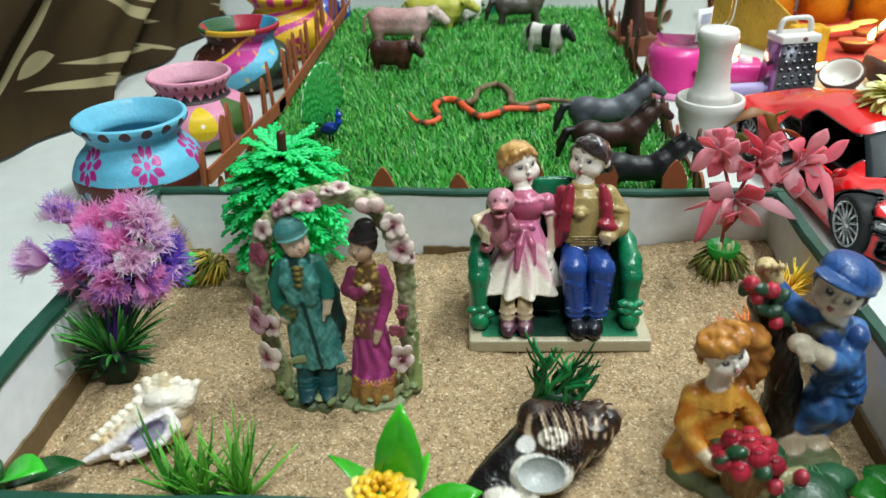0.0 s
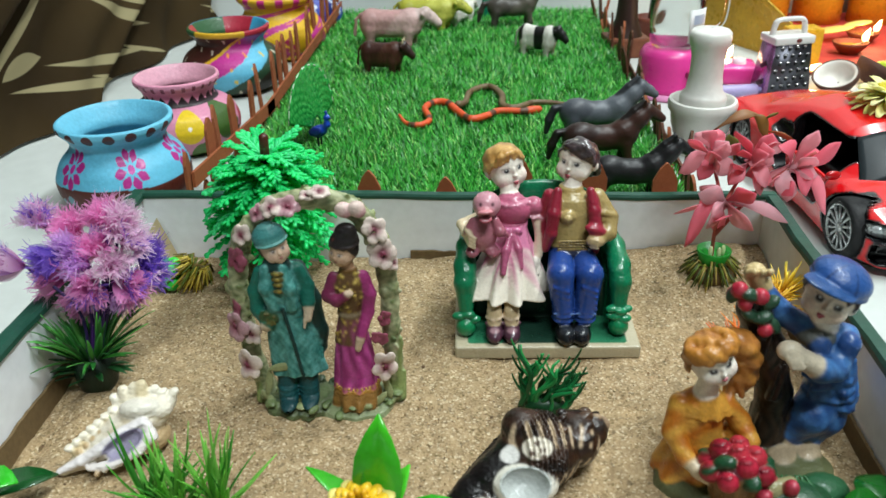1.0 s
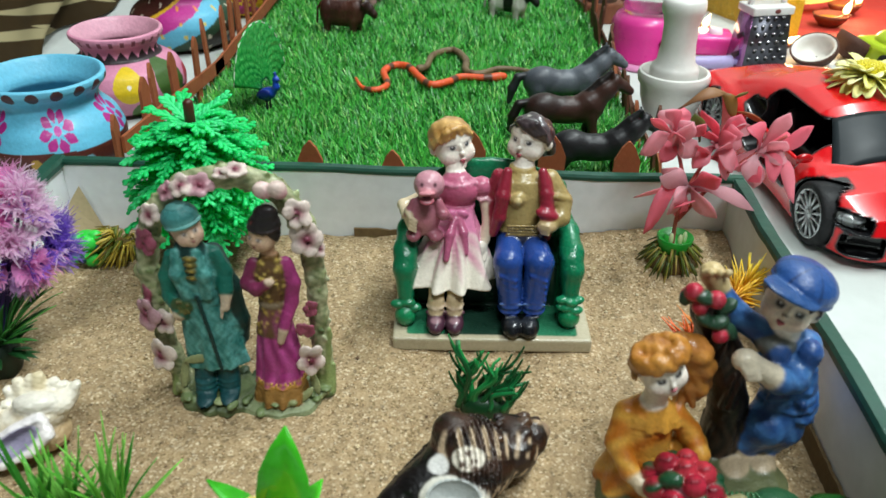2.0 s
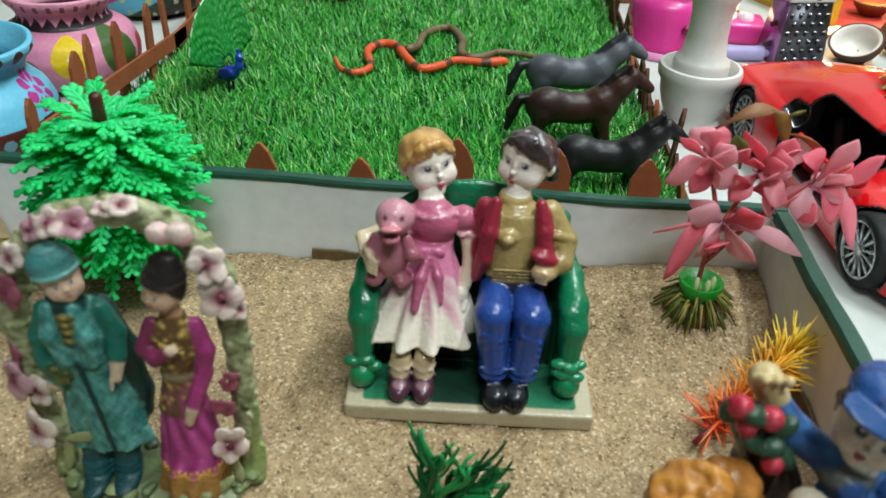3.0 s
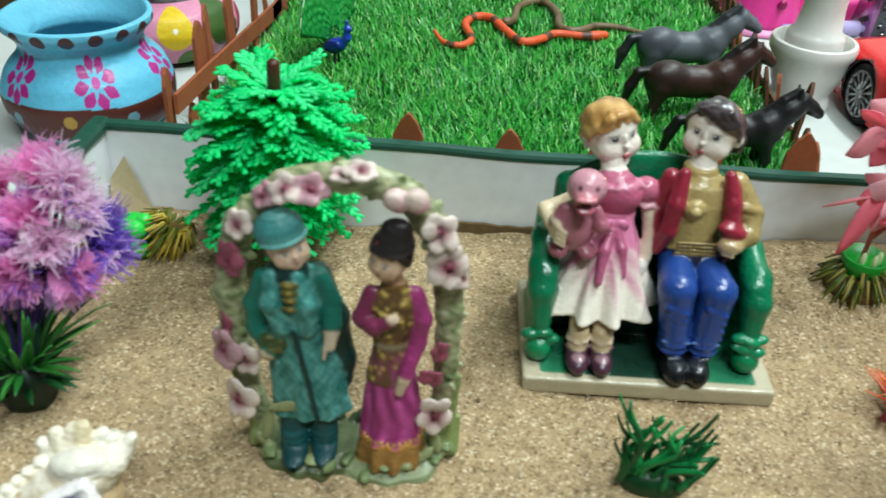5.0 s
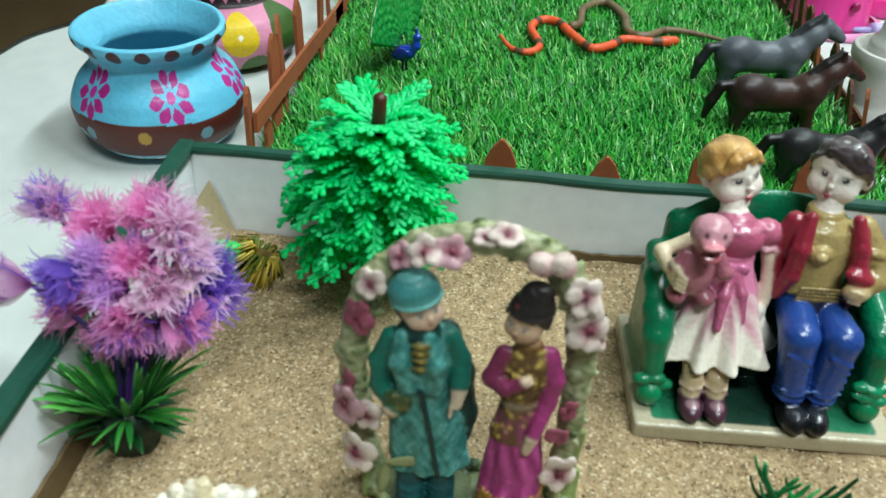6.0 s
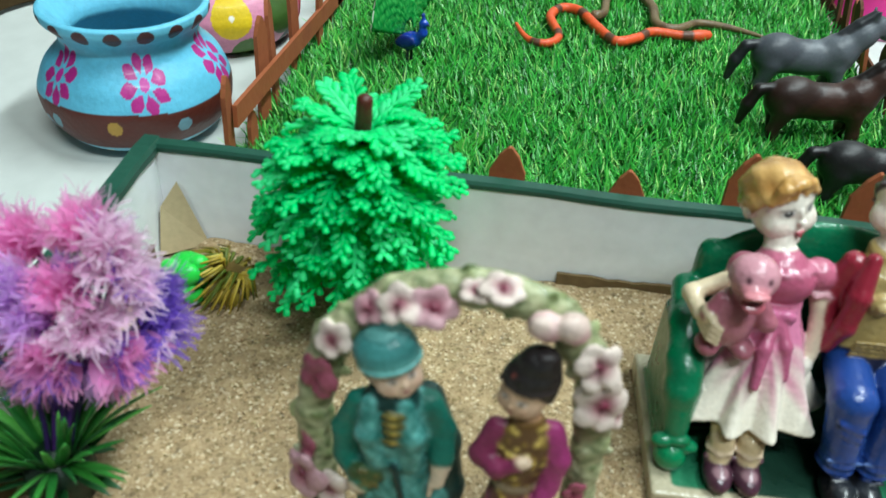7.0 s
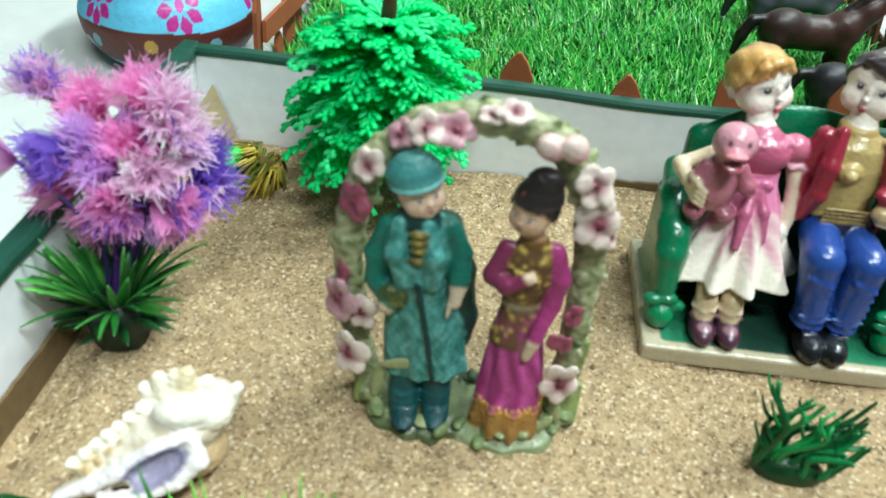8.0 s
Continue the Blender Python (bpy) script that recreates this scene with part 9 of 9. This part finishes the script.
# ---- dark wooden tower and a small brown pot behind it ----
EBONY = material("dark_turned_wood", C("2e1f1a"), 0.45, 0.2, 30, 0.2, 90)
COCOA = material("brown_painted_wood", C("6a3f2a"), 0.5, 0.2, 30, 0.2, 90)
tower = thing("wooden_tower", "dark brown tapering wooden toy tower on a block", "toy tower", (0.232, 1.112, TABLE), 10)
part("block", Geo().box((0, 0, 0.013), (0.027, 0.024, 0.013), bevel=0.003), COCOA, tower, smooth=False)
part("shaft", Geo().lathe([(0.022, 0.026), (0.019, 0.034), (0.0145, 0.050), (0.0125, 0.075), (0.0105, 0.12), (0.008, 0.16), (0.001, 0.165)], seg=28), EBONY, tower)
little = thing("flower_pot", "tiny reddish brown pot with an upright stick", "flower pot", (0.282, 1.215, TABLE))
part("pot_body", Geo().lathe([(0.001, 0), (0.014, 0), (0.019, 0.020), (0.021, 0.021), (0.021, 0.027), (0.017, 0.027), (0.015, 0.016), (0.001, 0.015)], seg=24), material("terracotta", C("6e3626"), 0.65, 0.2, 60, 0.2), little)
part("stick", Geo().tube([(0, 0, 0.014), (0.004, 0, 0.08), (0.006, 0, 0.12)], 0.004, seg=8), COCOA, little)


# ---- gold decorations and the red mat ----
def glitter(name, code):
    m = material(name, C(code), 0.32, 0.25, 40, 0.0, metal=0.2)
    nt = m.node_tree
    co, vo, bp = nt.nodes.new("ShaderNodeTexCoord"), nt.nodes.new("ShaderNodeTexVoronoi"), nt.nodes.new("ShaderNodeBump")
    vo.inputs["Scale"].default_value = 190
    bp.inputs["Strength"].default_value, bp.inputs["Distance"].default_value = 1.0, 0.0016
    nt.links.new(co.outputs["Object"], vo.inputs["Vector"])
    sep = nt.nodes.new("ShaderNodeSeparateColor")
    nt.links.new(vo.outputs["Color"], sep.inputs[0])
    nt.links.new(sep.outputs[0], bp.inputs["Height"])
    nt.links.new(bp.outputs["Normal"], nt.nodes["Principled BSDF"].inputs["Normal"])
    spark = nt.nodes.new("ShaderNodeMapRange")
    spark.inputs["From Min"].default_value, spark.inputs["From Max"].default_value = 0.75, 1.0
    spark.inputs["To Min"].default_value, spark.inputs["To Max"].default_value = 0.62, 0.08
    nt.links.new(sep.outputs[1], spark.inputs["Value"])
    nt.links.new(spark.outputs["Result"], nt.nodes["Principled BSDF"].inputs["Roughness"])
    return m


GOLD = glitter("gold_glitter_foam", "d2a62c")
GOLD_PALE = glitter("pale_gold_card", "b8962e")
RED_CLOTH = material("red_felt", C("b8382c"), 0.8, 0.12, 60, 0.3, 700)
mat_ = part("red_mat", Geo().box((0.77, 1.170, TABLE + 0.003), (0.335, 0.150, 0.003), bevel=0.001), RED_CLOTH, smooth=False)
tagged(mat_, "red felt mat spread on the white table", "mat")
drape = part("red_drape", Geo().add([(0.60 + 0.5 * u, 1.315 + 0.010 * math.sin(u * 20), TABLE + 0.006 + 0.4 * w) for u in np.linspace(0, 1, 40) for w in np.linspace(0, 1, 8)], [(i * 8 + j, i * 8 + 8 + j, i * 8 + 9 + j, i * 8 + j + 1) for i in range(39) for j in range(7)]), RED_CLOTH, thick=0.002)
tagged(drape, "red felt drape hanging behind the lamps", "drape")
board = part("gold_board", Geo().add([(0.372, 1.21, 0), (0.452, 1.035, 0), (0.452, 1.035, 0.012), (0.43, 1.07, 0.050), (0.395, 1.15, 0.085), (0.355, 1.235, 0.10), (0.345, 1.25, 0)], [(0, 1, 2, 3, 4, 5, 6)]), GOLD_PALE, thick=0.003, smooth=False, at=pose(0, 0, TABLE))
tagged(board, "curved gold card panel standing on its edge", "card panel")
for x, y, r, h in ((0.455, 1.262, 0.034, 0.15), (0.535, 1.270, 0.034, 0.13), (0.610, 1.262, 0.032, 0.16)):
    tub = thing("gold_tube", "gold glitter foam tube standing upright on the table", "decoration", (x, y, TABLE + 0.0062), group="gold glitter tubes")
    part("tube_wall", Geo().lathe([(r - 0.002, 0.0), (r, 0.0), (r * 1.04, h * 0.5), (r, h), (r - 0.002, h), (r - 0.003, h * 0.5), (r - 0.002, 0.0)], seg=40), GOLD, tub)
    part("band", Geo().lathe([(r * 1.05, h * 0.30), (r * 1.07, h * 0.31), (r * 1.07, h * 0.36), (r * 1.05, h * 0.37)], seg=40), GOLD_PALE, tub)
bloom = thing("paper_flower", "small pink paper flower fixed to a gold tube", "paper flower", (0.532, 1.231, 0.052))
for i in range(10):
    a = i * 0.628
    part("petal", Geo().ball((0.006 * math.cos(a), -0.002 - 0.001 * (i % 2), 0.006 * math.sin(a)), (0.0048, 0.002, 0.0034), C("d9708f"), (0, -math.degrees(a), 0), n=7), PLANT_PAINT, bloom)
cube = part("gold_box", Geo().box((0, 0, 0.022), (0.020, 0.014, 0.022), bevel=0.002), GOLD, at=pose(0.438, 1.045, TABLE + 0.0062, 0, 0, 8), smooth=False)
tagged(cube, "small yellow gold glitter box on the table", "box")
saucer = part("paper_leaf", Geo().ball((0, 0, 0), (0.030, 0.013, 0.0025), n=12).ball((0.040, 0.006, 0.001), (0.020, 0.010, 0.0022), n=10), material("pale_gold_paper", C("cdbb62"), 0.5, 0.1, 40, 0.1), at=pose(0.515, 1.150, 0.010, 0, -6, 10))
tagged(saucer, "pale gold paper leaf lying on the red mat", "paper leaf")

# ---- oil lamps, coconut ----
TERRA = material("brown_fired_clay", C("6a3016"), 0.6, 0.2, 60, 0.3)
FLAME = bpy.data.materials.new("flame")
FLAME.use_nodes = True
FLAME.node_tree.nodes["Principled BSDF"].inputs["Emission Color"].default_value = (1.0, 0.62, 0.22, 1)
FLAME.node_tree.nodes["Principled BSDF"].inputs["Emission Strength"].default_value = 7


def oil_lamp(x, y, z, s, watts, lean=0.0):
    lamp = thing("oil_lamp", "brown clay oil lamp with a burning wick", "oil lamp", (x, y, z), group="lit clay lamps")
    part("bowl", Geo().lathe([(0.001 * s, 0), (0.012 * s, 0), (0.021 * s, 0.010 * s), (0.024 * s, 0.016 * s), (0.022 * s, 0.016 * s), (0.018 * s, 0.009 * s), (0.001 * s, 0.006 * s)], seg=28, squash=0.85), TERRA, lamp)
    part("oil", Geo().lathe([(0.0001, 0.0105 * s), (0.0185 * s, 0.0105 * s)], seg=24, squash=0.85), material("lamp_oil", C("8a6a20"), 0.1, 0.1, 30, 0), lamp)
    part("wick", Geo().tube([(0, 0, 0.009 * s), (0.010 * s, -0.008 * s, 0.015 * s), (0.012 * s, -0.010 * s, 0.019 * s)], 0.0013, seg=6), material("wick_cotton", C("b9ad90"), 0.9, 0.1, 60, 0), lamp)
    prof = [(0.0002, 0), (0.0040, 0.003), (0.0052, 0.007), (0.0040, 0.013), (0.0018, 0.019), (0.0002, 0.024)]
    part("flame", Geo().lathe([(r * s * 0.85, h * s * 0.8) for r, h in prof], c=(0.012 * s, -0.010 * s, 0.018 * s), seg=16, turn=(0, lean, 0)), FLAME, lamp, "yellow flame")
    flame_lamp(x + 0.012 * s, y - 0.010 * s, z + 0.032 * s, watts)


oil_lamp(0.515, 1.085, TABLE + 0.0062, 0.95, 0.30, 18)
oil_lamp(0.552, 1.140, TABLE + 0.0062, 0.9, 0.22, 22)
oil_lamp(0.420, 0.992, TABLE, 0.8, 0.08, 60)
oil_lamp(0.335, 1.040, TABLE, 0.9, 0.12, 20)


def coconut(x, y, turn, label):
    nut = thing("coconut_half", label, "coconut", (x, y, TABLE + 0.0190), turn)
    nut.matrix_basis = nut.matrix_basis @ Matrix.Diagonal((0.95, 0.95, 0.8, 1))
    tip = (22, -28, 0)
    part("husk", Geo().lathe([(0.001, -0.026), (0.012, -0.0235), (0.020, -0.017), (0.0255, -0.007), (0.027, 0.002), (0.0255, 0.003), (0.0245, 0.002)], seg=32, turn=tip), material("coconut_shell", C("4e2f22"), 0.7, 0.25, 90, 0.6, 300), nut)
    part("flesh", Geo().lathe([(0.0245, 0.0022), (0.0215, 0.0015), (0.0195, -0.006), (0.014, -0.013), (0.001, -0.017)], seg=32, turn=tip), material("coconut_flesh", C("d9d6cc"), 0.45, 0.06, 60, 0.1), nut)


coconut(0.447, 0.948, 0, "half coconut, white flesh in a brown husk, on table")
coconut(0.506, 0.975, 150, "half coconut lying with its brown husk turned outwards")
bug = thing("toy_vehicle", "lime green toy vehicle with black windows on the table", "toy vehicle", (0.538, 0.950, TABLE), 12)
part("body", Geo().box((0, 0, 0.016), (0.030, 0.036, 0.011), C("a9c21e"), 0.006).ball((0, 0.004, 0.026), (0.022, 0.026, 0.014), C("a9c21e"), n=12), PLANT_PAINT, bug)
part("window", Geo().ball((0.008, -0.010, 0.030), (0.014, 0.014, 0.009), n=10), BLACK_PLASTIC, bug)
part("stripe", Geo().box((0.018, -0.034, 0.010), (0.012, 0.004, 0.006), C("2a2f9a"), 0.002), PLANT_PAINT, bug)
for s in (-1, 1):
    for y in (-0.022, 0.022):
        part("wheel", Geo().lathe([(0.001, -0.005), (0.010, -0.005), (0.011, 0), (0.010, 0.005), (0.001, 0.005)], c=(s * 0.026, y, 0.011), turn=(0, 90, 0), seg=20), TYRE, bug)
